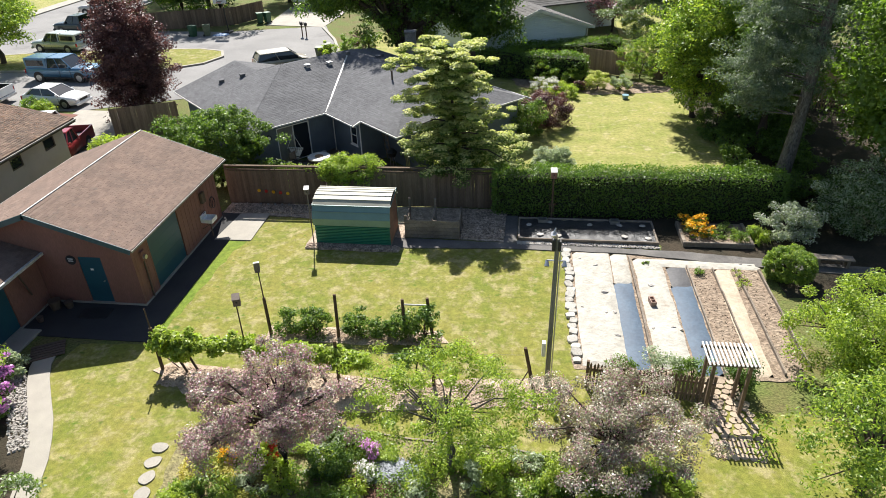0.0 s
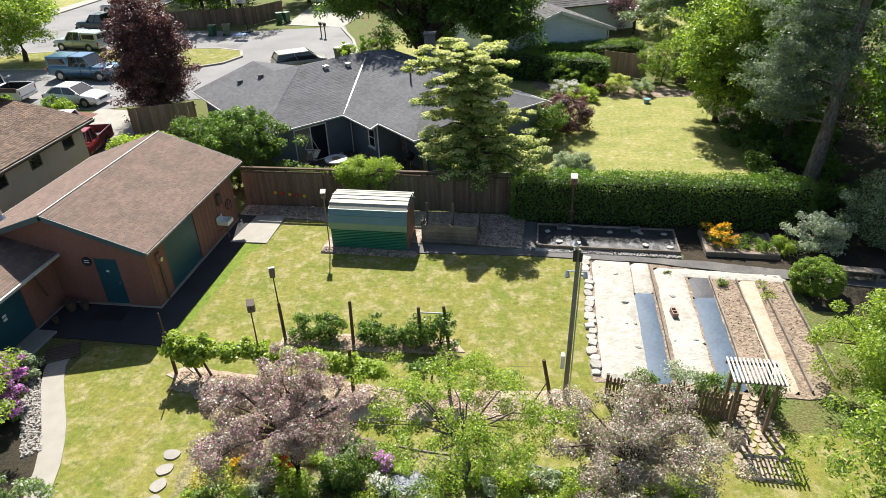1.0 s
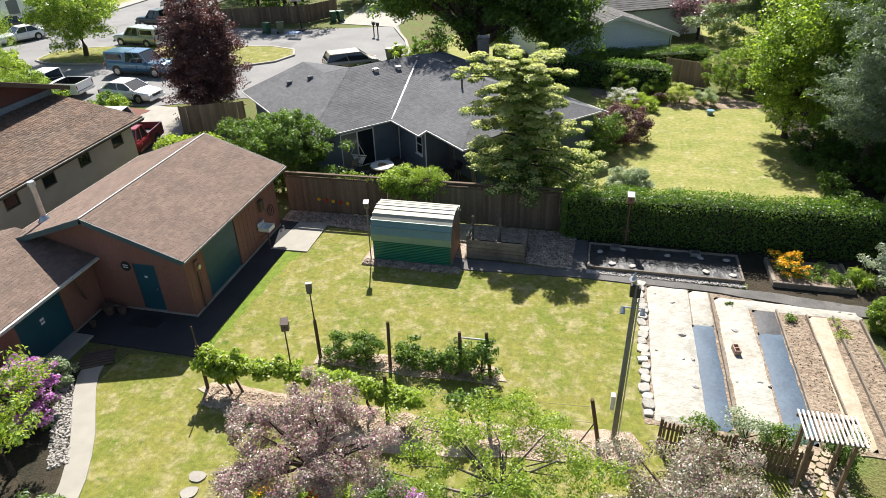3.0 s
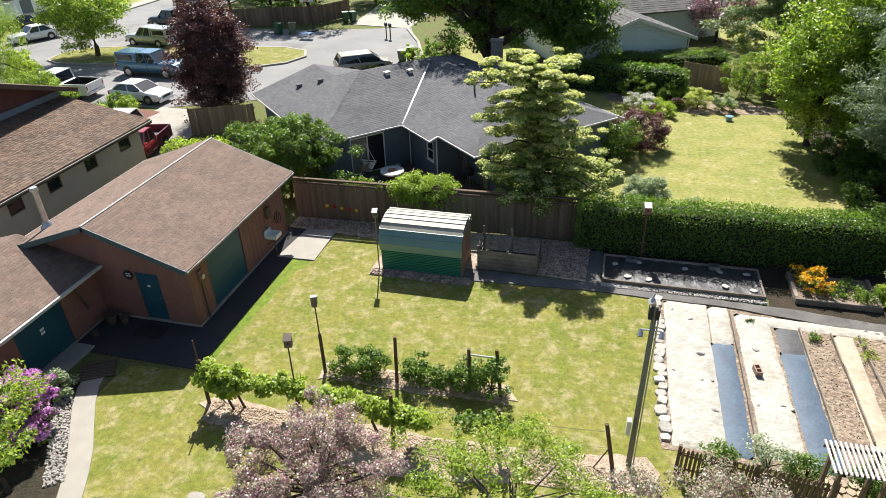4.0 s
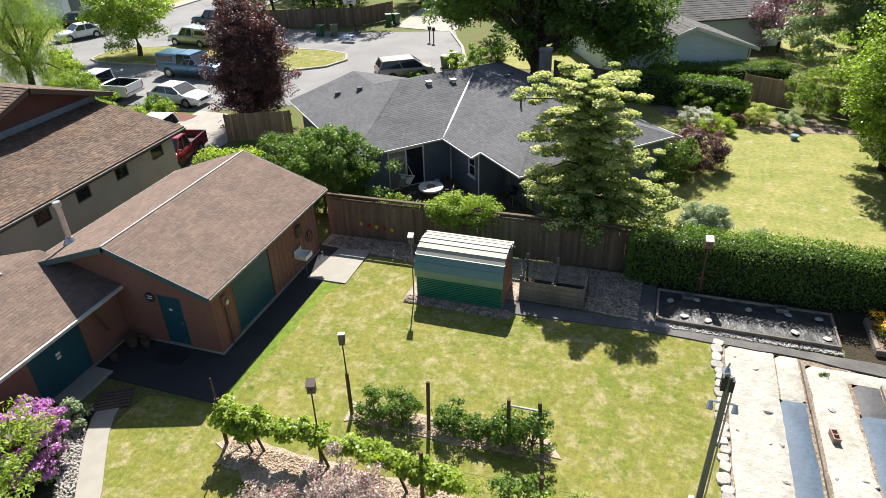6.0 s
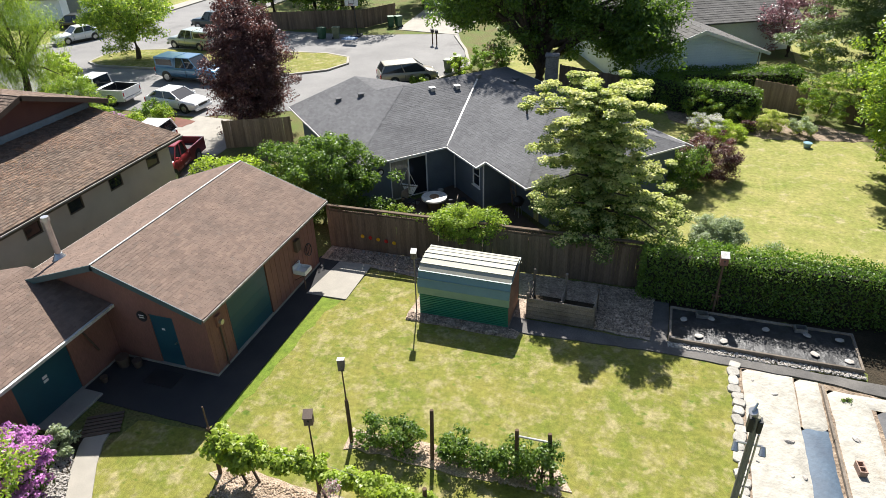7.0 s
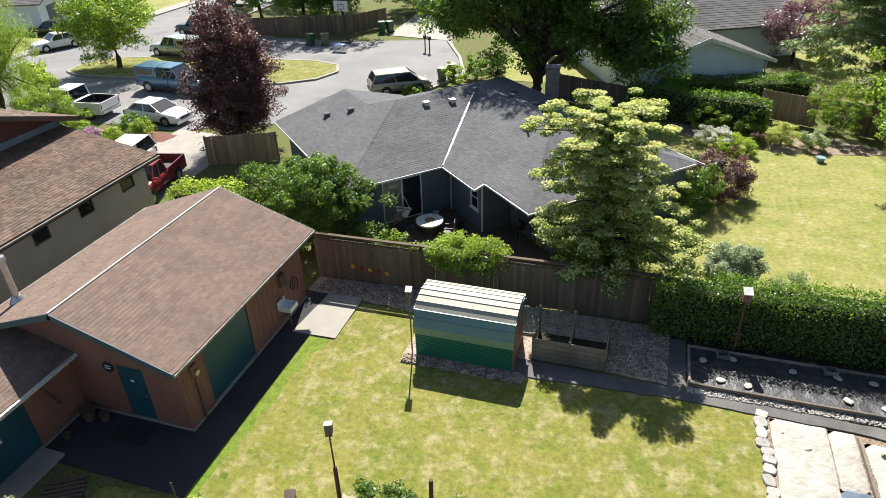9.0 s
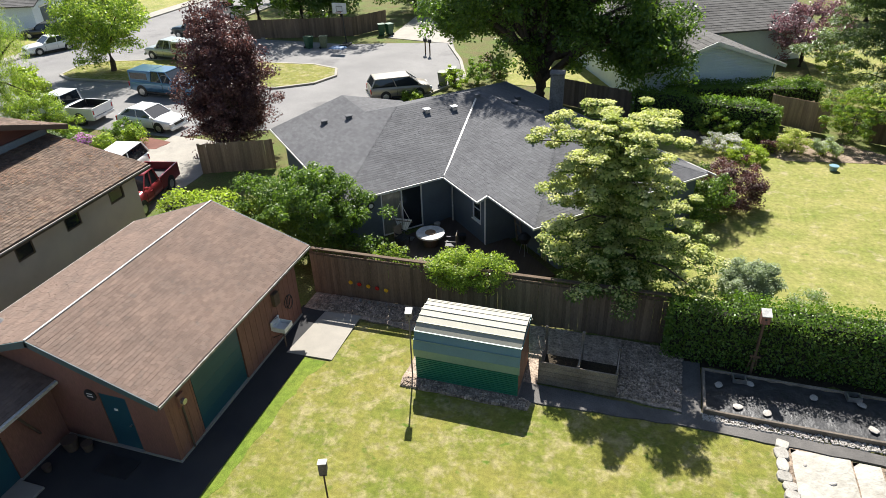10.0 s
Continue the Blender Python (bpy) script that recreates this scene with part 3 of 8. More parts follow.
# garage with the long brown roof
def garage():
    g = thing("garage", (-17.4, 22.4, 0.0), "brown red sided garage with a long brown shingle roof", "garage")
    o = Vector((-17.4, 22.4, 0))
    W0, W1, S0, S1 = -20.6 - o.x, -14.15 - o.x, 18.8 - o.y, 26.0 - o.y
    e, rz, ez = 0.47, 4.18, 2.86
    slope = (rz - ez) / 3.72
    wz = ez + 0.45 * slope - 0.12
    # long wall with openings: personnel strip, big door
    for a, b in ((S0, 19.95 - o.y), (22.35 - o.y, S1)):
        lw = wall(g, W1 - 0.12, W1, a, b, 0.12, wz, SIDING_RED)
    wall(g, W1 - 0.12, W1, 19.95 - o.y, 22.35 - o.y, 2.42, wz, SIDING_RED)
    for k in range(24):
        y = S0 + 0.15 + k * 0.31
        if y < 19.9 - o.y or (y > 22.4 - o.y and y < S1):
            part("batten", new_box(W1 + 0.001, W1 + 0.012, y - 0.01, y + 0.01, 0.16, wz - 0.05), SIDING_RED, lw)
    prof = [(W0, 0.12), (-16.35 - o.x, 0.12), (-16.35 - o.x, 2.15), (-15.42 - o.x, 2.15), (-15.42 - o.x, 0.12), (W1 - 0.125, 0.12), (W1 - 0.125, wz), (-17.4 - o.x, rz - 0.2), (W0, wz)]
    for y0 in (S0, S1 - 0.12):
        gable = bmesh.new()
        lo = [gable.verts.new((x, y0, z)) for x, z in (prof if y0 == S0 else [prof[0], prof[5], *prof[6:]])]
        hi = [gable.verts.new((v.co.x, y0 + 0.12, v.co.z)) for v in lo]
        gable.faces.new(lo), gable.faces.new(hi[::-1])
        for k in range(len(lo)):
            gable.faces.new((lo[k], hi[k], hi[(k + 1) % len(lo)], lo[(k + 1) % len(lo)]))
        part("gable_wall", gable, SIDING_RED, g)
    part("back_wall", new_box(W0, W0 + 0.12, S0 + 0.125, S1 - 0.125, 0.12, wz), SIDING_RED, g)
    base = bmesh.new()
    box(base, W0 + 0.01, W1 + 0.02, S0 - 0.02, S1, -0.1, 0.118)
    part("foundation", base, CONCRETE, g)
    # doors
    big = part("garage_door", new_box(W1 - 0.09, W1 - 0.05, 19.97 - o.y, 22.33 - o.y, 0.125, 2.41), TEAL, g, "dark teal roll door")
    for k in range(5):
        part("door_panel", new_box(W1 - 0.049, W1 - 0.03, 20.0 - o.y, 22.3 - o.y, 0.15 + k * 0.45, 0.15 + k * 0.45 + 0.447, bevel=0.003), TEAL, big)
    door = part("door", new_box(-16.34 - o.x, -15.43 - o.x, S0 + 0.03, S0 + 0.075, 0.125, 2.14), TEAL, g, "dark teal flush door")
    part("door_handle", new_rod((-15.55 - o.x, S0 + 0.03, 1.1), (-15.55 - o.x, S0 - 0.04, 1.1), 0.03), STEEL, door)
    part("notice", new_box(-15.98 - o.x, -15.86 - o.x, S0 + 0.022, S0 + 0.028, 1.55, 1.63), WHITE, door)
    part("threshold", new_box(-16.4 - o.x, -15.38 - o.x, S0 - 0.08, S0 + 0.02, 0.122, 0.145), CONCRETE, door)
    # roof
    L, R, N, F = -17.4 - o.x - 3.72, -17.4 - o.x + 3.72, 18.25 - o.y, 26.45 - o.y
    east = [(R, N, ez), (R, F, ez), (0, F, rz), (0, N, rz)]
    west = [(L, F, ez), (L, N, ez), (0, N, rz), (0, F, rz)]
    bm = bmesh.new()
    slab(bm, east, 0.1), slab(bm, west, 0.1)
    rf = part("roof", bm, SHINGLE_BROWN, g, "brown asphalt shingle roof")
    bm = bmesh.new()
    rng = random.Random(5)
    near = shingles(bm, east, 0.13, 0.2, 0.008, rng, skip=lambda c: c.y < -2.1 and c.x > 0.75)
    shingles(bm, west, 0.13, 0.2, 0.008, rng)
    tagged(part("shingle_layer", bm, SHINGLE_BROWN, rf), "overlapping brown shingles", "", "", "stuff")
    unit = bmesh.new()
    add_shingle(unit, Vector((0, 0, 0)), Vector((1, 0, 0)), Vector((0, 0.13 * 1.15, 0)), Vector((0, 0, 0.008)))
    first = part("shingle", unit, SHINGLE_BROWN, rf)
    first.matrix_basis = near[0]
    for m in near[1:]:
        share("shingle", first.data, m, rf)
    part("ridge_flashing", bar(bmesh.new(), (0.0, N - 0.01, rz + 0.035), (0.0, F + 0.01, rz + 0.035), 0.055, 0.03), GUTTER, rf, "white metal ridge strip")
    for y in (N - 0.03, F + 0.005):
        for x in (R, L):
            part("barge_board", bar(bmesh.new(), (x, y + 0.012, ez + 0.012), (0, y + 0.012, rz + 0.012), 0.025, 0.2), TRIM_TEAL, rf, "dark teal barge board")
    for x in (R + 0.05, L - 0.05):
        part("gutter", bar(bmesh.new(), (x - 0.02, N - 0.02, ez - 0.02), (x - 0.02, F + 0.02, ez - 0.02), 0.035, 0.08), EAVE_METAL, rf, "dull grey eaves strip")
    part("meter_box", new_box(W1 + 0.002, W1 + 0.1, 19.25 - o.y, 19.5 - o.y, 1.75, 2.15, bevel=0.01), SIDING_RED, g)
    part("meter", new_rod((W1 + 0.1, 19.375 - o.y, 1.9), (W1 + 0.19, 19.375 - o.y, 1.9), 0.09, n=14), STEEL, g)
    part("conduit", new_rod((W1 + 0.04, 19.375 - o.y, 0.1), (W1 + 0.04, 19.375 - o.y, 1.75), 0.03), FASCIA_DARK, g)
    pipe = part("flue", new_rod((-20.35 - o.x, 19.6 - o.y, 3.05), (-20.37 - o.x, 19.62 - o.y, 4.6), 0.1, n=14), STEEL, g, "galvanised flue pipe")
    part("flue_cap", new_rod((-20.37 - o.x, 19.62 - o.y, 4.6), (-20.37 - o.x, 19.62 - o.y, 4.74), 0.15, 0.13, n=14), STEEL, pipe)
    part("flashing", new_rod((-20.35 - o.x, 19.6 - o.y, 3.1), (-20.35 - o.x, 19.6 - o.y, 3.35), 0.26, 0.12, n=14), STEEL, pipe)
    sgn = part("wall_sign", new_rod((-16.62 - o.x, S0 - 0.001, 2.0), (-16.62 - o.x, S0 - 0.03, 2.0), 0.2, n=20), BLACK, g, "black oval wall sign with pale bars")
    for z in (1.95, 2.04):
        part("sign_bar", new_box(-16.72 - o.x, -16.52 - o.x, S0 - 0.036, S0 - 0.031, z, z + 0.035), WHITE, sgn)
    return g


garage()


def wing():
    """The lower outbuilding that joins the garage's near end."""
    o = Vector((-20.4, 14.8, 0))
    g = thing("outbuilding", (o.x, o.y, 0), "low brown red outbuilding joined to the garage", "outbuilding")
    ex, ez, rx, rz = -17.75 - o.x, 2.3, -20.9 - o.x, 3.22
    N, F = 8.0 - o.y, 18.78 - o.y
    wx = ex - 0.35
    for a in ((N + 0.3, 15.0 - o.y, 0.1), (17.05 - o.y, F, 0.1), (15.0 - o.y, 17.05 - o.y, 2.12)):
        wall(g, wx - 0.12, wx, a[0], a[1], a[2], ez, SIDING_RED)
    part("back_wall", new_box(-24.0 - o.x, -23.9 - o.x, N + 0.3, F, 0.1, ez), SIDING_RED, g)
    gb = bmesh.new()
    prof = [(-23.9 - o.x, 0.1), (wx - 0.125, 0.1), (wx - 0.125, ez), (rx, rz - 0.15), (-23.9 - o.x, ez)]
    lo = [gb.verts.new((x, N + 0.3, z)) for x, z in prof]
    hi = [gb.verts.new((x, N + 0.42, z)) for x, z in prof]
    gb.faces.new(lo), gb.faces.new(hi[::-1])
    for k in range(5):
        gb.faces.new((lo[k], hi[k], hi[(k + 1) % 5], lo[(k + 1) % 5]))
    part("gable_wall", gb, SIDING_RED, g)
    part("foundation", new_box(-24 - o.x, wx + 0.03, N + 0.3, F, -0.1, 0.098), CONCRETE, g)
    dr = part("door", new_box(wx - 0.08, wx - 0.03, 15.02 - o.y, 17.03 - o.y, 0.12, 2.11), TEAL, g, "wide dark teal door")
    for z in (1.2, 1.34):
        part("number_plate", new_box(wx - 0.029, wx - 0.02, 15.95 - o.y, 16.12 - o.y, z, z + 0.09), WHITE, dr)
    roof(g, [[(ex, N, ez), (ex, F, ez), (rx, F, rz), (rx, N, rz)], [(2 * rx - ex, F, ez), (2 * rx - ex, N, ez), (rx, N, rz), (rx, F, rz)]], 0.1, SHINGLE_BROWN, 0.13, 0.2, 0.008, 8, "brown asphalt shingle roof")
    part("ridge_flashing", bar(bmesh.new(), (rx + 0.03, N, rz + 0.04), (rx + 0.03, 17.2 - o.y, rz + 0.04), 0.14, 0.02), GUTTER, g)
    part("gutter", bar(bmesh.new(), (ex + 0.05, N, ez - 0.01), (ex + 0.05, F, ez - 0.01), 0.1, 0.1), GUTTER, g, "white eaves gutter")
    part("downpipe", new_rod((wx + 0.04, 18.0 - o.y, 0.9), (ex + 0.05, 17.4 - o.y, ez - 0.1), 0.035), FASCIA_DARK, g)
    part("wall_lamp", new_box(wx + 0.002, wx + 0.05, 17.2 - o.y, 17.3 - o.y, 1.9, 2.05), WHITE, g)
    return g


wing()


def shed():
    o = Vector((-7.2, 24.75, 0))
    s = thing("garden_shed", (o.x, o.y, 0), "green ribbed steel garden shed with a pale metal roof", "shed")
    hw, d0, d1 = 1.66, -0.9, 0.95
    # cross profile, front to back: wall, steep band, flat top
    prof = [(d0, 0.1), (d0, 1.0), (d0 - 0.02, 1.32), (d0 + 0.18, 1.86), (d0 + 0.42, 2.04), (0.06, 2.16), (d1 - 0.2, 2.05), (d1, 1.7), (d1, 0.1)]
    rust = surface("rusty brown end panels", (0.28, 0.15, 0.09), (0.20, 0.10, 0.06), 2, 30, 0.8, bump=0.3, vary=0.3)
    for x in (-hw + 0.03, hw - 0.03):
        ends = bmesh.new()
        lo = [ends.verts.new((x - 0.02, y * 0.97, z - 0.03 if z > 0.2 else z)) for y, z in prof]
        hi = [ends.verts.new((x + 0.02, v.co.y, v.co.z)) for v in lo]
        ends.faces.new(lo), ends.faces.new(hi[::-1])
        for k in range(len(lo)):
            ends.faces.new((lo[k], hi[k], hi[(k + 1) % len(lo)], lo[(k + 1) % len(lo)]))
        part("end_wall", ends, rust, s, "rusty brown end wall")
    for y, sg in ((d0, -1), (d1, 1)):
        wl_ = bmesh.new()
        z, top_z, prev = 0.12, (1.0 if sg < 0 else 1.7), None
        while z < top_z:
            for dz, dy in ((0.0, 0.0), (0.045, 0.0), (0.052, -0.035), (0.07, -0.035), (0.077, 0.0)):
                if prev and not dz:
                    continue
                row_ = [wl_.verts.new((-hw, y + sg * dy, min(z + dz, top_z))), wl_.verts.new((hw, y + sg * dy, min(z + dz, top_z)))]
                if prev:
                    wl_.faces.new((prev[0], prev[1], row_[1], row_[0]))
                prev = row_
            z += 0.077
        part("ribbed_wall", wl_, METAL_GREEN, s, "dark green ribbed wall")
    part("skirt", new_box(-hw - 0.02, hw + 0.02, d0 - 0.03, d1 + 0.03, 0.0, 0.1), TIMBER, s)

    def strip(name, y0, z0, y1, z1, mat, label=""):
        bm = bmesh.new()
        n = Vector((0, -(z1 - z0), (y1 - y0))).normalized() * 0.02
        n = -n if n.z < 0 and abs(n.z) > 0.001 else n
        v = [bm.verts.new(p) for p in ((-hw - 0.04, y0, z0), (hw + 0.04, y0, z0), (hw + 0.04, y1, z1), (-hw - 0.04, y1, z1))]
        bm.faces.new(v)
        ex = bmesh.ops.extrude_face_region(bm, geom=bm.faces[:])
        bmesh.ops.translate(bm, vec=n, verts=[g for g in ex["geom"] if isinstance(g, bmesh.types.BMVert)])
        p1 = Vector((0, y1, z1)) + n
        bar(bm, (-hw - 0.05, p1.y, p1.z + 0.02), (hw + 0.05, p1.y, p1.z + 0.02), 0.045, 0.04)
        return part(name, bm, mat, s, label)

    strip("eave_band", d0 - 0.03, 1.0, d0 - 0.05, 1.32, surface("pale green steel", (0.22, 0.33, 0.25), (0.18, 0.28, 0.21), 1.3, 30, 0.4, bump=0.05, vary=0.12), "pale green steel band")
    steps = [(d0 - 0.05, 1.32), (d0 + 0.06, 1.62), (d0 + 0.18, 1.86)]
    for a, b in zip(steps, steps[1:]):
        strip("roof_band", *a, *b, METAL_BAND, "blue grey steel roof band")
    ys = [(d0 + 0.18, 1.86), (d0 + 0.42, 2.04), (d0 + 0.70, 2.11), (0.06, 2.16), (0.34, 2.13), (0.62, 2.08), (d1 - 0.2, 2.03), (d1 + 0.03, 1.7)]
    for a, b in zip(ys, ys[1:]):
        strip("roof_panel", *a, *b, METAL_ROOF)
    for x in (-hw - 0.05, hw + 0.05):
        part("roof_edge", bar(bmesh.new(), (x, d0 + 0.18, 1.9), (x, d1 - 0.2, 2.09), 0.03, 0.05), METAL_BAND, s)
    return s


shed()


def board_fence(name, p, q, h, mat, label, lattice=False, board=0.14, gap=0.003, lean=0.006, seed=1, both=False):
    """Upright boards on rails and posts from p to q."""
    rng = random.Random(seed)
    p, q = Vector((*p, 0)), Vector((*q, 0))
    L = (q - p).length
    ang = math.degrees(math.atan2(q.y - p.y, q.x - p.x))
    f = tagged(new(name), label, "fence", "", "structure")
    f.matrix_world = pose(p.x, p.y, 0, 0, 0, ang)
    bh = h - (0.24 if lattice else 0)
    bm = new_box(0, board, -0.012, 0.012, 0.06, bh)
    first = part("board", bm, mat, f)
    n = int(L / (board + gap))
    for k in range(n):
        m = pose(k * (board + gap), rng.uniform(-lean, lean), rng.uniform(-0.03, 0.0), 0, rng.uniform(-0.4, 0.4), 0)
        if k == 0:
            first.matrix_basis = m
        else:
            share("board", first.data, m, f)
    for k in range(int(L / 2.2) + 1):
        part("post", new_box(k * 2.2, k * 2.2 + 0.09, 0.03, 0.12, -0.1, h), mat, f)
    rails = [0.4, bh - 0.25] + ([h - 0.02, bh + 0.03] if lattice else [])
    for z in rails:
        part("rail", new_box(0, L, 0.014, 0.06, z - 0.045, z + 0.03), mat, f)
    if lattice:
        bm = bmesh.new()
        k = 0
        while k * 0.11 < L:
            box(bm, k * 0.11, k * 0.11 + 0.02, -0.004, 0.012, bh + 0.0, h - 0.05)
            k += 1
        box(bm, 0, L, -0.006, 0.0, bh + 0.09, bh + 0.11)
        part("lattice", bm, mat, f)
        part("cap", new_box(0, L, -0.04, 0.1, h - 0.012, h + 0.025), mat, f)
    return f


board_fence("fence_back", (-14.35, 27.5), (-1.2, 27.75), 2.05, FENCE_WOOD, "weathered brown board fence with a lattice top", True, seed=2)


# ---- the grey house, turned to the lot ----
def grey_house():
    U0, W0 = 19.5, 33.5
    h = thing("house", pose(0, 0, 0, 0, 0, 46) @ pose(U0, W0, 0), "single storey slate blue house with a grey hip roof", "house")
    ez, k = 2.5, 1 / 3.0

    def P(u, w, z):
        return (u - U0, w - W0, z)

    a0, a1, w0, w1 = 11.9, 26.7, 31.45, 41.6
    half = (w1 - w0) / 2
    rz = ez + half * k
    mid = (w0 + w1) / 2
    hb = (26.7 - 16.75) / 2
    rb, ub = ez + hb * k, 16.75 + hb
    c = 25.35
    jz = ez + 0.5 * k
    polys = [
        [P(a0, w0, ez), P(ub, w0, ez), P(ub, mid, rz), P(a0 + half, mid, rz)],
        [P(a0, w1, ez), P(a0, w0, ez), P(a0 + half, mid, rz), P(15.8, 37.7, 3.8), P(15.8, 40.9, 3.8)],
        [P(a1, w1, ez), P(19.7, w1, ez), P(15.8, 37.7, 3.8), P(a0 + half, mid, rz), P(a1 - half, mid, rz)],
        [P(a1, w0, ez), P(a1, w1, ez), P(a1 - half, mid, rz)],
        [P(16.75, mid, ez), P(16.75, 28.6, ez), P(17.25, 28.6, jz), P(17.25, c, jz), P(ub, c + ub - 17.25, rb), P(ub, mid, rb)],
        [P(17.25, c, jz), P(2 * ub - 17.25, c, jz), P(ub, c + ub - 17.25, rb)],
        [P(a1, mid, ez), P(ub, mid, rb), P(ub, c + ub - 17.25, rb), P(2 * ub - 17.25, c, jz), P(a1, c + 0.5, ez)],
    ]
    # street-side gable wing
    polys += [[P(15.8, 40.9, 3.8), P(15.8, 37.7, 3.8), P(19.7, w1, ez), P(19.7, 41.9, ez)]]
    r = roof(h, polys, 0.08, SHINGLE_GREY, 0.14, 0.24, 0.006, 11, "grey asphalt shingle hip roof")
    zt = ez + 0.02
    t = 0.12
    # outer walls, doors and windows left open in them
    wall(h, a0 + 0.5 - U0, a0 + 0.5 + t - U0, w0 + 0.5 - W0, w1 - 0.5 - W0, 0, zt, SIDING_SLATE)
    for a, b in ((a0 + 0.5 + t, 13.9), (15.9, 17.35)):
        wall(h, a - U0, b - U0, w0 + 0.5 - W0, w0 + 0.5 + t - W0, 0, zt, SIDING_SLATE)
    wall(h, 13.9 - U0, 15.9 - U0, w0 + 0.5 - W0, w0 + 0.5 + t - W0, 2.15, zt, SIDING_SLATE)
    # courtyard side of the front wing
    wall(h, 17.35 - U0, 17.35 + t - U0, 28.9 - W0, 29.3 - W0, 0, zt, SIDING_SLATE)
    wall(h, 17.35 - U0, 17.35 + t - U0, 30.0 - W0, w0 + 0.5 - W0, 0, zt, SIDING_SLATE)
    wall(h, 17.35 - U0, 17.35 + t - U0, 29.3 - W0, 30.0 - W0, 0, 0.95, SIDING_SLATE)
    wall(h, 17.35 - U0, 17.35 + t - U0, 29.3 - W0, 30.0 - W0, 2.1, zt, SIDING_SLATE)
    wall(h, 17.35 + t - U0, 18.9 - U0, 28.9 - W0, 28.9 + t - W0, 0, zt, SIDING_SLATE)
    wall(h, 18.9 - U0, 18.9 + t - U0, c + 0.5 - W0, 28.9 + t - W0, 0, zt, SIDING_SLATE)
    wall(h, 18.9 + t - U0, a1 - 0.5 - U0, c + 0.5 - W0, c + 0.5 + t - W0, 0, zt, SIDING_SLATE)
    wall(h, a1 - 0.5 - t - U0, a1 - 0.5 - U0, c + 0.5 + t - W0, w1 - 0.5 - W0, 0, zt, SIDING_SLATE)
    wall(h, a0 + 0.5 + t - U0, a1 - 0.5 - t - U0, w1 - 0.5 - t - W0, w1 - 0.5 - W0, 0, zt, SIDING_SLATE)
    part("floor", new_box(12.6 - U0, 26 - U0, 32.2 - W0, 41 - W0, 0.0, 0.12), SIDING_SLATE, h)
    part("gutter", bar(bmesh.new(), P(a0 - 0.05, w1, ez), P(a0 - 0.05, w0 - 0.05, ez), 0.045, 0.075), GUTTER, r)
    part("gutter", bar(bmesh.new(), P(a0 - 0.1, w0 - 0.05, ez), P(16.7, w0 - 0.05, ez), 0.045, 0.075), GUTTER, r)
    part("gutter", bar(bmesh.new(), P(16.7, w0 - 0.1, ez), P(16.7, 28.55, ez), 0.045, 0.075), GUTTER, r)
    part("gutter", bar(bmesh.new(), P(16.7, 28.55, ez), P(17.2, 28.55, jz), 0.08, 0.1), GUTTER, r)
    part("gutter", bar(bmesh.new(), P(17.2, 28.5, jz), P(17.2, c - 0.05, jz), 0.045, 0.075), GUTTER, r)
    part("gutter", bar(bmesh.new(), P(17.15, c - 0.05, jz), P(2 * ub - 17.25, c - 0.05, jz), 0.045, 0.075), GUTTER, r)
    part("gutter", bar(bmesh.new(), P(a1 + 0.05, c - 0.05, ez), P(a1 + 0.05, w1, ez), 0.045, 0.075), GUTTER, r)
    n = Vector((0, 0, 0.03))
    part("valley_flashing", bar(bmesh.new(), Vector(P(16.8, w0 + 0.05, ez)) + n, Vector(P(ub - 0.2, mid - 0.2, rz - 0.06)) + n, 0.09, 0.02), GUTTER, r, "white metal valley")
    # vents
    for u, w in ((14.0, 38.9), (15.0, 38.0), (18.2, 35.7), (19.6, 35.5), (21.0, 35.6), (22.3, 34.2), (23.0, 33.0), (22.6, 31.6), (22.9, 29.6), (23.6, 35.8)):
        z = ez + k * min(u - a0 if u < 16 else 99, mid + half - w if w > mid else w - w0 if u < ub - 1 else 99, abs(a1 - u) if u > ub else 99, half)
        v = bmesh.new()
        box(v, -0.13, 0.13, -0.13, 0.13, -0.04, 0.14, bevel=0.02)
        box(v, -0.17, 0.17, -0.17, 0.17, 0.141, 0.18, bevel=0.015)
        vent = part("roof_vent", v, STEEL if 18 < u < 20 else SHINGLE_GREY, r)
        vent.matrix_basis = Matrix.Translation(P(u, w, z))
    z = ez + k * (20.6 - 16.75)
    part("plumbing_pipe", new_rod(P(20.6, 30.3, z - 0.1), P(20.6, 30.3, z + 0.55), 0.05), FASCIA_DARK, r, "dark plumbing vent pipe")
    C = pose(0, 0, 0, 0, 0, -46) @ Vector((-7.25, 41.2, 0))
    ch = bmesh.new()
    box(ch, -0.34, 0.34, -0.3, 0.3, 2.6, 5.2, Matrix.Translation(P(C.x, C.y, 0)) @ pose(0, 0, 0, 0, 0, -40), bevel=0.03)
    box(ch, -0.38, 0.38, -0.34, 0.34, 5.201, 5.3, Matrix.Translation(P(C.x, C.y, 0)) @ pose(0, 0, 0, 0, 0, -40), bevel=0.03)
    part("chimney", ch, surface("grey block chimney", (0.17, 0.165, 0.16), (0.12, 0.115, 0.11), 2.5, 14, 0.95, bump=0.8, bump_size=0.03, vary=0.5), r, "grey block chimney")
    # sliding door
    M = pose(14.9 - U0, w0 + 0.56 - W0, 1.06)
    f = bmesh.new()
    for x in (-1.0, -0.03, 0.94):
        box(f, x, x + 0.06, -0.04, 0.04, -1.0, 1.08, M)
    box(f, -0.94, 0.94, -0.04, 0.04, 1.02, 1.08, M)
    box(f, -0.94, 0.94, -0.04, 0.04, -1.0, -0.94, M)
    sl = part("sliding_door", f, WHITE, h, "white framed sliding glass door")
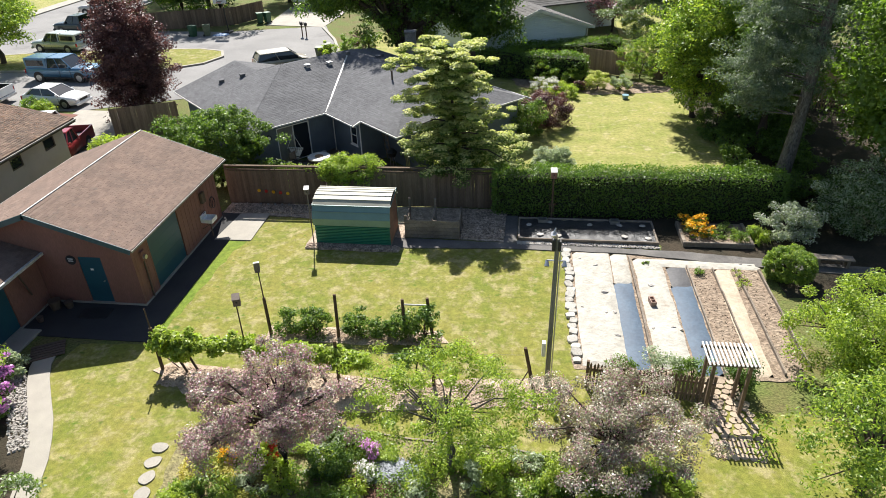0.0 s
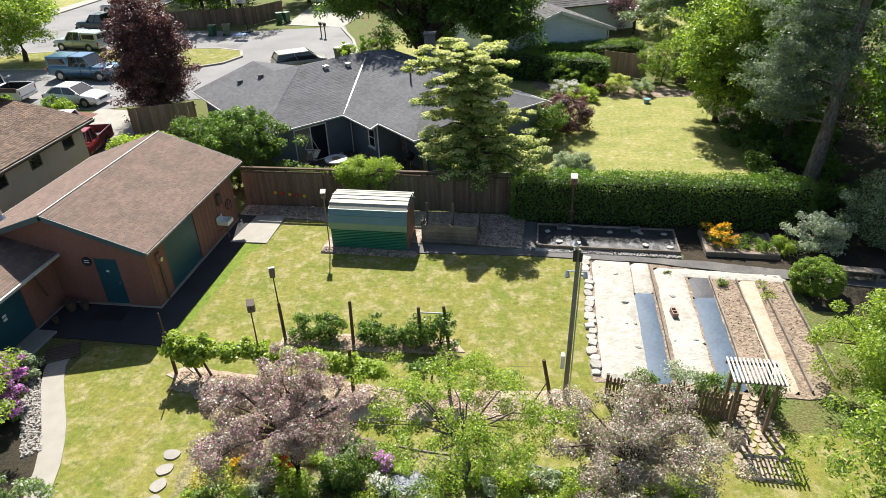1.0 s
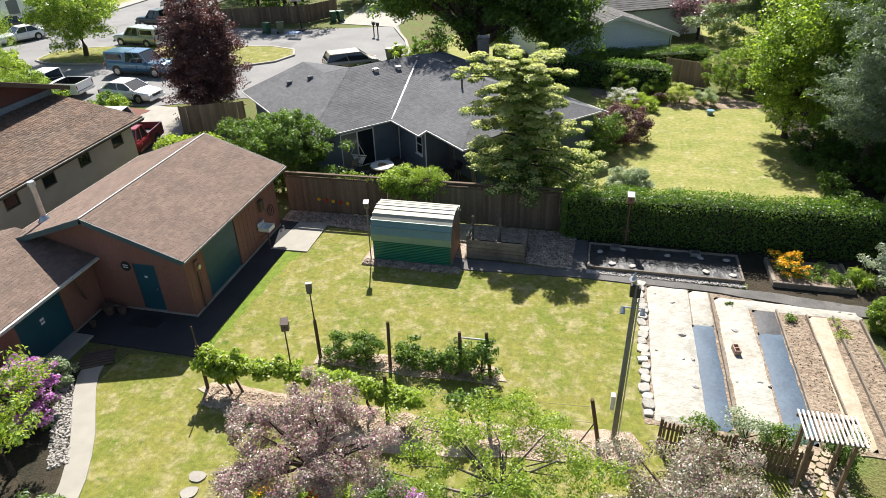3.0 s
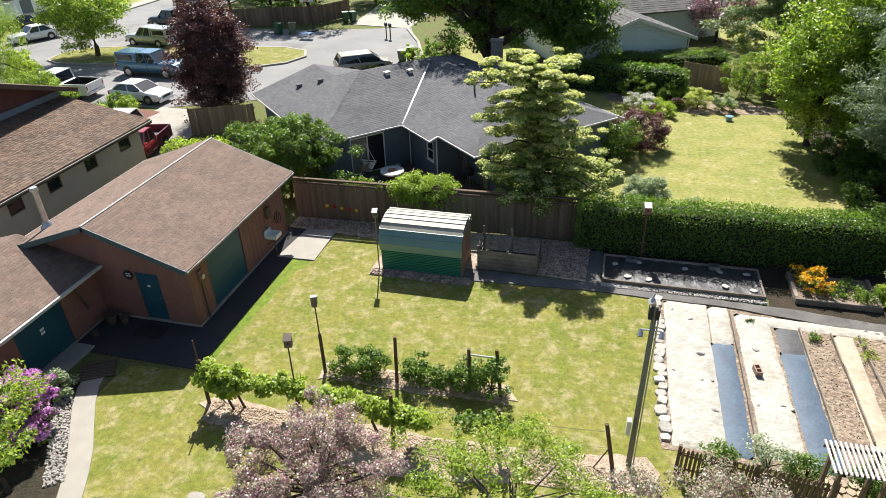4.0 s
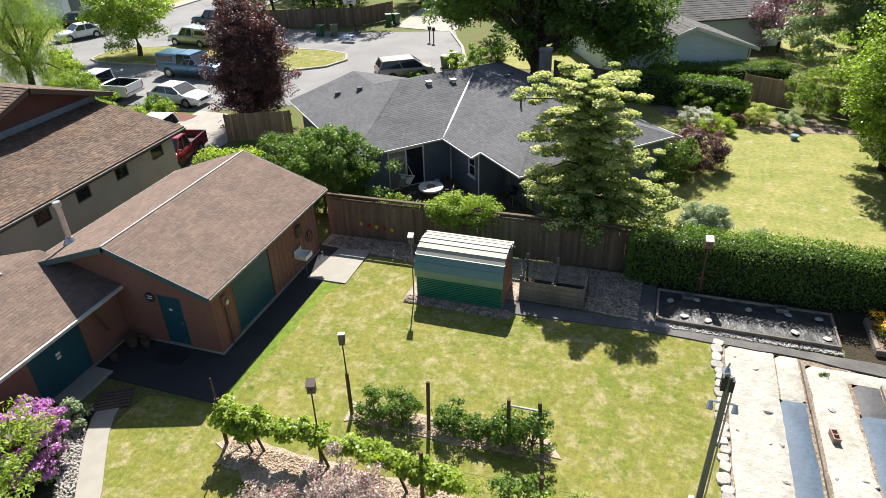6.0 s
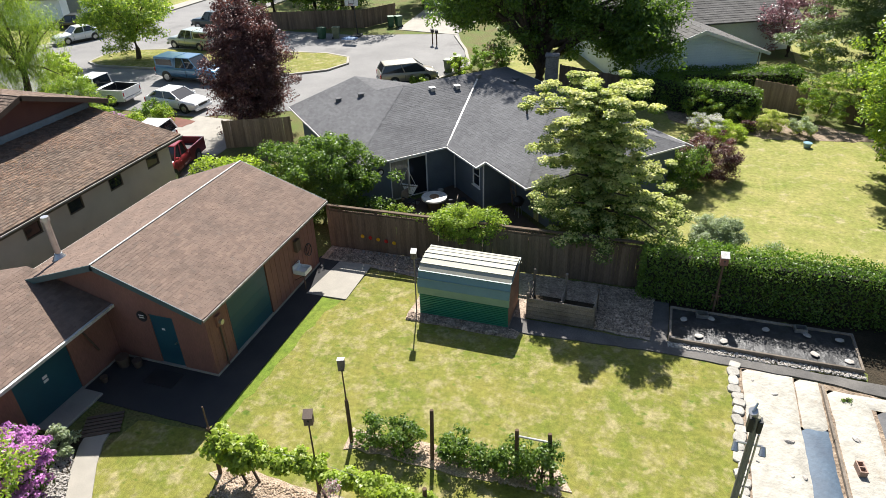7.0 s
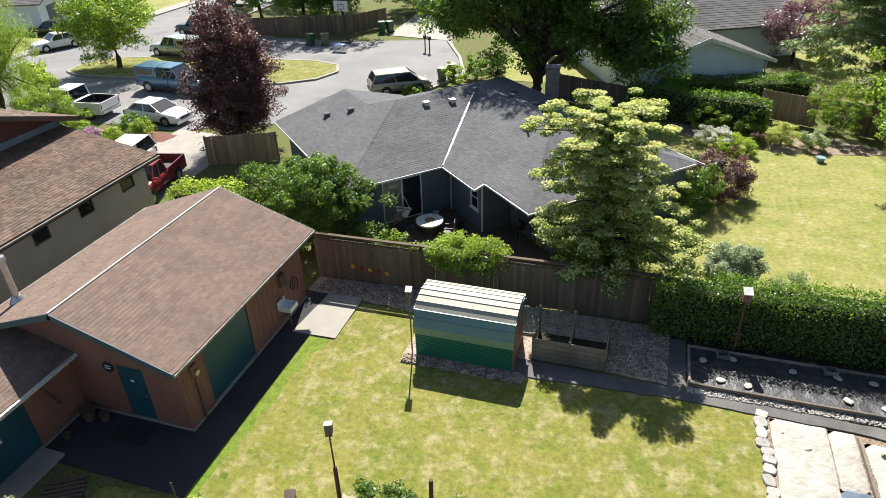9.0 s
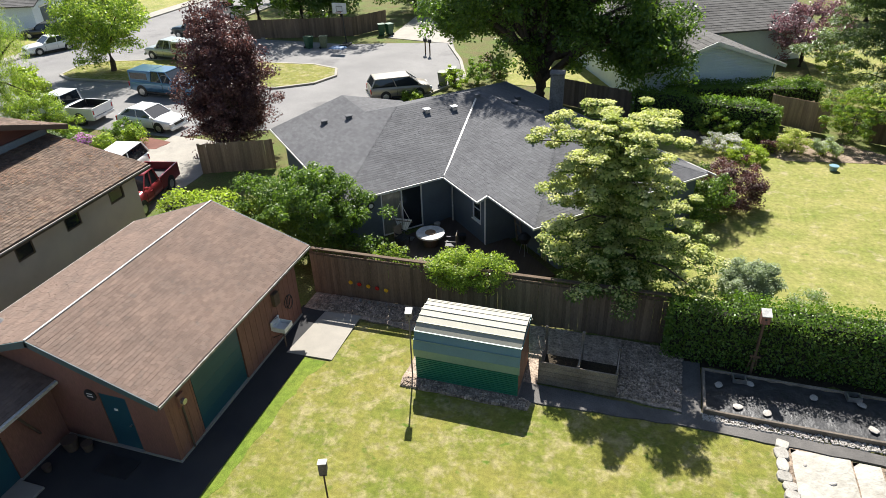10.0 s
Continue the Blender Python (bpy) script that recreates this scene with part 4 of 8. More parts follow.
    part("curtain_pane", new_box(-0.94, -0.03, -0.012, 0.0, -0.94, 1.02, M), surface("curtained glass", (0.24, 0.235, 0.20), (0.19, 0.185, 0.16), 3, 30, 0.15, bump=0, stretch=(6, 6, 0.3)), sl, "pane with a drawn pale curtain")
    part("pane", new_box(0.03, 0.94, -0.012, 0.0, -0.94, 1.02, M), GLASS, sl)
    window(h, pose(17.41 - U0, 29.65 - W0, 1.53, 0, 0, -90), 0.68, 1.12)
    window(h, pose(18.95 - U0, 27.6 - W0, 1.75, 0, 0, -90), 1.3, 0.6)
    part("corner_trim", new_box(17.33 - U0, 17.349 - U0, 28.9 - W0, 29.0 - W0, 0, 2.4), WHITE, h)
    part("downpipe", new_rod(P(17.25, 31.6, 0.05), P(17.25, 31.6, 2.4), 0.035), GUTTER, h)
    dish = part("wall_clock", new_rod(P(13.4, w0 + 0.49, 1.75), P(13.4, w0 + 0.45, 1.75), 0.17, n=18), BLACK, h, "black round wall clock")
    part("clock_face", new_rod(P(13.4, w0 + 0.449, 1.75), P(13.4, w0 + 0.44, 1.75), 0.1, n=18), WHITE, dish)
    # gable vent over the front hip
    gv = bmesh.new()
    za = ez - 0.05 + k * 2.9
    slab(gv, [P(20.2, c + 2.2, za - 0.1), P(21.7, c + 2.4, za + 0.62), P(21.7, c + 4.6, za + 0.62), P(20.2, c + 4.6, za - 0.1)], 0.06)
    slab(gv, [P(23.2, c + 4.6, za - 0.1), P(21.7, c + 4.6, za + 0.62), P(21.7, c + 2.4, za + 0.62), P(23.2, c + 2.2, za - 0.1)], 0.06)
    part("gablet", gv, SHINGLE_GREY, r)
    return h


grey_house()
sheet("deck", [(-14.6, 29.0), (-8.0, 29.0), (-5.5, 31.0), (-9.0, 34.5), (-11.0, 34.6)], -0.05, 0.1, surface("dark stained deck", (0.11, 0.075, 0.055), (0.08, 0.055, 0.04), 2, 30, 0.8, vary=0.3, stretch=(4, 0.4, 1)), "dark stained wooden deck", "deck")


def neighbour_house():
    o = Vector((-29, 25, 0))
    h = thing("brown_roof_house", (o.x, o.y, 0), "tan neighbouring house with a mossy brown shake roof", "house")
    ex, ez, rx, rz = -23.75 - o.x, 3.2, -30.2 - o.x, 4.44
    N, F = 8 - o.y, 30.6 - o.y
    wx = ex - 0.5
    wins = [(28.45, 29.3), (26.0, 26.8), (23.65, 24.45), (21.45, 22.25)]
    ys = sorted([N + 0.4] + [v - o.y for ab in wins for v in ab] + [F - 0.5])
    for a, b in zip(ys[::2], ys[1::2]):
        wall(h, wx - 0.15, wx, a, b, 0, ez, SIDING_TAN)
    for a, b in wins:
        wall(h, wx - 0.15, wx, a - o.y, b - o.y, 0, 2.15, SIDING_TAN)
        wall(h, wx - 0.15, wx, a - o.y, b - o.y, 2.75, ez, SIDING_TAN)
    wall(h, -36.5 - o.x, wx - 0.155, F - 0.65, F - 0.5, 0, ez, SIDING_TAN)
    for a, b in wins:
        window(h, pose(wx - 0.06, (a + b) / 2 - o.y, 2.45, 0, 0, 90), b - a, 0.6, FASCIA_DARK, 0, False)
    roof(h, [[(ex, N, ez), (ex, F, ez), (rx, F, rz), (rx, N, rz)], [(2 * rx - ex, F, ez), (2 * rx - ex, N, ez), (rx, N, rz), (rx, F, rz)]], 0.16, SHAKE, 0.16, 0.14, 0.022, 21, "mossy brown shake roof")
    part("fascia", bar(bmesh.new(), (ex + 0.03, N, ez - 0.06), (ex + 0.03, F, ez - 0.06), 0.05, 0.14), FASCIA_DARK, h)
    part("gutter", bar(bmesh.new(), (ex + 0.085, N, ez - 0.03), (ex + 0.085, F, ez - 0.03), 0.05, 0.06), EAVE_METAL, h, "pale dull eaves gutter")
    # raised part with its own gable
    ux, back = -28.2 - o.x, -37.0 - o.x
    ya, yl, yr, za, ze = 26.4 - o.y, 21.6 - o.y, 31.1 - o.y, 6.12, 4.5
    gx = ux - 0.8
    gb = bmesh.new()
    prof = [(yl + 0.5, 4.0), (yr - 0.5, 4.0), (yr - 0.5, ze + 0.05), (ya, za - 0.2), (yl + 0.5, ze + 0.05)]
    lo = [gb.verts.new((gx, y, z)) for y, z in prof]
    hi = [gb.verts.new((gx - 0.15, y, z)) for y, z in prof]
    gb.faces.new(lo), gb.faces.new(hi[::-1])
    for k in range(5):
        gb.faces.new((lo[k], hi[k], hi[(k + 1) % 5], lo[(k + 1) % 5]))
    part("upper_wall", gb, surface("dark red brown boards", (0.12, 0.05, 0.04), (0.10, 0.04, 0.035), 1.2, 20, 0.8), h, "dark red brown gable wall")
    part("wall_flashing", bar(bmesh.new(), (gx + 0.04, yl + 0.6, 4.55), (gx + 0.04, yr - 0.6, 4.5), 0.06, 0.32), surface("blue grey flashing", (0.20, 0.25, 0.29), None, 1, 20, 0.5), h)
    roof(h, [[(ux, yr, ze), (back, yr, ze), (back, ya, za), (ux, ya, za)], [(back, yl, ze), (ux, yl, ze), (ux, ya, za), (back, ya, za)]], 0.14, SHAKE, 0.2, 0.2, 0.025, 22, "brown shake gable roof")
    for y in (yl, yr):
        part("barge_board", bar(bmesh.new(), (ux + 0.02, y, ze + 0.02), (ux + 0.02, ya, za + 0.02), 0.04, 0.22), FASCIA_DARK, h)
    rng = np.random.default_rng(71)
    n = 16000
    ly = rng.uniform(N + 4, F - 0.1, n)
    f = np.clip(rng.normal(0.55, 0.25, n), 0.02, 0.98)
    keep = np.sin(ly * 1.3) * np.cos(f * 9 + ly * 0.4) + rng.normal(size=n) * 0.4 > 0.1
    pos = np.stack((ex + (rx - ex) * f, ly, ez + (rz - ez) * f + 0.035), axis=1)[keep]
    nrm = np.tile((0.2, 0, 1.0), (len(pos), 1)) + rng.normal(size=(len(pos), 3)) * 0.3
    nrm /= np.linalg.norm(nrm, axis=1, keepdims=True)
    ob = new("leaf_litter", leaf_mesh("leaf_litter", pos, nrm, rng.uniform(0.03, 0.085, len(pos)), 0.7, rng, leafy("rust dry leaves", (0.17, 0.085, 0.055), (0.30, 0.17, 0.11), None, 0.1, 0.8, (1.0, 0.9, 0.7))))
    ob.parent = h
    tagged(ob, "rust brown dry leaves on the roof", "", "", "stuff")
    return h


neighbour_house()


def far_house():
    """Pale gabled house beyond the back fence."""
    o = Vector((-0.84, 57.3, 0))
    h = thing("gabled_house", pose(o.x, o.y, 0, 0, 0, 27), "pale blue grey house with a low gable roof", "house")
    hw, L, ez, rz = 4.6, 13, 2.5, 4.1
    w = bmesh.new()
    prof = [(-hw, 0), (hw, 0), (hw, ez), (0, rz - 0.12), (-hw, ez)]
    for y in (-3.4, L):
        lo = [w.verts.new((x, y, z)) for x, z in prof]
        hi = [w.verts.new((x, y + 0.15, z)) for x, z in prof]
        w.faces.new(lo), w.faces.new(hi[::-1])
        for k in range(5):
            w.faces.new((lo[k], hi[k], hi[(k + 1) % 5], lo[(k + 1) % 5]))
    box(w, hw - 0.15, hw, -3.24, L, 0, ez), box(w, -hw, -hw + 0.15, -3.24, L, 0, ez)
    wl2 = part("wall", w, SIDING_PALE, h, "pale blue grey lap siding")
    lap = bmesh.new()
    z = 0.2
    while z < rz - 0.5:
        half = hw - 0.02 if z < ez else (rz - 0.15 - z) / (rz - 0.12 - ez) * hw
        box(lap, -half, half, -3.425, -3.401, z, z + 0.012)
        z += 0.17
    part("lap_edges", lap, SIDING_PALE, wl2)
    e = 0.55
    sl = (rz - ez) / hw
    roof(h, [[(hw + e, -3.9, ez - e * sl), (hw + e, L + 0.5, ez - e * sl), (0, L + 0.5, rz), (0, -3.9, rz)], [(-hw - e, L + 0.5, ez - e * sl), (-hw - e, -3.9, ez - e * sl), (0, -3.9, rz), (0, L + 0.5, rz)]], 0.1, ROOF_FAR, 0.3, 0.5, 0.02, 31, "low grey gable roof")
    tr = bmesh.new()
    for s in (-1, 1):
        bar(tr, (s * (hw + e), -3.93, ez - e * sl), (0, -3.93, rz), 0.04, 0.2)
    part("barge_board", tr, WHITE, h)
    part("downpipe", new_rod((hw + 0.06, -3.5, 0.05), (hw + 0.06, -3.5, 2.3), 0.05), WHITE, h)
    part("chimney", new_box(-0.4, 0.4, 5.5, 6.2, 3.0, 5.2, bevel=0.02), FASCIA_DARK, h)
    # cross wing
    roof(h, [[(3.5, 4, 2.6), (13, 4, 2.6), (13, 9, 4.7), (1, 9, 4.7)]], 0.1, ROOF_FAR, 0.3, 0.5, 0.02, 32)
    part("cross_wall", new_box(hw + 0.005, 12.5, 4.6, 12, 0, 2.7), SIDING_PALE, h)
    return h


far_house()


# ---- hedge ----
def hedge(name, p, q, depth, h, mat, label, seed=1, leaf=0.09, density=420, z_wave=0.06):
    rng = np.random.default_rng(seed)
    p, q = Vector((*p, 0)), Vector((*q, 0))
    L = (q - p).length
    t = thing(name, pose(p.x, p.y, 0, 0, 0, math.degrees(math.atan2(q.y - p.y, q.x - p.x))), label, "hedge")
    # Solid near-black core: shade among the inner branches, put into its colour.
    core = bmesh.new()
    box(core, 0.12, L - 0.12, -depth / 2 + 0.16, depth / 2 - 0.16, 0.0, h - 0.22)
    part("branch_shade_core", core, surface(name + " twigs in shade", (0.03, 0.035, 0.015), (0.02, 0.02, 0.012), 4, 30, 0.95, bump=1.0, bump_size=0.05, vary=0.5), t)
    pts = []
    for area, make in ((L * h, lambda a, b: (a * L, 0 * a - depth / 2, b * h)), (L * h * 0.5, lambda a, b: (a * L, 0 * a + depth / 2, b * h)), (L * depth * 1.3, lambda a, b: (a * L, (b - 0.5) * depth, 0 * a + h)), (depth * h, lambda a, b: (0 * a, (b - 0.5) * depth, a * h)), (depth * h, lambda a, b: (0 * a + L, (b - 0.5) * depth, a * h))):
        n = int(area * density)
        a, b = rng.random(n), rng.random(n)
        pts.append(np.stack(make(a, b), axis=1))
    pos = np.concatenate(pts)
    wave = np.sin(pos[:, 0] * 2.1) * np.cos(pos[:, 0] * 0.7 + 1) * z_wave
    pos += rng.normal(size=pos.shape) * 0.07
    pos[:, 2] += wave * (pos[:, 2] / h)
    pos[:, 1] += np.sin(pos[:, 0] * 1.7 + pos[:, 2] * 2) * 0.06
    nrm = rng.normal(size=pos.shape) * 0.7 + np.stack((0 * wave, np.sign(pos[:, 1]) * 0.6, 0 * wave + 0.8), axis=1)
    nrm /= np.linalg.norm(nrm, axis=1, keepdims=True)
    keep = pos[:, 2] > 0.05
    me = leaf_mesh("foliage", pos[keep], nrm[keep], leaf * rng.uniform(0.7, 1.3, size=keep.sum()), 0.62, rng, mat)
    ob = new("foliage", me)
    ob.parent = t
    return t


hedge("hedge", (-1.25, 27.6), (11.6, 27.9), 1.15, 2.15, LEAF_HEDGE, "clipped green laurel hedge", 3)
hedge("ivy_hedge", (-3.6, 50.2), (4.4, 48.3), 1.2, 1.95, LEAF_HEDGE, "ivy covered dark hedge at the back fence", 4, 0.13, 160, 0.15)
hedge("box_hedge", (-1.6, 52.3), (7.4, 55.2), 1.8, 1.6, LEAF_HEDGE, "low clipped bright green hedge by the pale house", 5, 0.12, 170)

# ---- trees ----
plant("plum_tree", -6.2, 11.8, dict(size=(2.2, 1.8, 1.05), mid=2.5, n=135, per=290, clump=(0.2, 0.38), leaves=[(LEAF_PLUM, 0.5, 0.06, 0.58), (LEAF_PLUM_GREY, 0.5, 0.06, 0.58)], trunk=0.14, fork=1.5, limbs=34, seed=11, hollow=0.35, flat=0.7, floor=1.0, crown_off=(-0.35, 0.0), second="grey_foliage", extra=((-1.5, -0.9, 1.8, 0.8, 0.8, 0.6, 18),)), "purple leaved plum tree on the lawn's edge")
plant("plum_tree", 2.6, 12.3, dict(size=(2.2, 1.9, 1.05), mid=2.0, n=150, per=290, clump=(0.22, 0.4), leaves=[(LEAF_PLUM_GREY, 0.78, 0.06, 0.58), (LEAF_PLUM, 0.22, 0.06, 0.58)], trunk=0.14, fork=1.2, limbs=30, seed=12, hollow=0.35, second="purple_foliage"), "bronze grey leaved plum tree beside the picket fence")
plant("apple_tree", -1.7, 12.2, dict(size=(2.3, 1.7, 1.3), mid=2.5, n=125, per=150, clump=(0.2, 0.4), leaves=[(LEAF_LIME, 0.75, 0.085, 0.38), (LEAF_GREEN, 0.25, 0.085, 0.38)], trunk=0.12, fork=1.3, limbs=20, limb_r=0.34, arch=0.17, seed=13, hollow=0.62, bark=BARK_PALE, second="young_foliage"), "open branched lime green apple tree")
plant("dogwood_tree", -2.8, 29.75, dict(size=(3.3, 2.9, 3.4), mid=3.6, n=10, per=290, clump=(0.25, 0.45), tiers=((0.9, 2.6, 0.1), (1.5, 3.2, 0.1), (2.1, 3.4, 0.0), (2.8, 3.1, -0.2), (3.5, 2.6, -0.5), (4.2, 2.5, -0.7), (4.9, 2.9, -0.9), (5.6, 2.6, -0.9), (6.2, 2.5, -0.9), (6.8, 2.4, -0.9)), leaves=[(LEAF_DOGWOOD, 0.5, 0.1, 0.5), (LEAF_CREAM, 0.5, 0.1, 0.85)], trunk=0.16, fork=1.0, limbs=44, seed=14, flat=0.38, upright=1.3, spire=True, tops=0.18, lean=(-1.0, 0.3), second="blossom"), "tiered dogwood tree covered in cream bracts")
plant("camellia_bush", -15.8, 30.0, dict(size=(2.9, 1.9, 1.9), mid=2.1, n=270, per=130, clump=(0.26, 0.46), leaves=[(LEAF_GREEN, 0.6, 0.13, 0.5), (LEAF_DARK, 0.4, 0.13, 0.5)], trunk=0.1, fork=0.6, limbs=14, seed=15, second="dark_foliage"), "large glossy green shrub behind the fence", "shrub")
plant("maroon_tree", -25.3, 39.4, dict(size=(3.0, 2.9, 4.1), mid=4.1, n=480, per=130, clump=(0.4, 0.72), leaves=[(LEAF_RED, 1.0, 0.14, 0.55)], trunk=0.2, fork=1.2, limbs=24, seed=16, hollow=0.35, taper=0.32, floor=0.5), "dark maroon leaved tree beside the street")
# Half the shade tree's leaves are lighter green: sunlight put into their colour.
plant("shade_tree", -9.9, 52.6, dict(size=(7.6, 5.0, 8.6), mid=10.6, n=900, per=150, floor=2.0, clump=(0.6, 1.15), leaves=[(LEAF_DARK, 0.5, 0.24, 0.5), (LEAF_GREEN, 0.5, 0.24, 0.5)], trunk=0.42, fork=0.9, limbs=60, limb_r=0.62, seed=17, hollow=0.3, droop=0.5, second="lit_foliage", extra=((6.2, -1.0, 4.4, 3.0, 2.2, 2.4, 130), (-6.0, 1.0, 5.4, 2.2, 2.2, 2.0, 90))), "large spreading dark green shade tree behind the house")
plant("street_tree", -45.4, 52.2, dict(size=(3.7, 3.4, 2.8), mid=4.3, n=210, per=110, clump=(0.5, 0.9), leaves=[(LEAF_GREEN, 0.6, 0.2, 0.55), (LEAF_LIME, 0.4, 0.2, 0.55)], trunk=0.2, fork=1.8, limbs=14, seed=18, second="young_foliage"), "young bright green street tree on the verge")
plant("spruce_tree", 12.6, 30.9, dict(size=(2.9, 3.0, 8.0), mid=10.2, n=400, per=150, clump=(0.4, 0.75), leaves=[(LEAF_SPRUCE, 1.0, 0.17, 0.24)], trunk=0.34, fork=3.4, limbs=34, limb_r=0.16, arch=-0.05, seed=19, hollow=0.25, taper=0.3, spire=True, bark=BARK_PALE, flat=0.4, droop=0.3, lean=(0.8, 0.6), crown_off=(-1.7, 0.8), floor=3.4, extra=((-1.6, 1.6, 4.6, 1.6, 1.6, 1.6, 60),)), "tall blue grey spruce with a pale trunk")
plant("maple_tree", 10.5, 41.0, dict(size=(3.2, 3.3, 4.4), mid=5.2, n=300, per=130, clump=(0.42, 0.75), leaves=[(LEAF_LIME, 0.45, 0.16, 0.6), (LEAF_GREEN, 0.55, 0.16, 0.6)], trunk=0.2, fork=1.8, limbs=20, seed=20, hollow=0.3, second="green_foliage"), "light green maple beside the far lawn")
plant("pine_tree", 12.2, 56.5, dict(size=(5.6, 5.0, 8.0), mid=8.0, n=520, per=150, clump=(0.6, 1.1), leaves=[(LEAF_PINE, 1.0, 0.34, 0.2)], trunk=0.3, fork=2.0, limbs=40, limb_r=0.25, seed=21, taper=0.45, spire=True, flat=0.3, upright=1.0), "tall soft needled light green pine beyond the fence")
# Trees given LEAF_GREEN have sunlit foliage put into their leaf colour.
for i, (x, y, s, m) in enumerate(((21.5, 37, 1.1, LEAF_GREEN), (16.5, 29, 0.9, LEAF_GREEN), (22, 47, 1.3, LEAF_SPRUCE), (17, 54, 1.2, LEAF_DARK), (22, 31, 1.2, LEAF_GREEN), (24, 56, 1.5, LEAF_DARK), (17, 31, 1.0, LEAF_GREEN), (19.5, 27, 1.0, LEAF_GREEN), (14.6, 39.5, 1.1, LEAF_DARK), (13.2, 36.5, 0.8, LEAF_DARK), (14.5, 45.5, 1.0, LEAF_DARK))):
    plant("woodland_tree", x, y, dict(size=(3.2 * s, 3.2 * s, 5.0 * s), mid=6.5 * s, n=150, per=90, clump=(0.6, 1.1), leaves=[(m, 1.0, 0.24, 0.5)], trunk=0.25, fork=2.2, limbs=14, seed=30 + i, taper=0.3), "dark woodland tree on the shaded ground", "tree", "woodland trees")
plant("fruit_tree", 10.9, 16.9, dict(size=(2.1, 2.2, 1.6), mid=1.75, n=230, per=160, clump=(0.26, 0.44), leaves=[(LEAF_LIME, 0.7, 0.095, 0.45), (LEAF_GREEN, 0.3, 0.095, 0.45)], trunk=0.11, fork=1.0, limbs=18, seed=22, hollow=0.4, second="green_foliage", floor=0.4), "bright green fruit tree beside the vegetable beds")
plant("fruit_tree", 9.0, 12.4, dict(size=(2.2, 1.9, 1.6), mid=2.3, n=110, per=95, clump=(0.3, 0.5), leaves=[(LEAF_LIME, 0.5, 0.12, 0.4), (LEAF_GREEN, 0.5, 0.12, 0.4)], trunk=0.11, fork=1.0, limbs=18, seed=23, hollow=0.4, second="green_foliage", floor=0.5), "bright green fruit tree beside the vegetable beds")
for i in range(30):
    a = random.Random(i)
    x, y = a.uniform(11.8, 16), a.uniform(27.5, 43)
    if i < 6:
        x, y = 11.0 + 0.5 * (i % 2), 29.6 + i * 1.9
    shrub("undergrowth", x, y, a.uniform(0.7, 1.3), a.uniform(0.7, 1.2), a.uniform(0.7, 1.6), [(LEAF_DARK, 0.6), (LEAF_GREEN, 0.4)], "dark green undergrowth at the lawn's edge", 500 + i, 34, 60, 0.13, 0.45, "shrub", (0.2, 0.35), "undergrowth")


# ---- vegetable garden ----
def chips(name, outline_fn, n, size, mat, label, seed, z=0.05, flat=0.4):
    """Loose chips or pebbles strewn over a patch, one joined mesh."""
    rng = np.random.default_rng(seed)
    verts, faces = [], []
    for k in range(n):
        x, y = outline_fn(rng)
        s = size * rng.uniform(0.5, 1.4)
        a = rng.uniform(0, math.pi)
        ca, sa, tl = math.cos(a) * s, math.sin(a) * s, rng.uniform(-0.4, 0.4) * s
        h = s * flat
        b = len(verts)
        r = rng.uniform(0.35, 0.8)
        for ux, uy in ((-1, -r), (1, -r), (1, r), (-1, r)):
            verts.append((x + (ux * ca - uy * sa) * 0.5, y + (ux * sa + uy * ca) * 0.5, z + tl * ux * 0.5))
        for ux, uy in ((-0.7, -r * 0.6), (0.7, -r * 0.6), (0.7, r * 0.6), (-0.7, r * 0.6)):
            verts.append((x + (ux * ca - uy * sa) * 0.5, y + (ux * sa + uy * ca) * 0.5, z + h + tl * ux * 0.5))
        for q in ((4, 5, 6, 7), (0, 1, 5, 4), (1, 2, 6, 5), (2, 3, 7, 6), (3, 0, 4, 7)):
            faces.append([b + i for i in q])
    me = bpy.data.meshes.new(name)
    me.from_pydata(verts, [], faces)
    me.materials.append(mat)
    return tagged(new(name, me), label, name.replace("_", " "), "", "stuff")


def in_box(x0, x1, y0, y1):
    return lambda rng: (rng.uniform(x0, x1), rng.uniform(y0, y1))


def crumpled(name, x0, x1, y0, y1, mat, label, z=0.05, seed=1, rise=0.03, skew=0.0):
    """A cloth sheet lying on the ground, slightly rumpled, with a turned-down edge."""
    bm = bmesh.new()
    nx, ny = max(4, int((x1 - x0) / 0.16)), max(4, int((y1 - y0) / 0.16))
    grid = []
    for j in range(ny + 1):
        row_ = []
        for i in range(nx + 1):
            x, y = x0 + (x1 - x0) * i / nx, y0 + (y1 - y0) * j / ny
            q = Vector((x * 1.1, y * 1.1, seed))
            h = noise.noise(q) * rise + abs(noise.noise(q * 2.7)) * rise * 0.9
            edge = i in (0, nx) or j in (0, ny)
            wob = noise.noise(Vector((x * 2, y * 2, seed + 5))) * 0.035 if edge else 0
            row_.append(bm.verts.new((x + skew * (y - y0) + wob, y + wob, z + rise + h if not edge else 0.03)))
        grid.append(row_)
    for j in range(ny):
        for i in range(nx):
            bm.faces.new((grid[j][i], grid[j][i + 1], grid[j + 1][i + 1], grid[j + 1][i]))
    return tagged(link_mesh(name, bm, mat, smooth=True), label, "ground cloth")


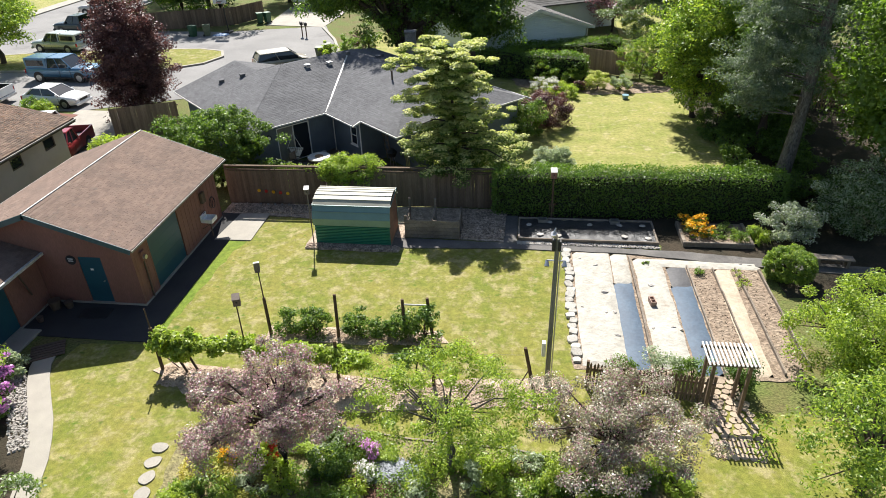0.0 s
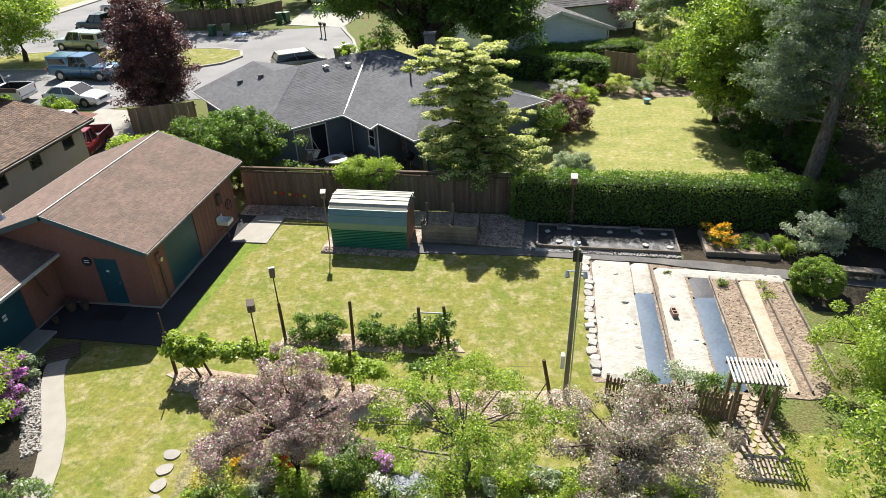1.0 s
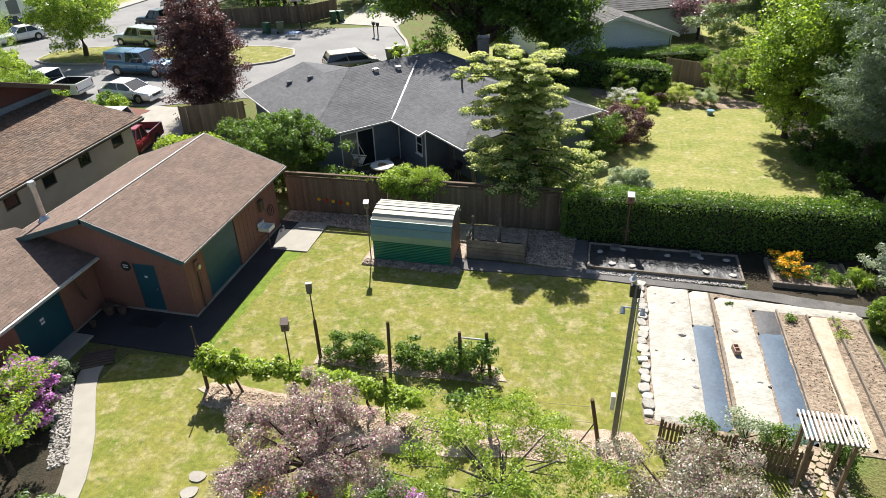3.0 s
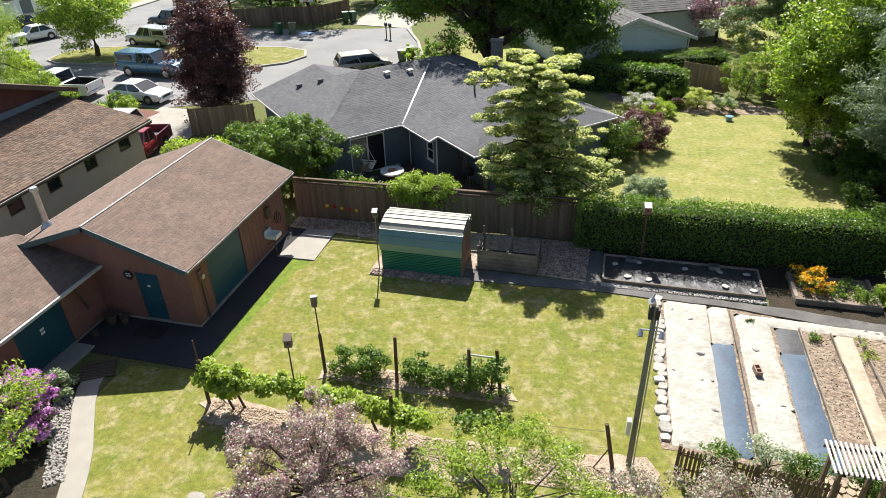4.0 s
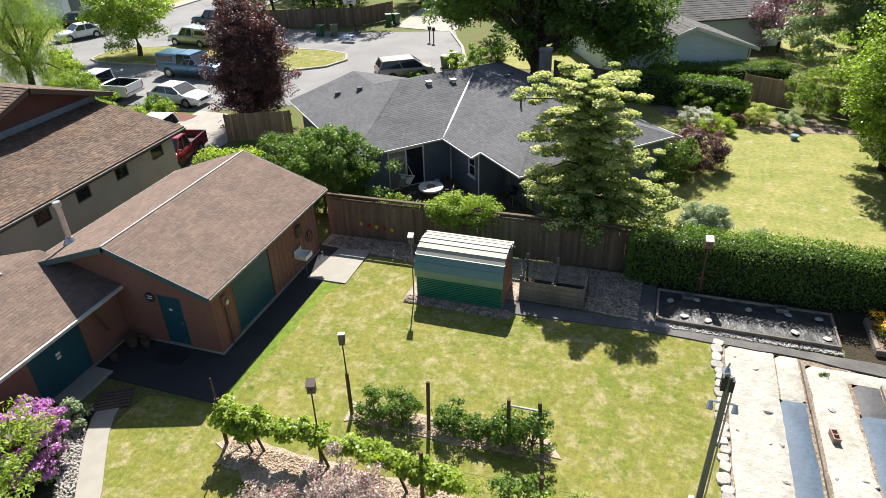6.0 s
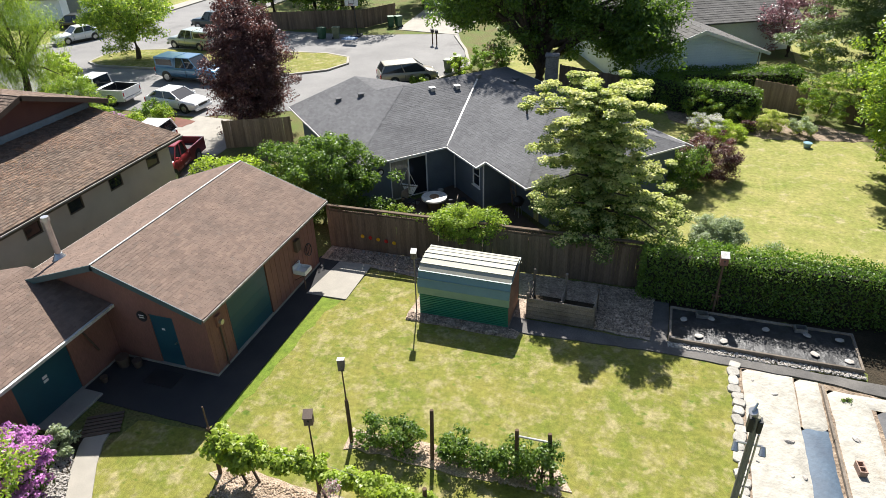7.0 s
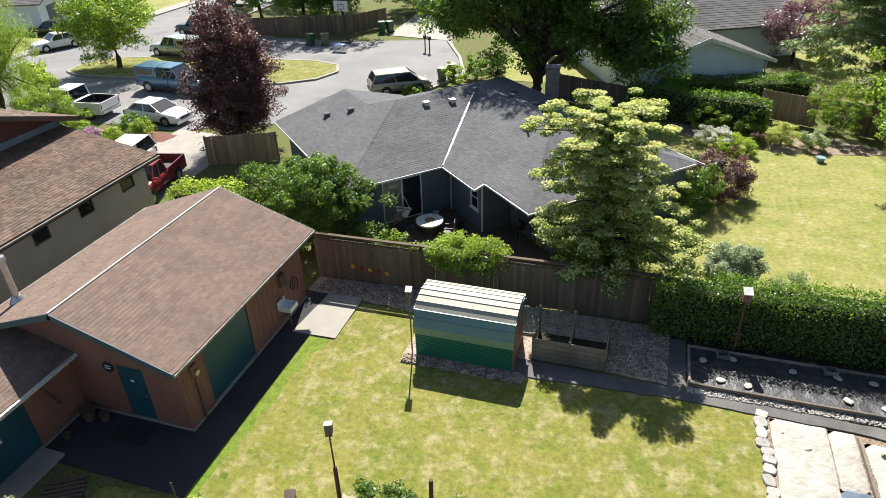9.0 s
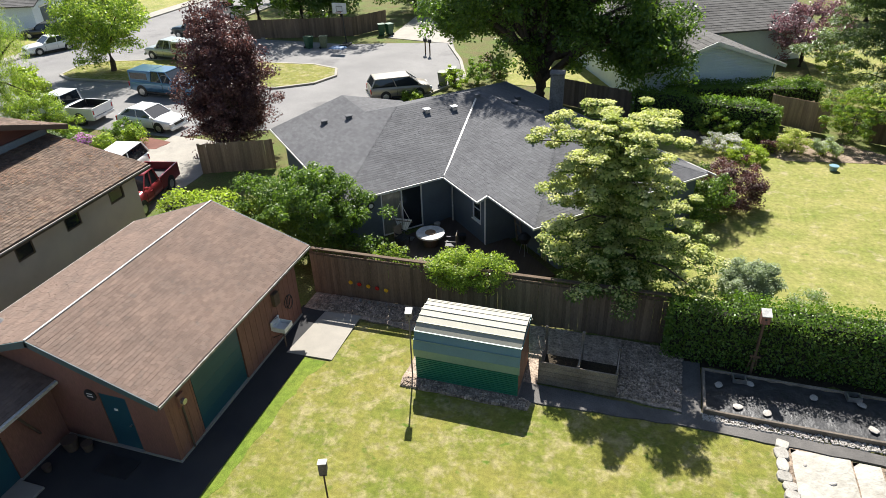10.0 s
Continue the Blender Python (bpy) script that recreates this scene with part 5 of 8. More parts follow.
patch("garden_soil", [(1.9, 16.55), (6.4, 16.4), (9.2, 16.6), (9.6, 23.25), (4.6, 23.9), (1.9, 24.0)], 0.03, SOIL, "pale dry vegetable garden soil", "soil", 0.04, seed=20)
crumpled("ground_cloth", 2.22, 3.72, 16.75, 23.95, FABRIC, "weathered white cloth over a vegetable bed", seed=1)
crumpled("ground_cloth", 3.76, 4.45, 21.7, 23.9, FABRIC, "small white cloth at the end of a vegetable bed", seed=2, z=0.06)
crumpled("ground_cloth", 4.66, 5.78, 16.8, 23.6, FABRIC, "weathered white cloth over a vegetable bed", seed=3)
crumpled("weed_cloth", 3.7, 4.42, 16.7, 21.75, FABRIC_BLUE, "blue grey weed cloth over a garden row", seed=4, rise=0.03, z=0.045)
crumpled("weed_cloth", 5.86, 6.66, 16.6, 21.7, FABRIC_BLUE, "blue grey weed cloth over a garden row", seed=5, rise=0.03, z=0.045)
crumpled("weed_cloth", 5.9, 6.66, 21.6, 23.05, surface("charcoal weed cloth", (0.055, 0.055, 0.06), (0.075, 0.073, 0.075), 1.5, 8, 0.7, bump=0.5, bump_size=0.03, vary=0.2), "charcoal weed cloth at the end of a garden row", seed=6, rise=0.02, z=0.06)
crumpled("path_cloth", 7.56, 8.2, 16.7, 23.0, surface("pale sandy cloth", (0.44, 0.37, 0.28), (0.37, 0.30, 0.22), 1.5, 8, 0.9, bump=0.6, bump_size=0.03, vary=0.25), "pale sandy cloth path between soil beds", seed=7, rise=0.015, skew=0.03)
crumpled("path_cloth", 4.7, 9.6, 23.06, 23.62, FABRIC, "narrow white cloth strip along the tarred path", seed=8, rise=0.012, skew=-0.02)
for x0, x1, y0, y1 in ((4.49, 4.56, 16.7, 23.7), (6.69, 6.74, 16.5, 23.1), (7.67, 7.71, 18.0, 23.0), (8.54, 8.6, 16.8, 23.05), (9.42, 9.48, 17.2, 23.0)):
    b = bmesh.new()
    n = 3
    for k in range(n):
        ya, yb = y0 + (y1 - y0) * k / n, y0 + (y1 - y0) * (k + 1) / n - 0.015
        box(b, x0 + 0.012 * (k % 2), x1 + 0.012 * (k % 2), ya, yb, -0.02, 0.15)
    tagged(link_mesh("bed_board", b, TIMBER), "thin weathered board edging a garden bed", "board", "garden bed edging")
chips("soil_clods", in_box(6.78, 7.65, 17, 23), 160, 0.04, SOIL, "clods on a bare garden bed", 41, 0.03, 0.5)
chips("soil_clods", in_box(8.62, 9.4, 17, 23), 160, 0.04, SOIL, "clods on a bare garden bed", 42, 0.03, 0.5)


def stone_mesh(seed, sx, sy, sz):
    rng = random.Random(seed)
    bm = bmesh.new()
    bmesh.ops.create_icosphere(bm, subdivisions=2, radius=0.5)
    for v in bm.verts:
        d = 1 + 0.28 * noise.noise(v.co * 2.2 + Vector((seed * 3.1, 0, 0))) + rng.uniform(-0.03, 0.03)
        v.co = Vector((v.co.x * sx * d, v.co.y * sy * d, max(v.co.z * sz * d, -sz * 0.3)))
    return bm


EDGE_STONE = surface("whitish limestone", (0.42, 0.40, 0.355), (0.31, 0.29, 0.255), 5, 30, 0.9, bump=0.6, vary=0.35, objects=0.18)
rng_ = random.Random(31)
y = 16.85
while y < 23.9:
    w, d = rng_.uniform(0.3, 0.42), rng_.uniform(0.26, 0.48)
    ring_ = [(w / 2 * math.copysign(abs(math.cos(a)) ** 0.55, math.cos(a)) * rng_.uniform(0.84, 1.1), d / 2 * math.copysign(abs(math.sin(a)) ** 0.55, math.sin(a)) * rng_.uniform(0.84, 1.1)) for a in (2 * math.pi * i / 10 for i in range(10))]
    bm = prism(bmesh.new(), ring_, -0.03, rng_.uniform(0.05, 0.11))
    bmesh.ops.bevel(bm, geom=[e for e in bm.edges if e.verts[0].co.z > 0.01 and e.verts[1].co.z > 0.01], offset=0.018, segments=1, affect="EDGES")
    st = link_mesh("edging_stone", bm, EDGE_STONE)
    st.matrix_world = pose(2.0 + rng_.uniform(-0.07, 0.05), y + d / 2, 0.03, rng_.uniform(-4, 4), rng_.uniform(-5, 5), rng_.uniform(-14, 14))
    tagged(st, "flat whitish stone edging the lawn", "stone", "white edging stones")
    y += d * 0.97
for k, (x, y, s) in enumerate(((3.3, 21.0, 0.3), (3.25, 19.7, 0.14), (3.55, 19.75, 0.2), (3.5, 18.4, 0.24), (3.1, 22.9, 0.22), (2.5, 23.4, 0.16), (5.1, 21.6, 0.3), (5.5, 19.0, 0.2), (5.75, 18.9, 0.16), (4.8, 18.9, 0.16), (2.4, 20.0, 0.1))):
    st = link_mesh("cloth_weight", stone_mesh(k + 40, s, s * 0.6, s * 0.45), STONE)
    st.matrix_world = pose(x, y, 0.085, 0, 0, k * 51)
    tagged(st, "loose stone holding down the cloth", "stone", "cloth weights")
bm = bmesh.new()
for a in ((-0.2, 0.2, -0.1, -0.07), (-0.2, 0.2, 0.07, 0.1), (-0.2, -0.17, -0.07, 0.07), (-0.015, 0.015, -0.07, 0.07), (0.17, 0.2, -0.07, 0.07)):
    box(bm, *a, 0, 0.19)
blk = link_mesh("concrete_block", bm, surface("red brown block", (0.36, 0.24, 0.19), (0.28, 0.19, 0.15), 4, 40, 0.9))
blk.matrix_world = pose(4.97, 20.4, 0.08, 0, 0, 98)
tagged(blk, "hollow reddish concrete block on the cloth", "block")

# black sheeted bed
bed = thing("raised_bed", (2.9, 25.65, 0), "long low timber bed covered in black plastic", "garden bed")
for a in ((-2.98, 2.98, -0.98, -0.9), (-2.98, 2.98, 0.9, 0.98), (-2.98, -2.9, -0.9, 0.9), (2.9, 2.98, -0.9, 0.9)):
    part("board", new_box(*a, -0.02, 0.22, bevel=0.008), TIMBER, bed)
bm = bmesh.new()
grid = [[bm.verts.new((-2.9 + 5.8 * i / 44, -0.9 + 1.8 * j / 14, 0.15 + 0.05 * noise.noise(Vector((i * 0.5, j * 0.5, 3))) + 0.03 * noise.noise(Vector((i * 1.7, j * 1.3, 9))))) for i in range(45)] for j in range(15)]
for j in range(14):
    for i in range(44):
        bm.faces.new((grid[j][i], grid[j][i + 1], grid[j + 1][i + 1], grid[j + 1][i]))
part("plastic_sheet", bm, PLASTIC_BLACK, bed, "crinkled black plastic sheet", smooth=True)
for k, (x, y) in enumerate(((-2.0, -0.55), (-1.2, -0.6), (1.6, -0.5), (2.6, -0.6), (0.2, 0.45), (1.5, 0.5), (2.5, 0.5), (-2.5, 0.3), (-1.6, 0.6))):
    st = link_mesh("flat_stone", stone_mesh(k + 70, 0.3, 0.24, 0.05), STONE)
    st.matrix_world = pose(2.9 + x, 25.65 + y, 0.2, 0, 0, k * 63)
    tagged(st, "flat pale stone on the black plastic", "stone", "plastic weights")
for x, y in ((1.0, 26.3), (4.2, 26.35)):
    fr = bmesh.new()
    for a in ((-0.2, 0.2, -0.15, -0.11), (-0.2, 0.2, 0.11, 0.15), (-0.2, -0.16, -0.11, 0.11), (0.16, 0.2, -0.11, 0.11)):
        box(fr, *a, 0, 0.14)
    fr = link_mesh("wire_frame_box", fr, STEEL)
    fr.matrix_world = pose(x, y, 0.2, 0, 0, 5)
    tagged(fr, "small grey metal frame on the black bed", "frame")
chips("gravel_edge", in_box(-0.1, 5.9, 24.4, 24.66), 900, 0.06, STONE, "pale pebbles beside the path", 43, 0.06, 0.5)
chips("gravel", in_box(-2.6, -0.7, 24.8, 27.5), 3600, 0.09, GRAVEL, "loose gravel in front of the fence", 44, 0.045, 0.5)
chips("gravel", in_box(-14.0, -9.0, 26.55, 27.4), 3200, 0.09, GRAVEL, "loose gravel along the fence", 45, 0.045, 0.5)
chips("gravel", in_box(-9.25, -5.2, 23.42, 23.85), 1600, 0.085, GRAVEL, "loose gravel round the shed", 46, 0.045, 0.5)

# flower bed
fb = thing("flower_bed", (8.35, 25.75, 0), "low stone edged flower bed", "garden bed")
for a in ((-1.45, 1.45, -1.0, -0.86), (-1.45, -1.31, -0.86, 0.9), (1.31, 1.45, -0.86, 0.9)):
    part("edge_block", new_box(*a, 0, 0.24, bevel=0.02), TIMBER, fb)
part("soil", new_box(-1.3, 1.3, -0.85, 0.9, 0, 0.16), SOIL, fb)
shrub("yellow_flowers", 7.65, 25.7, 0.75, 0.7, 0.95, [(LEAF_GREEN, 0.4), (PETAL_YELLOW, 0.6)], "clump of orange yellow flowers in the bed", 51, 40, 60, 0.07, 0.8, "flowers", (0.12, 0.22), tops=0.7)
shrub("bedding_plants", 8.75, 25.7, 0.8, 0.7, 0.55, [(LEAF_GREEN, 0.8), (LEAF_LIME, 0.2)], "low green bedding plants", 52, 36, 50, 0.07, 0.5, "plants", (0.12, 0.2))
shrub("bedding_shrub", 9.35, 25.2, 0.4, 0.35, 0.7, [(LEAF_GREEN, 1.0)], "small green shrub at the bed's edge", 53, 18, 50, 0.07, 0.5, "shrub", (0.12, 0.2))
shrub("iris_clump", 10.1, 25.4, 0.35, 0.45, 0.7, [(LEAF_LIME, 1.0)], "upright bright green iris leaves", 54, 18, 30, 0.35, 0.1, "plant", (0.1, 0.2), droop=-2.5)
shrub("clipped_ball", 10.45, 22.6, 0.85, 0.8, 1.35, [(LEAF_GREEN, 0.75), (LEAF_LIME, 0.25)], "clipped round green boxwood ball", 55, 230, 110, 0.06, 0.6, "shrub", (0.12, 0.16), hollow=0.86, jitter=0.02)
shrub("viburnum", 11.4, 25.6, 1.15, 0.9, 1.7, [(LEAF_GREY, 0.7), (PETAL_WHITE, 0.12)], "silver leaved viburnum shrub", 56, 90, 120, 0.085, 0.55, "shrub", (0.2, 0.32))
shrub("viburnum", 14.0, 26.4, 1.7, 1.3, 3.3, [(LEAF_GREY, 0.6), (LEAF_DARK, 0.4)], "tall silver green viburnum under the trees", 57, 150, 110, 0.1, 0.5, "shrub", (0.25, 0.4))
bench = thing("garden_bench", pose(12.4, 23.6, 0, 0, 0, -4), "weathered grey bench on the shaded ground", "bench")
part("seat", new_box(-0.75, 0.75, -0.2, 0.2, 0.4, 0.46, bevel=0.01), TIMBER, bench)
for x in (-0.55, 0.55):
    part("leg", new_box(x - 0.06, x + 0.06, -0.17, 0.17, -0.02, 0.4), TIMBER, bench)
shrub("herb_tuft", 7.16, 22.7, 0.22, 0.22, 0.35, [(LEAF_GREEN, 1.0)], "small green herb on the bare bed", 58, 10, 40, 0.06, 0.5, "plant", (0.08, 0.12))
shrub("weed_tuft", 8.55, 22.2, 0.35, 0.6, 0.3, [(LEAF_LIME, 1.0)], "dry yellow green weeds at the bed's edge", 59, 14, 30, 0.06, 0.4, "plant", (0.08, 0.12))
shrub("weed_tuft", 5.1, 23.2, 0.2, 0.16, 0.18, [(LEAF_GREEN, 1.0)], "small weed growing through the cloth", 60, 6, 30, 0.05, 0.4, "plant", (0.06, 0.1))

# picket fence, arbour and the stone path
pf = tagged(new("picket_fence"), "brown picket fence in front of the beds", "fence", "", "structure")
pf.matrix_world = pose(2.3, 15.72, 0, 0, 0, -6)
first = None
for k in range(33):
    m = pose(0.11 * k, 0, random.Random(k).uniform(-0.03, 0.02), 0, random.Random(k + 9).uniform(-2, 2), 0)
    if first is None:
        b = new_box(0, 0.07, -0.012, 0.012, 0.04, 0.98)
        b.verts.ensure_lookup_table()
        top_ = [b.verts.new((0.035, s, 1.06)) for s in (-0.012, 0.012)]
        b.verts.ensure_lookup_table()
        b.faces.new((b.verts[4], b.verts[5], top_[0])), b.faces.new((b.verts[6], b.verts[7], top_[1]))
        b.faces.new((b.verts[4], top_[0], top_[1], b.verts[6])), b.faces.new((b.verts[5], b.verts[7], top_[1], top_[0]))
        first = part("picket", b, FENCE_WOOD, pf)
        first.matrix_basis = m
    else:
        share("picket", first.data, m, pf)
for z in (0.25, 0.75):
    part("rail", new_box(-0.1, 3.7, 0.014, 0.05, z, z + 0.07), FENCE_WOOD, pf)
for x in (-0.1, 1.8, 3.62):
    part("post", new_box(x, x + 0.09, 0.052, 0.14, -0.1, 1.05), FENCE_WOOD, pf)
arb = thing("garden_arbour", (6.15, 15.3, 0), "wooden arbour with a white slatted top", "arbour")
for x in (-0.5, 0.5):
    for y in (-0.35, 0.35):
        part("post", new_box(x - 0.045, x + 0.045, y - 0.045, y + 0.045, -0.1, 1.95), FENCE_WOOD, arb)
for y in (-0.4, 0.4):
    part("beam", new_box(-0.72, 0.72, y - 0.02, y + 0.02, 1.9, 2.0), FENCE_WOOD, arb)
for k in range(13):
    part("slat", new_box(-0.7 + k * 0.112, -0.655 + k * 0.112, -0.52, 0.52, 2.002, 2.04), WHITE, arb)
rng_ = random.Random(77)
pave = tagged(new("stone_path"), "crazy paving path of brown flat stones", "path", "", "structure")
pave.matrix_world = pose(6.3, 15.2, 0)
for k in range(84):
    a = rng_.uniform(0, 6.28)
    gx, gy = (k % 6) * 0.235 - 0.6 + 0.1 * (k // 6 % 2) + 0.03 * math.sin(k * 3.1), (k // 6) * 0.235 - 1.9 + 0.03 * math.cos(k * 2)
    pts = [(gx + 0.125 * rng_.uniform(0.85, 1.12) * math.cos(a + t), gy + 0.125 * rng_.uniform(0.85, 1.12) * math.sin(a + t)) for t in (0, 1.05, 2.1, 3.14, 4.2, 5.2)]
    part("paving_stone", prism(bmesh.new(), pts, 0, 0.05), surface("brown flagstone", (0.38, 0.30, 0.22), (0.30, 0.23, 0.17), 2, 30, 0.9, objects=0.2) if k == 0 else bpy.data.materials["brown flagstone"], pave)
for k, (x, y, rx, h, m) in enumerate(((4.6, 16.25, 0.75, 1.25, LEAF_GREY), (3.3, 16.2, 0.5, 0.8, LEAF_GREEN), (5.5, 16.1, 0.55, 1.2, LEAF_GREEN), (6.95, 16.0, 0.5, 1.3, LEAF_DARK))):
    shrub("rose_bush", x, y, rx, rx * 0.7, h, [(m, 1.0)], "leafy green rose bush behind the picket fence", 80 + k, 34, 60, 0.07, 0.6, "shrub", (0.15, 0.26))

# ---- vine rows ----
patch("mulch_bed", [(-12.0, 15.25), (-11.6, 15.75), (-8.0, 15.6), (-3.0, 15.6), (1.5, 16.1), (1.9, 15.6), (1.6, 14.9), (-2, 14.4), (-6, 13.9), (-10.6, 14.4)], 0.045, MULCH, "pale bark mulch under the vines", "mulch", 0.08, seed=21)
patch("mulch_bed", [(-8.9, 17.2), (-8.8, 17.9), (-2.7, 18.1), (-2.4, 17.5), (-5, 17.2)], 0.045, MULCH, "pale bark mulch under the berry row", "mulch", 0.1, seed=22)
chips("mulch_chips", in_box(-11.6, 1.2, 14.6, 15.5), 5200, 0.08, MULCH, "pale bark chips under the vines", 47, 0.045, 0.25)
chips("mulch_chips", in_box(-8.7, -2.6, 17.3, 17.95), 2000, 0.08, MULCH, "pale bark chips under the berry row", 48, 0.045, 0.25)


def vine_post(x, y, h, lean, label, r=0.06, top_h=0.0, brace=None):
    p = thing("vine_post", (x, y, 0), label, "post", "vine posts")
    part("post", new_rod((0, 0, -0.1), (lean[0], lean[1], h), r, r * 0.9, 10), POST_WOOD, p)
    if top_h:
        part("pole", new_rod((lean[0] * 0.9, lean[1] * 0.9, h - 0.3), (lean[0] * 1.3, lean[1] * 1.2, h + top_h), 0.025, 0.02, 7), POST_WOOD, p)
    if brace:
        part("brace", new_rod((lean[0] * 0.5, lean[1] * 0.5, h * 0.5), (brace[0], brace[1], 0), 0.02, None, 6), FASCIA_DARK, p)
    return p


def birdhouse(x, y, z, face, label, s=1.0, mat=None):
    b = thing("birdhouse", pose(x, y, z, 0, 0, face), label, "birdhouse")
    part("box", new_box(-0.11 * s, 0.11 * s, -0.1 * s, 0.1 * s, 0, 0.26 * s, bevel=0.006), mat or TIMBER, b)
    rf = bmesh.new()
    vs = [rf.verts.new((x * s, y * s, z * s)) for x, y, z in ((-0.12, -0.15, 0.265), (0.12, -0.15, 0.265), (0.12, 0.11, 0.35), (-0.12, 0.11, 0.35), (-0.12, -0.15, 0.282), (0.12, -0.15, 0.282), (0.12, 0.11, 0.367), (-0.12, 0.11, 0.367))]
    for q in ((3, 2, 1, 0), (4, 5, 6, 7), (0, 1, 5, 4), (1, 2, 6, 5), (2, 3, 7, 6), (3, 0, 4, 7)):
        rf.faces.new([vs[k] for k in q])
    part("roof", rf, GUTTER if mat is None or mat is SIDING_RED else FASCIA_DARK, b)
    part("back_board", new_box(-0.1 * s, 0.1 * s, 0.1 * s + 0.002, 0.1 * s + 0.02, -0.08 * s, 0.36 * s), mat or TIMBER, b)
    part("entrance", new_rod((0, -0.1 * s - 0.001, 0.15 * s), (0, -0.1 * s - 0.006, 0.15 * s), 0.03 * s, n=12), BLACK, b)
    part("perch", new_rod((0, -0.1 * s, 0.08 * s), (0, -0.17 * s, 0.08 * s), 0.008 * s, n=6), TIMBER, b)
    return b


vine_post(-11.73, 15.36, 1.7, (-0.05, 0.1), "weathered vine post with a thin pole on top", top_h=0.75, brace=(0.6, 0.1))
vine_post(-8.78, 15.6, 1.3, (0.05, 0.0), "dark vine post under a birdhouse", top_h=1.5)
birdhouse(-8.62, 15.5, 2.78, 20, "dark wooden birdhouse on a thin pole", 1.0, FENCE_WOOD)
vine_post(-5.6, 15.2, 1.75, (0.02, 0.05), "round dark vine post")
vine_post(-2.55, 15.4, 1.75, (0.02, -0.05), "round dark vine post")
vine_post(0.62, 15.55, 1.6, (-0.32, 0.05), "leaning dark end post of the vine row", brace=(-0.55, -0.1))
vine_post(-8.68, 17.45, 1.55, (-0.08, 0.15), "dark berry post under a birdhouse", top_h=1.05)
birdhouse(-8.85, 17.75, 2.62, 200, "grey wooden birdhouse with a white roof", 0.85)
vine_post(-6.22, 17.5, 1.72, (-0.04, 0.25), "round dark berry post")
vine_post(-3.85, 17.7, 1.6, (-0.06, 0.12), "round dark berry post")
vine_post(-2.85, 17.6, 1.68, (-0.2, 0.25), "round dark berry post")
tagged(link_mesh("cross_bar", new_rod((-3.9, 17.8, 1.4), (-3.0, 17.82, 1.4), 0.03, None, 8), GUTTER), "pale cross bar between two berry posts", "bar")
for z in (0.75, 1.35):
    bm = bmesh.new()
    pts = [(-11.73, 15.4, z), (-8.78, 15.55, z), (-5.6, 15.2, z), (-2.55, 15.35, z), (0.4, 15.57, z)]
    for a, b in zip(pts, pts[1:]):
        rod(bm, a, b, 0.006, None, 4)
    tagged(link_mesh("trellis_wire", bm, STEEL), "thin steel trellis wire", "wire", "trellis wires")


def vine(pts, label, seed, leaf=0.115, width=0.34, n=190, per=80, mat=None, name="grape_vine"):
    """A vine trained along a line: twisted cane, short trunks, overlapping broad leaves."""
    rng = np.random.default_rng(seed)
    P = [Vector(p) for p in pts]
    t = thing(name, (P[0].x, P[0].y, 0), label, "vine")
    o = Vector((P[0].x, P[0].y, 0))
    bm = bmesh.new()
    line = []
    for a, b in zip(P, P[1:]):
        for k in range(6):
            line.append(a.lerp(b, k / 6) - o + Vector((rng.normal() * 0.03, rng.normal() * 0.04, -0.12 + rng.normal() * 0.05)))
    limb(bm, line, [0.03] * len(line), 6)
    for f in (0.25, 0.55, 0.8) if len(P) > 4 else (0.5,):
        q = line[int(f * len(line))]
        limb(bm, [Vector((q.x + 0.12, q.y, -0.05)), Vector((q.x - 0.1, q.y + 0.05, q.z * 0.5)), q], [0.05, 0.04, 0.03], 6)
    part("cane", bm, BARK, t, smooth=True)
    c = []
    seg = np.array([[*(p - o)] for p in P])
    for k in range(n):
        f = rng.random() * (len(P) - 1)
        i = min(int(f), len(P) - 2)
        c.append(seg[i] + (seg[i + 1] - seg[i]) * (f - i) + rng.normal(size=3) * np.array([0.1, width * 0.4, 0.13]))
    pos, nrm = clump_points(rng, np.array(c), rng.uniform(0.14, 0.28, size=n), per, 0.7, 0.7)
    ob = new("leaves", leaf_mesh("leaves", pos, nrm, leaf * rng.uniform(0.6, 1.3, size=len(pos)), 0.85, rng, mat or LEAF_LIME))
    ob.parent = t
    tagged(ob, "broad bright vine leaves", "", "", "stuff")
    return t


vine([(-11.8, 15.35, 1.5), (-11.0, 15.35, 1.35), (-10, 15.4, 1.15), (-8.8, 15.5, 1.2), (-7.2, 15.35, 1.15), (-5.6, 15.15, 1.25), (-4.6, 15.1, 1.05)], "bright green grape vine trained along wires", 61)
vine([(-11.4, 15.35, 1.15), (-10.9, 15.3, 0.95), (-10.6, 15.4, 1.0)], "dense bright green grape vine at the end post", 62, n=55)
vine([(-3.6, 15.3, 1.1), (-3.0, 15.3, 1.25), (-2.5, 15.35, 1.2)], "small green vine on its own post", 63, leaf=0.11, n=24, per=30, mat=LEAF_GREEN)
for k, (x, y, rx, h) in enumerate(((-8.0, 17.6, 0.55, 1.0), (-7.1, 17.6, 0.6, 1.0), (-5.6, 17.65, 0.45, 1.05), (-4.75, 17.7, 0.5, 0.8), (-3.9, 17.7, 0.5, 1.15), (-3.15, 17.6, 0.5, 1.4))):
    shrub("berry_bush", x, y, rx * 1.15, 0.45, h * 1.05, [(LEAF_GREEN, 0.6), (LEAF_DARK, 0.4)], "green cane berry bush on the trellis", 90 + k, 34, 55, 0.09, 0.6, "shrub", (0.14, 0.24), "berry bushes")

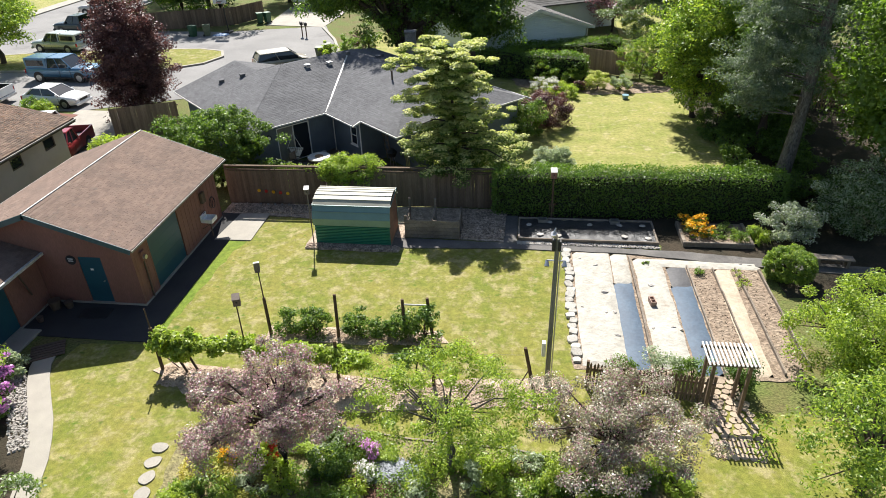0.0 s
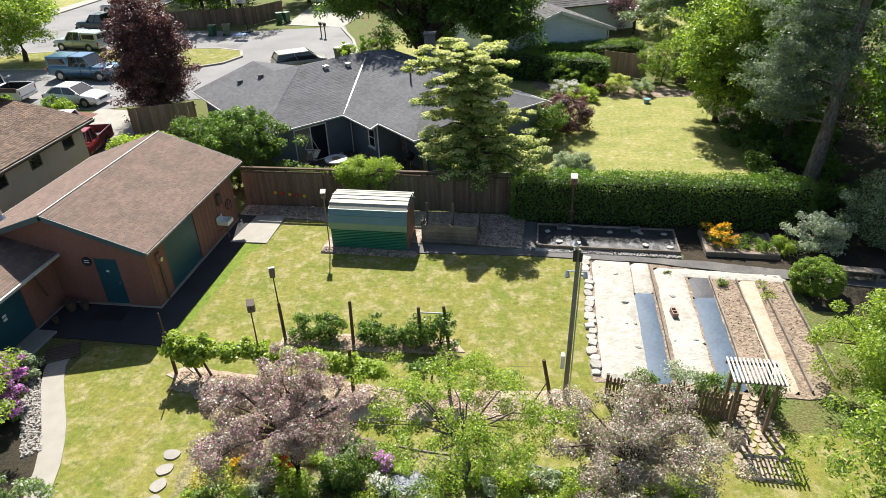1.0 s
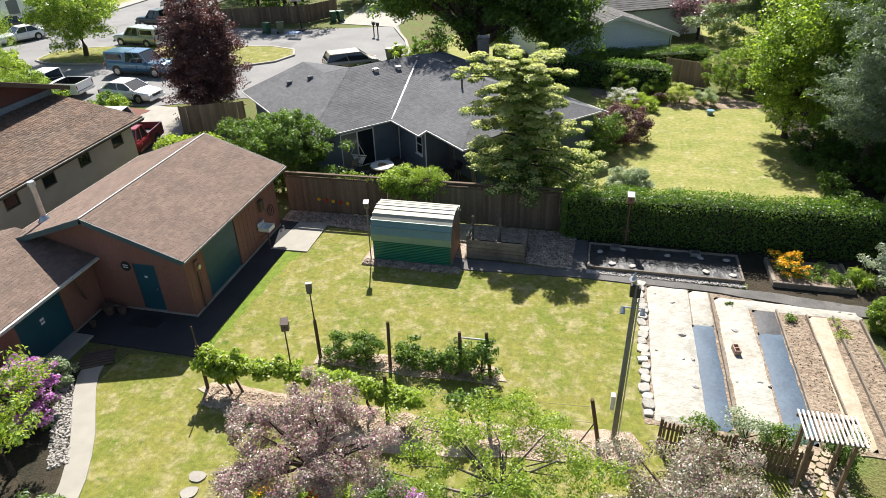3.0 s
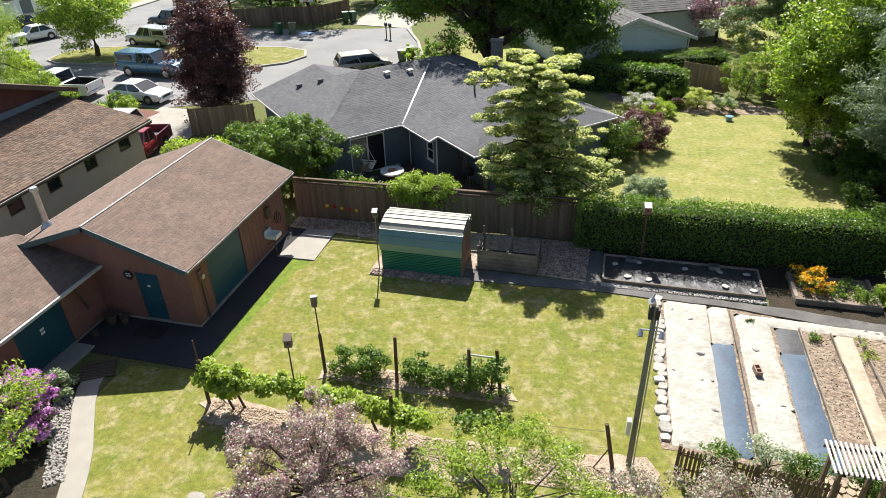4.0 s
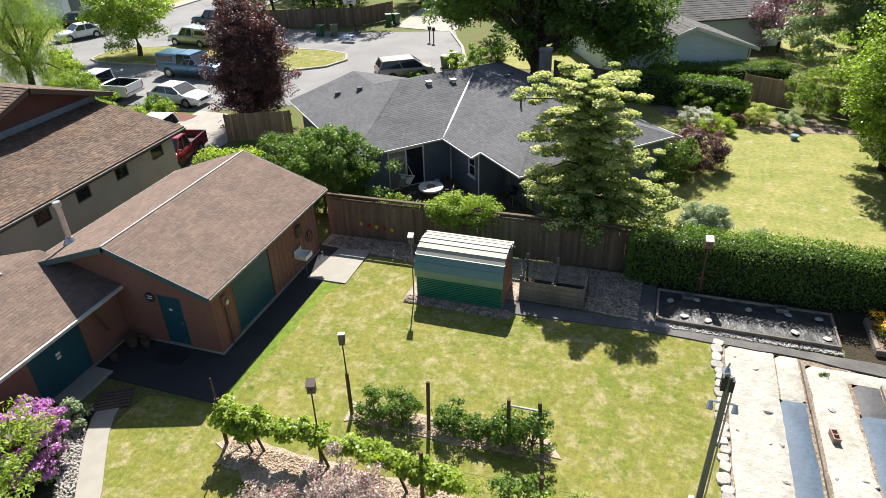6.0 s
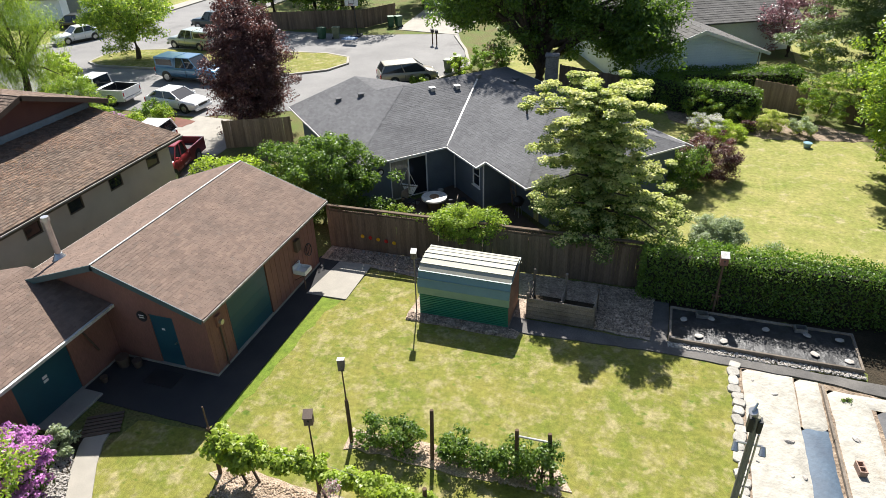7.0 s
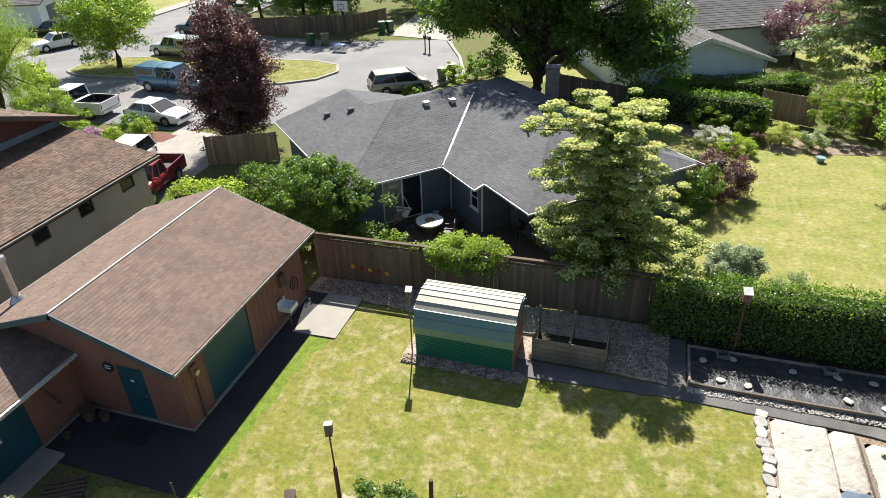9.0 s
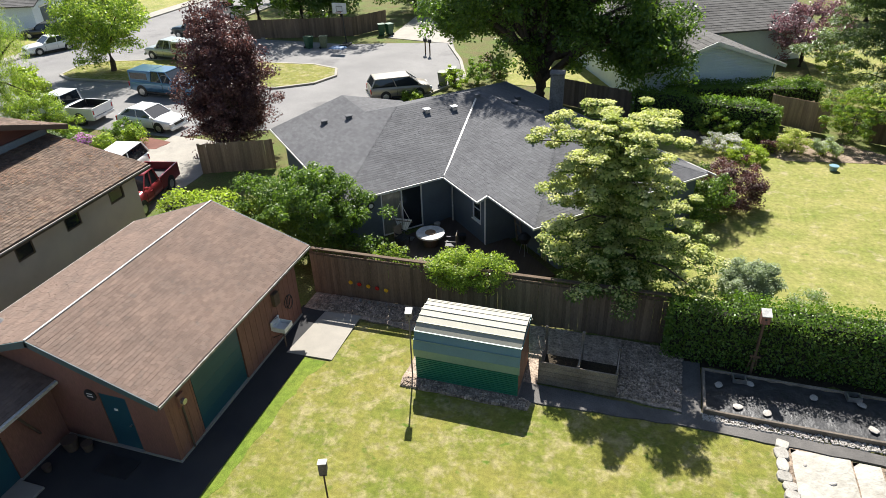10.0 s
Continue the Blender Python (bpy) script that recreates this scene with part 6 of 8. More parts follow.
# ---- light pole ----
lp = thing("lamp_pole", (1.02, 15.75, 0), "tall grey wooden pole with floodlights", "lamp pole")
part("pole", new_rod((0, 0, -0.2), (0.05, 0.35, 5.2), 0.08, 0.062, 10), POLE_WOOD, lp)
part("conduit", new_rod((0.12, -0.02, 0), (0.15, 0.3, 4.8), 0.02, None, 6), STEEL, lp)
part("switch_box", new_box(-0.22, -0.1, -0.1, 0.08, 1.25, 1.75, bevel=0.01), WHITE, lp, "white electrical box")
part("cross_arm", new_rod((-0.22, 0.3, 4.5), (0.28, 0.3, 4.5), 0.025, None, 8), STEEL, lp)
for x in (-0.22, 0.28):
    fl = part("floodlight", new_rod((x, 0.28, 4.52), (x, 0.17, 4.38), 0.045, 0.075, 12), STEEL, lp)
    part("lens", new_rod((x, 0.169, 4.379), (x, 0.16, 4.368), 0.062, None, 12), GLASS, fl)
part("top_box", new_box(-0.1, 0.0, 0.24, 0.42, 4.85, 5.2, bevel=0.01), BLACK, lp)
part("top_box", new_box(0.07, 0.16, 0.24, 0.42, 4.85, 5.15, bevel=0.01), BLACK, lp)
hd = part("lamp_head", new_rod((0.0, 0.33, 5.24), (-0.08, 0.24, 5.42), 0.06, 0.09, 12), STEEL, lp, "silver lamp head")
part("lamp_arm", new_rod((-0.08, 0.24, 5.42), (-0.02, 0.32, 5.56), 0.03, 0.02, 8), STEEL, hd)
# two more birdhouses on poles
p2 = thing("birdhouse_pole", (-9.0, 23.85, 0), "thin grey pole holding a birdhouse", "pole")
part("pole", new_rod((0, 0, -0.1), (0.03, -0.02, 2.5), 0.025, None, 8), TIMBER, p2)
birdhouse(-8.97, 23.83, 2.5, 10, "small grey birdhouse with a white roof", 0.9)
p3 = thing("birdhouse_pole", (1.42, 26.95, 0), "dark post with bracket below a birdhouse", "pole")
part("pole", new_rod((0, 0, -0.1), (0.0, 0.05, 2.05), 0.05, 0.045, 8), POST_WOOD, p3)
part("bracket", new_box(-0.16, 0.16, -0.02, 0.02, 0.7, 0.78), POST_WOOD, p3)
for x in (-0.14, 0.12):
    part("prop", new_rod((x, 0.1, 0), (x * 0.6, 0.0, 0.72), 0.025, None, 6), POST_WOOD, p3)
birdhouse(1.42, 27.0, 2.05, 5, "red fronted birdhouse with a white roof", 1.2, SIDING_RED)

# compost bay
cb = thing("compost_bin", (-3.85, 24.75, 0), "grey timber compost bay with open slatted sides", "compost bin")
for k in range(5):
    part("front_board", new_box(-1.2, 1.2, -0.04, 0.0, 0.02 + k * 0.18, 0.19 + k * 0.18, bevel=0.008), TIMBER, cb)
for x in (-1.2, -0.02, 1.16):
    for k in range(4):
        part("side_slat", new_box(x, x + 0.04, 0.06, 1.2, 0.1 + k * 0.22, 0.22 + k * 0.22), TIMBER, cb)
    part("post", new_box(x - 0.02, x + 0.07, 1.2, 1.29, -0.05, 1.35 if x < 0.5 else 0.95), TIMBER, cb)
    part("post", new_box(x - 0.02, x + 0.07, 0.003, 0.058, -0.05, 1.1 if x < -0.5 else 0.95), TIMBER, cb)
part("compost", new_box(-1.14, 1.14, 0.08, 1.18, 0, 0.25), WOOD_SOIL, cb)

# outdoor sink, hose and mats by the garage
sk = thing("utility_sink", (-13.82, 24.2, 0.03), "white utility sink on the garage wall", "sink")
bm = bmesh.new()
for a in ((-0.24, -0.215, -0.26, 0.26), (0.215, 0.24, -0.26, 0.26), (-0.215, 0.215, -0.26, -0.235), (-0.215, 0.215, 0.235, 0.26)):
    box(bm, *a, 0.8, 0.98)
box(bm, -0.215, 0.215, -0.235, 0.235, 0.8, 0.83)
part("basin", bm, WHITE, sk)
part("splashback", new_box(-0.3, -0.245, -0.26, 0.26, 0.82, 1.14, bevel=0.01), WHITE, sk)
for y in (-0.2, 0.2):
    part("bracket", bar(bmesh.new(), (-0.3, y, 0.5), (0.15, y, 0.79), 0.03, 0.03), FASCIA_DARK, sk)
part("drain_pipe", new_rod((0, 0, 0.0), (0, 0, 0.8), 0.03, None, 8), FASCIA_DARK, sk)
part("tap", new_rod((-0.26, 0, 1.14), (-0.12, 0, 1.24), 0.018, None, 8), STEEL, sk)
hs = bmesh.new()
pts = [Vector((0.06 * math.sin(k * 0.2), 0.2 * math.cos(k * 0.5), 0.26 * math.sin(k * 0.5))) for k in range(26)]
limb(hs, pts, [0.018] * 26, 6)
hose = link_mesh("garden_hose", hs, BLACK, smooth=True)
hose.matrix_world = pose(-14.02, 25.1, 1.3)
tagged(hose, "coiled dark garden hose on the garage wall", "hose")
cab = link_mesh("wall_cabinet", new_box(-0.01, 0.14, -0.16, 0.16, -0.25, 0.25, bevel=0.02), FENCE_WOOD)
cab.matrix_world = pose(-14.13, 24.45, 1.85)
tagged(cab, "small brown box on the garage wall", "box")
mat_ = link_mesh("door_mat", new_box(-0.55, 0.55, -0.32, 0.32, 0, 0.025, bevel=0.006), BLACK)
mat_.matrix_world = pose(-15.85, 18.15, 0.036)
tagged(mat_, "black rubber door mat at the garage door", "mat")
for k, (x, y, s) in enumerate(((-17.6, 18.35, 0.55), (-17.1, 18.45, 0.4), (-17.65, 17.5, 0.3))):
    pot = thing("plant_pot", (x, y, 0.036), "dark clay pot in the garage corner", "pot")
    part("pot", new_rod((0, 0, 0), (0, 0, s * 0.7), s * 0.3, s * 0.42, 14), FASCIA_DARK, pot)
for k in range(5):
    fl = link_mesh("wall_flower", new_rod((0, 0, 0), (0, -0.02, 0), 0.085, None, 12), (PETAL_YELLOW, LAMP_RED)[k % 2])
    fl.matrix_world = pose(-12.75 + k * 0.36, 27.47, 0.78 - 0.03 * k)
    tagged(fl, "round metal flower hung on the fence", "ornament", "fence ornaments")
    jar = link_mesh("tin", new_rod((0, 0, 0), (0, 0, 0.12), 0.055, None, 10), STEEL)
    jar.matrix_world = pose(-12.7 + k * 0.36, 27.3, 0.045)
    tagged(jar, "small bright tin at the foot of the fence", "tin", "tins by the fence")
step = thing("door_step", (-17.62, 16.05, 0), "concrete ramp at the outbuilding door", "step")
part("ramp", new_box(-0.65, 0.35, -0.85, 0.95, 0, 0.1, bevel=0.02), CONCRETE, step)
gr = thing("path_grating", pose(-16.28, 15.9, 0.052, 0, 0, 31), "dark slatted wooden grate at the path's end", "grate")
for k in range(6):
    part("slat", new_box(-0.55, 0.55, -0.42 + k * 0.15, -0.31 + k * 0.15, 0, 0.03), FASCIA_DARK, gr)

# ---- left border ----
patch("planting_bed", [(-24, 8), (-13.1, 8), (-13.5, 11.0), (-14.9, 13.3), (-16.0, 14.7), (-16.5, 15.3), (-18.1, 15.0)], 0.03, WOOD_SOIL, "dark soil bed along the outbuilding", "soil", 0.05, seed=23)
chips("rock_border", lambda rng: (lambda f, w: (-16.35 + 2.35 * f - w, 14.85 - 3.1 * f - w * 0.6))(rng.random(), rng.uniform(0.02, 0.5)), 900, 0.075, STONE, "loose pebbles beside the footpath", 49, 0.03, 0.5)
shrub("rhododendron", -16.75, 13.0, 1.25, 1.3, 1.75, [(LEAF_DARK, 0.45), (PETAL_PINK, 0.85)], "rhododendron covered in pink purple blossom", 64, 150, 130, 0.085, 0.65, "shrub", (0.17, 0.26), tops=0.3, hollow=0.8)
shrub("variegated_shrub", -16.7, 14.75, 0.45, 0.4, 0.8, [(LEAF_GREY, 1.0)], "small white variegated shrub by the door", 65, 26, 50, 0.13, 0.45, "shrub", (0.14, 0.22))
plant("young_maple", -15.3, 11.1, dict(size=(1.6, 1.5, 1.0), mid=2.5, n=80, per=70, clump=(0.25, 0.4), leaves=[(LEAF_LIME, 0.7, 0.14, 0.35), (LEAF_GREEN, 0.3, 0.14, 0.35)], trunk=0.06, fork=0.9, limbs=14, seed=66, second="green_foliage"), "lime green fine leaved maple by the footpath")
shrub("border_shrub", -12.9, 9.6, 0.9, 0.8, 1.1, [(LEAF_GREY, 0.5), (LEAF_GREEN, 0.5)], "leafy green shrub at the path's edge", 67, 40, 60, 0.11, 0.5)

# ---- flower border under the near trees ----
BORDER = [(-9.7, 12.3), (-8.4, 13.0), (-6.6, 13.35), (-5.0, 13.35), (-3.0, 13.1), (0.0, 13.0), (2.0, 12.6), (4.0, 12.2), (5.0, 10.4), (5.0, 6), (-8.6, 6), (-9.4, 10)]
patch("border_bed", BORDER, 0.03, surface("planted soil", (0.20, 0.17, 0.10), (0.24, 0.22, 0.09), 1.4, 12, 0.95, bump=1.0, bump_size=0.06, vary=0.6, spec=0.2), "planted border under the near trees", "soil", 0.08, seed=24)
patch("red_mulch", [(-4.6, 10.6), (-3.3, 10.7), (-3.0, 11.5), (-3.6, 11.75), (-4.5, 11.6)], 0.045, surface("red brown mulch", (0.16, 0.085, 0.065), (0.10, 0.055, 0.045), 3, 25, 0.95, bump=1.0, bump_size=0.05, vary=0.6, spec=0.2), "red brown mulch in the border", "mulch", 0.08, step=0.2, seed=26)
chips("slate_chippings", lambda rng: (rng.normal(-3.2, 0.42), rng.normal(11.95, 0.2)), 900, 0.1, surface("blue grey slate", (0.25, 0.27, 0.30), (0.17, 0.18, 0.20), 3, 30, 0.8, vary=0.3, island=0.3), "blue grey slate chippings in the border", 50, 0.035, 0.3)


def ground_cover(name, x0, x1, y0, y1, n, leaf, mat, label, seed, h=0.16, spread=1.0, cut=0.0):
    """A low carpet of small leaves, humped and broken by gaps."""
    rng = np.random.default_rng(seed)
    x, y = rng.uniform(x0, x1, n), rng.uniform(y0, y1, n)
    hump = np.sin(x * 2.3 * spread + seed) * np.cos(y * 2.9 * spread - seed) + 0.5 * np.sin(x * 5.1 + y * 4.3 + seed)
    keep = hump + rng.normal(size=n) * 0.2 > cut
    pos = np.stack((x, y, 0.04 + h * np.clip(hump + 0.6, 0.1, 1.6) * rng.random(n) ** 0.5), axis=1)[keep]
    nrm = rng.normal(size=pos.shape) * 0.5 + np.array([0, 0, 1.0])
    nrm /= np.linalg.norm(nrm, axis=1, keepdims=True)
    ob = new(name, leaf_mesh(name, pos, nrm, leaf * rng.uniform(0.6, 1.4, len(pos)), 0.6, rng, mat))
    return tagged(ob, label, "ground cover", "", "stuff")


LEAF_GOLD = leafy("golden ground cover leaves", (0.42, 0.36, 0.06), (0.55, 0.46, 0.12), (0.36, 0.38, 0.07), 0.4, 0.5)
ground_cover("ground_cover", -6.6, -3.2, 12.2, 13.2, 12000, 0.06, LEAF_LIME, "yellow green creeping ground cover", 3, 0.12, cut=-0.35)
ground_cover("ground_cover", -9.2, -6.4, 9.4, 12.4, 16000, 0.07, LEAF_GOLD, "golden creeping ground cover", 5, 0.14, cut=0.15)
ground_cover("ground_cover", -9.2, 4.4, 8.6, 12.9, 40000, 0.07, LEAF_GREEN, "mixed green ground cover in the border", 8, 0.16, cut=0.05)
ground_cover("ground_cover", -2.8, 3.6, 11.2, 12.9, 10000, 0.07, LEAF_LIME, "yellow green creeping ground cover", 11, 0.14, cut=0.1)
ed = bmesh.new()
for a, b in zip(BORDER[:7], BORDER[1:8]):
    bar(ed, (a[0], a[1], 0.07), (b[0] - 0.01, b[1], 0.07), 0.05, 0.12)
tagged(link_mesh("bed_edging", ed, TIMBER), "low weathered timber edging of the border", "edging", "", "structure")
for k in range(9):
    st = link_mesh("stepping_stone", prism(bmesh.new(), [(0.24 * math.cos(a) * (1 + 0.1 * math.sin(3 * a + k)), 0.2 * math.sin(a) * (1 + 0.1 * math.cos(2 * a + k))) for a in (2 * math.pi * i / 14 for i in range(14))], -0.02, 0.05), CONCRETE)
    st.matrix_world = pose(-10.15 + 0.06 * k ** 1.5, 12.1 - k * 0.53, 0.01, 0, 0, k * 40)
    tagged(st, "round pale stepping stone along the border", "stone", "stepping stones")
KINDS = ((LEAF_LIME, "yellow green ground cover"), (LEAF_GREEN, "green leafy perennial"), (LEAF_LIME, "lime green leafy perennial"), (LEAF_GREY, "silver green perennial"))
rb = random.Random(5)
for k in range(80):
    x, y = rb.uniform(-9.0, 4.6), rb.uniform(7.5, 12.6)
    mt, lb = KINDS[k % 4]
    shrub("border_plant", x, y, rb.uniform(0.3, 0.6), rb.uniform(0.3, 0.5), rb.uniform(0.3, 0.8), [(mt, 1.0)], lb + " in the border", 200 + k, 16, 45, 0.09, 0.5, "plant", (0.12, 0.22), "border plants")
for x, y, m, lb in ((-3.95, 12.35, PETAL_PINK, "pink"), (-7.9, 11.9, PETAL_YELLOW, "golden"), (-5.0, 11.8, PETAL_WHITE, "white"), (-6.7, 12.1, leafy("red petals", (0.5, 0.03, 0.02), (0.6, 0.06, 0.03), tint=(1.1, 1.0, 1.0)), "red"), (-3.9, 11.6, PETAL_WHITE, "white")):
    shrub("flower_clump", x, y, 0.32, 0.3, 0.5, [(LEAF_GREEN, 0.5), (m, 0.5)], lb + " flowering clump in the border", 260 + int(x * 10), 14, 45, 0.07, 0.7, "flowers", (0.1, 0.18), tops=0.5)
shrub("dark_shrub", -4.95, 11.8, 0.65, 0.55, 0.8, [(LEAF_DARK, 0.6), (LEAF_GREEN, 0.4)], "rounded dark green shrub in the border", 290, 60, 80, 0.075, 0.5, "shrub", (0.16, 0.26))
shrub("dark_shrub", -5.15, 12.95, 0.34, 0.32, 0.6, [(LEAF_DARK, 0.5), (LEAF_GREEN, 0.5)], "small dark green shrub at the bed's edge", 291, 22, 60, 0.07, 0.5, "shrub", (0.12, 0.2))
for k, (x, y, s) in enumerate(((-4.3, 10.6, 0.5), (-4.0, 10.9, 0.4), (-5.9, 11.0, 0.3), (-5.6, 11.6, 0.25), (0.2, 11.4, 0.4), (0.4, 10.9, 0.35))):
    st = link_mesh("border_rock", stone_mesh(k + 90, s, s * 0.8, s * 0.6), STONE)
    st.matrix_world = pose(x, y, 0.08, 0, 0, k * 70)
    tagged(st, "pale rock set in the border", "rock", "border rocks")


# ---- street and beyond ----
ISL = [(-47.6, 49.6), (-44, 49.8), (-34, 50.2), (-29.5, 50.9), (-27.2, 52.6), (-26.4, 54.8), (-27.2, 56.6), (-29.6, 57.4), (-36, 57.0), (-44, 56.0), (-48.4, 54.6), (-49.6, 52.6), (-49.2, 50.4)]
sheet("street_island", ISL, -0.05, 0.14, GRASS, "grassy island in the turning circle", "verge")
kb = bmesh.new()
for a, b in zip(ISL, ISL[1:] + ISL[:1]):
    bar(kb, (*a, 0.16), (*b, 0.16), 0.22, 0.2)
tagged(link_mesh("kerb", kb, CONCRETE), "pale concrete kerb round the island", "kerb", "", "structure")
kb = bmesh.new()
for pts in ([(-57.1, 64), (-57.0, 100), (-57.0, 160)], [(-58, 47), (-57.6, 53), (-57.3, 58)], [(-46.5, 160), (-46.5, 70), (-38.7, 64.8)], [(-24.5, 43.5), (-18.6, 50), (-16.2, 56), (-18, 61), (-20.5, 66)]):
    for a, b in zip(pts, pts[1:]):
        bar(kb, (*a, 0.15), (*b, 0.15), 0.25, 0.2)
tagged(link_mesh("kerb", kb, CONCRETE), "pale concrete kerb along the street", "kerb", "", "structure")
sheet("pavement", [(-59.0, 48), (-57.3, 48), (-57.2, 160), (-58.8, 160)], -0.05, 0.1, CONCRETE, "pale concrete pavement along the street", "pavement")
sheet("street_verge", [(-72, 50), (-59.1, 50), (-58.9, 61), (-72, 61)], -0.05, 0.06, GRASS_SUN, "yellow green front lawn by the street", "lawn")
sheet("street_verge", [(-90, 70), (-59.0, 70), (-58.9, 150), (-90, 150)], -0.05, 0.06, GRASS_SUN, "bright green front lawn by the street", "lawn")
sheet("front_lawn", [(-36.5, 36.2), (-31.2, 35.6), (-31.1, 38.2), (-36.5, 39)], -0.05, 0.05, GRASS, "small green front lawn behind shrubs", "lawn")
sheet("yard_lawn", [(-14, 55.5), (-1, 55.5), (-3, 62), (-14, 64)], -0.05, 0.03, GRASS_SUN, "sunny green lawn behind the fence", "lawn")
sheet("house_drive", [(-27, 67.5), (-20.6, 66.5), (-20, 77), (-27.5, 77)], -0.05, 0.05, CONCRETE, "pale concrete drive off the turning circle", "driveway")
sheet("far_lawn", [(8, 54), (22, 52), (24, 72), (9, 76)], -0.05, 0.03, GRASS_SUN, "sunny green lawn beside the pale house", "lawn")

PAINTS = {}


def paint(name, c, metal=0.0):
    if name not in PAINTS:
        m = surface(name, c, tuple(v * 0.9 for v in c), 1.5, 20, 0.3, metal=metal, bump=0.0, vary=0.05, coat=0.7)
        PAINTS[name] = m
    return PAINTS[name]


LAMP_CLEAR = surface("clear lamp plastic", (0.75, 0.75, 0.74), None, 5, 40, 0.12, bump=0)


def vehicle(name, x, y, heading, L, W, H, belt, hood, cab, colour, label, bed=None, canopy=None, r=0.35, lo=0.26, axles=None, rear=None, lower=None):
    """A parked car: shell, glasshouse with pillars and roof, wheels with rims, lamps, bumpers; pickups get an open bed or a canopy."""
    v = thing(name, pose(x, y, 0.03, 0, 0, heading), label, "car" if bed is None and canopy is None else "pickup")
    h = L / 2
    rear = rear or belt
    axles = axles or (h - 0.95, -h + 1.05)
    end = bed if bed is not None else -h
    # shell: rounded sections from tail to nose, drawn in at both ends
    line_ = [(end, rear - 0.2), (end + 0.06, rear - 0.05), (end + 0.2, rear), (cab[3], rear + 0.01), (cab[0], belt), (h - 0.5, hood + 0.01), (h - 0.2, hood - 0.04), (h - 0.06, hood - 0.14), (h, hood - 0.28)]
    tops = sorted(line_)
    rings = []
    bm = bmesh.new()
    for px in sorted({p[0] for p in tops} | {end + (h - end) * q / 10 for q in range(1, 10)}):
        k = max(q for q in range(len(tops)) if tops[q][0] <= px + 1e-6)
        (xa, za), (xb, zb) = tops[k], tops[min(k + 1, len(tops) - 1)]
        zt = za if xb - xa < 1e-6 else za + (zb - za) * (px - xa) / (xb - xa)
        nose, tail_ = max(0.0, 1 - (h - px) / 0.7), max(0.0, 1 - (px - end) / 0.5) if bed is None else 0.0
        hw = W / 2 * (1 - 0.16 * nose ** 2 - 0.08 * tail_ ** 2)
        z0 = lo + 0.1 * nose ** 2 + 0.08 * tail_ ** 2
        half_ = [(0.0, z0), (hw * 0.88, z0), (hw * 0.97, z0 + 0.1), (hw, z0 + 0.5 * (zt - z0)), (hw * 0.985, zt - 0.14), (hw * 0.93, zt - 0.03), (hw * 0.8, zt), (0.0, zt + 0.02)]
        rings.append([bm.verts.new((px, y_, z_)) for y_, z_ in half_] + [bm.verts.new((px, -y_, z_)) for y_, z_ in half_[-2:0:-1]])
    for ra, rb_ in zip(rings, rings[1:]):
        for k in range(len(ra)):
            j = (k + 1) % len(ra)
            bm.faces.new((ra[k], ra[j], rb_[j], rb_[k]))
    bm.faces.new(rings[0]), bm.faces.new(rings[-1][::-1])
    body = part("body", bm, colour, v, smooth=True)
    for s in (-1, 1):
        part("sill", new_box(axles[1] + r * 1.15, axles[0] - r * 1.15, s * W / 2 - 0.03, s * W / 2 + 0.004, lo - 0.03, lo + 0.09, bevel=0.01), BLACK, body)
        for px in ((cab[0] + cab[3]) / 2, cab[0] - 0.12):
            part("door_seam", new_box(px - 0.008, px + 0.008, s * W / 2 - 0.02, s * W / 2 + 0.0015, lo + 0.12, belt - 0.16), BLACK, body)
        part("door_handle", new_box((cab[0] + cab[3]) / 2 + 0.08, (cab[0] + cab[3]) / 2 + 0.26, s * W / 2 - 0.01, s * W / 2 + 0.02, belt - 0.26, belt - 0.22, bevel=0.008), colour, body)
    # glasshouse
    t = 0.13
    gl = bmesh.new()
    vs = [gl.verts.new(p) for p in ((cab[0], -W / 2 + 0.07, belt - 0.02), (cab[0], W / 2 - 0.07, belt - 0.02), (cab[3], W / 2 - 0.07, rear - 0.02), (cab[3], -W / 2 + 0.07, rear - 0.02), (cab[1], -W / 2 + t + 0.08, H - 0.04), (cab[1], W / 2 - t - 0.08, H - 0.04), (cab[2], W / 2 - t - 0.08, H - 0.04), (cab[2], -W / 2 + t + 0.08, H - 0.04))]
    for q in ((0, 1, 5, 4), (1, 2, 6, 5), (2, 3, 7, 6), (3, 0, 4, 7), (4, 5, 6, 7)):
        gl.faces.new([vs[i] for i in q])
    part("glass", gl, GLASS, body)
    rf = bmesh.new()
    box(rf, cab[2] - 0.03, cab[1] + 0.03, -W / 2 + t + 0.05, W / 2 - t - 0.05, H - 0.06, H, bevel=0.045)
    part("roof", rf, colour, body)
    for s in (-1, 1):
        y0, y1 = s * (W / 2 - 0.06), s * (W / 2 - t - 0.06)
        part("pillar", new_rod((cab[0], y0, belt - 0.02), (cab[1], y1, H - 0.03), 0.035, None, 6), colour, body)
        part("pillar", new_rod((cab[3], y0, rear - 0.02), (cab[2], y1, H - 0.03), 0.05, None, 6), colour, body)
        mx = (cab[0] + cab[3]) / 2
        part("pillar", new_rod((mx, y0, belt - 0.02), ((cab[1] + cab[2]) / 2, y1, H - 0.03), 0.035, None, 6), colour, body)
        part("mirror", new_box(cab[0] - 0.25, cab[0] - 0.1, s * (W / 2 + 0.02) - 0.07, s * (W / 2 + 0.02) + 0.07, belt, belt + 0.14, bevel=0.02), colour, body)
        part("headlamp", new_box(h - 0.12, h + 0.006, s * (W / 2 - 0.25) - 0.16, s * (W / 2 - 0.25) + 0.16, hood - 0.3, hood - 0.14, bevel=0.02), LAMP_CLEAR, body)
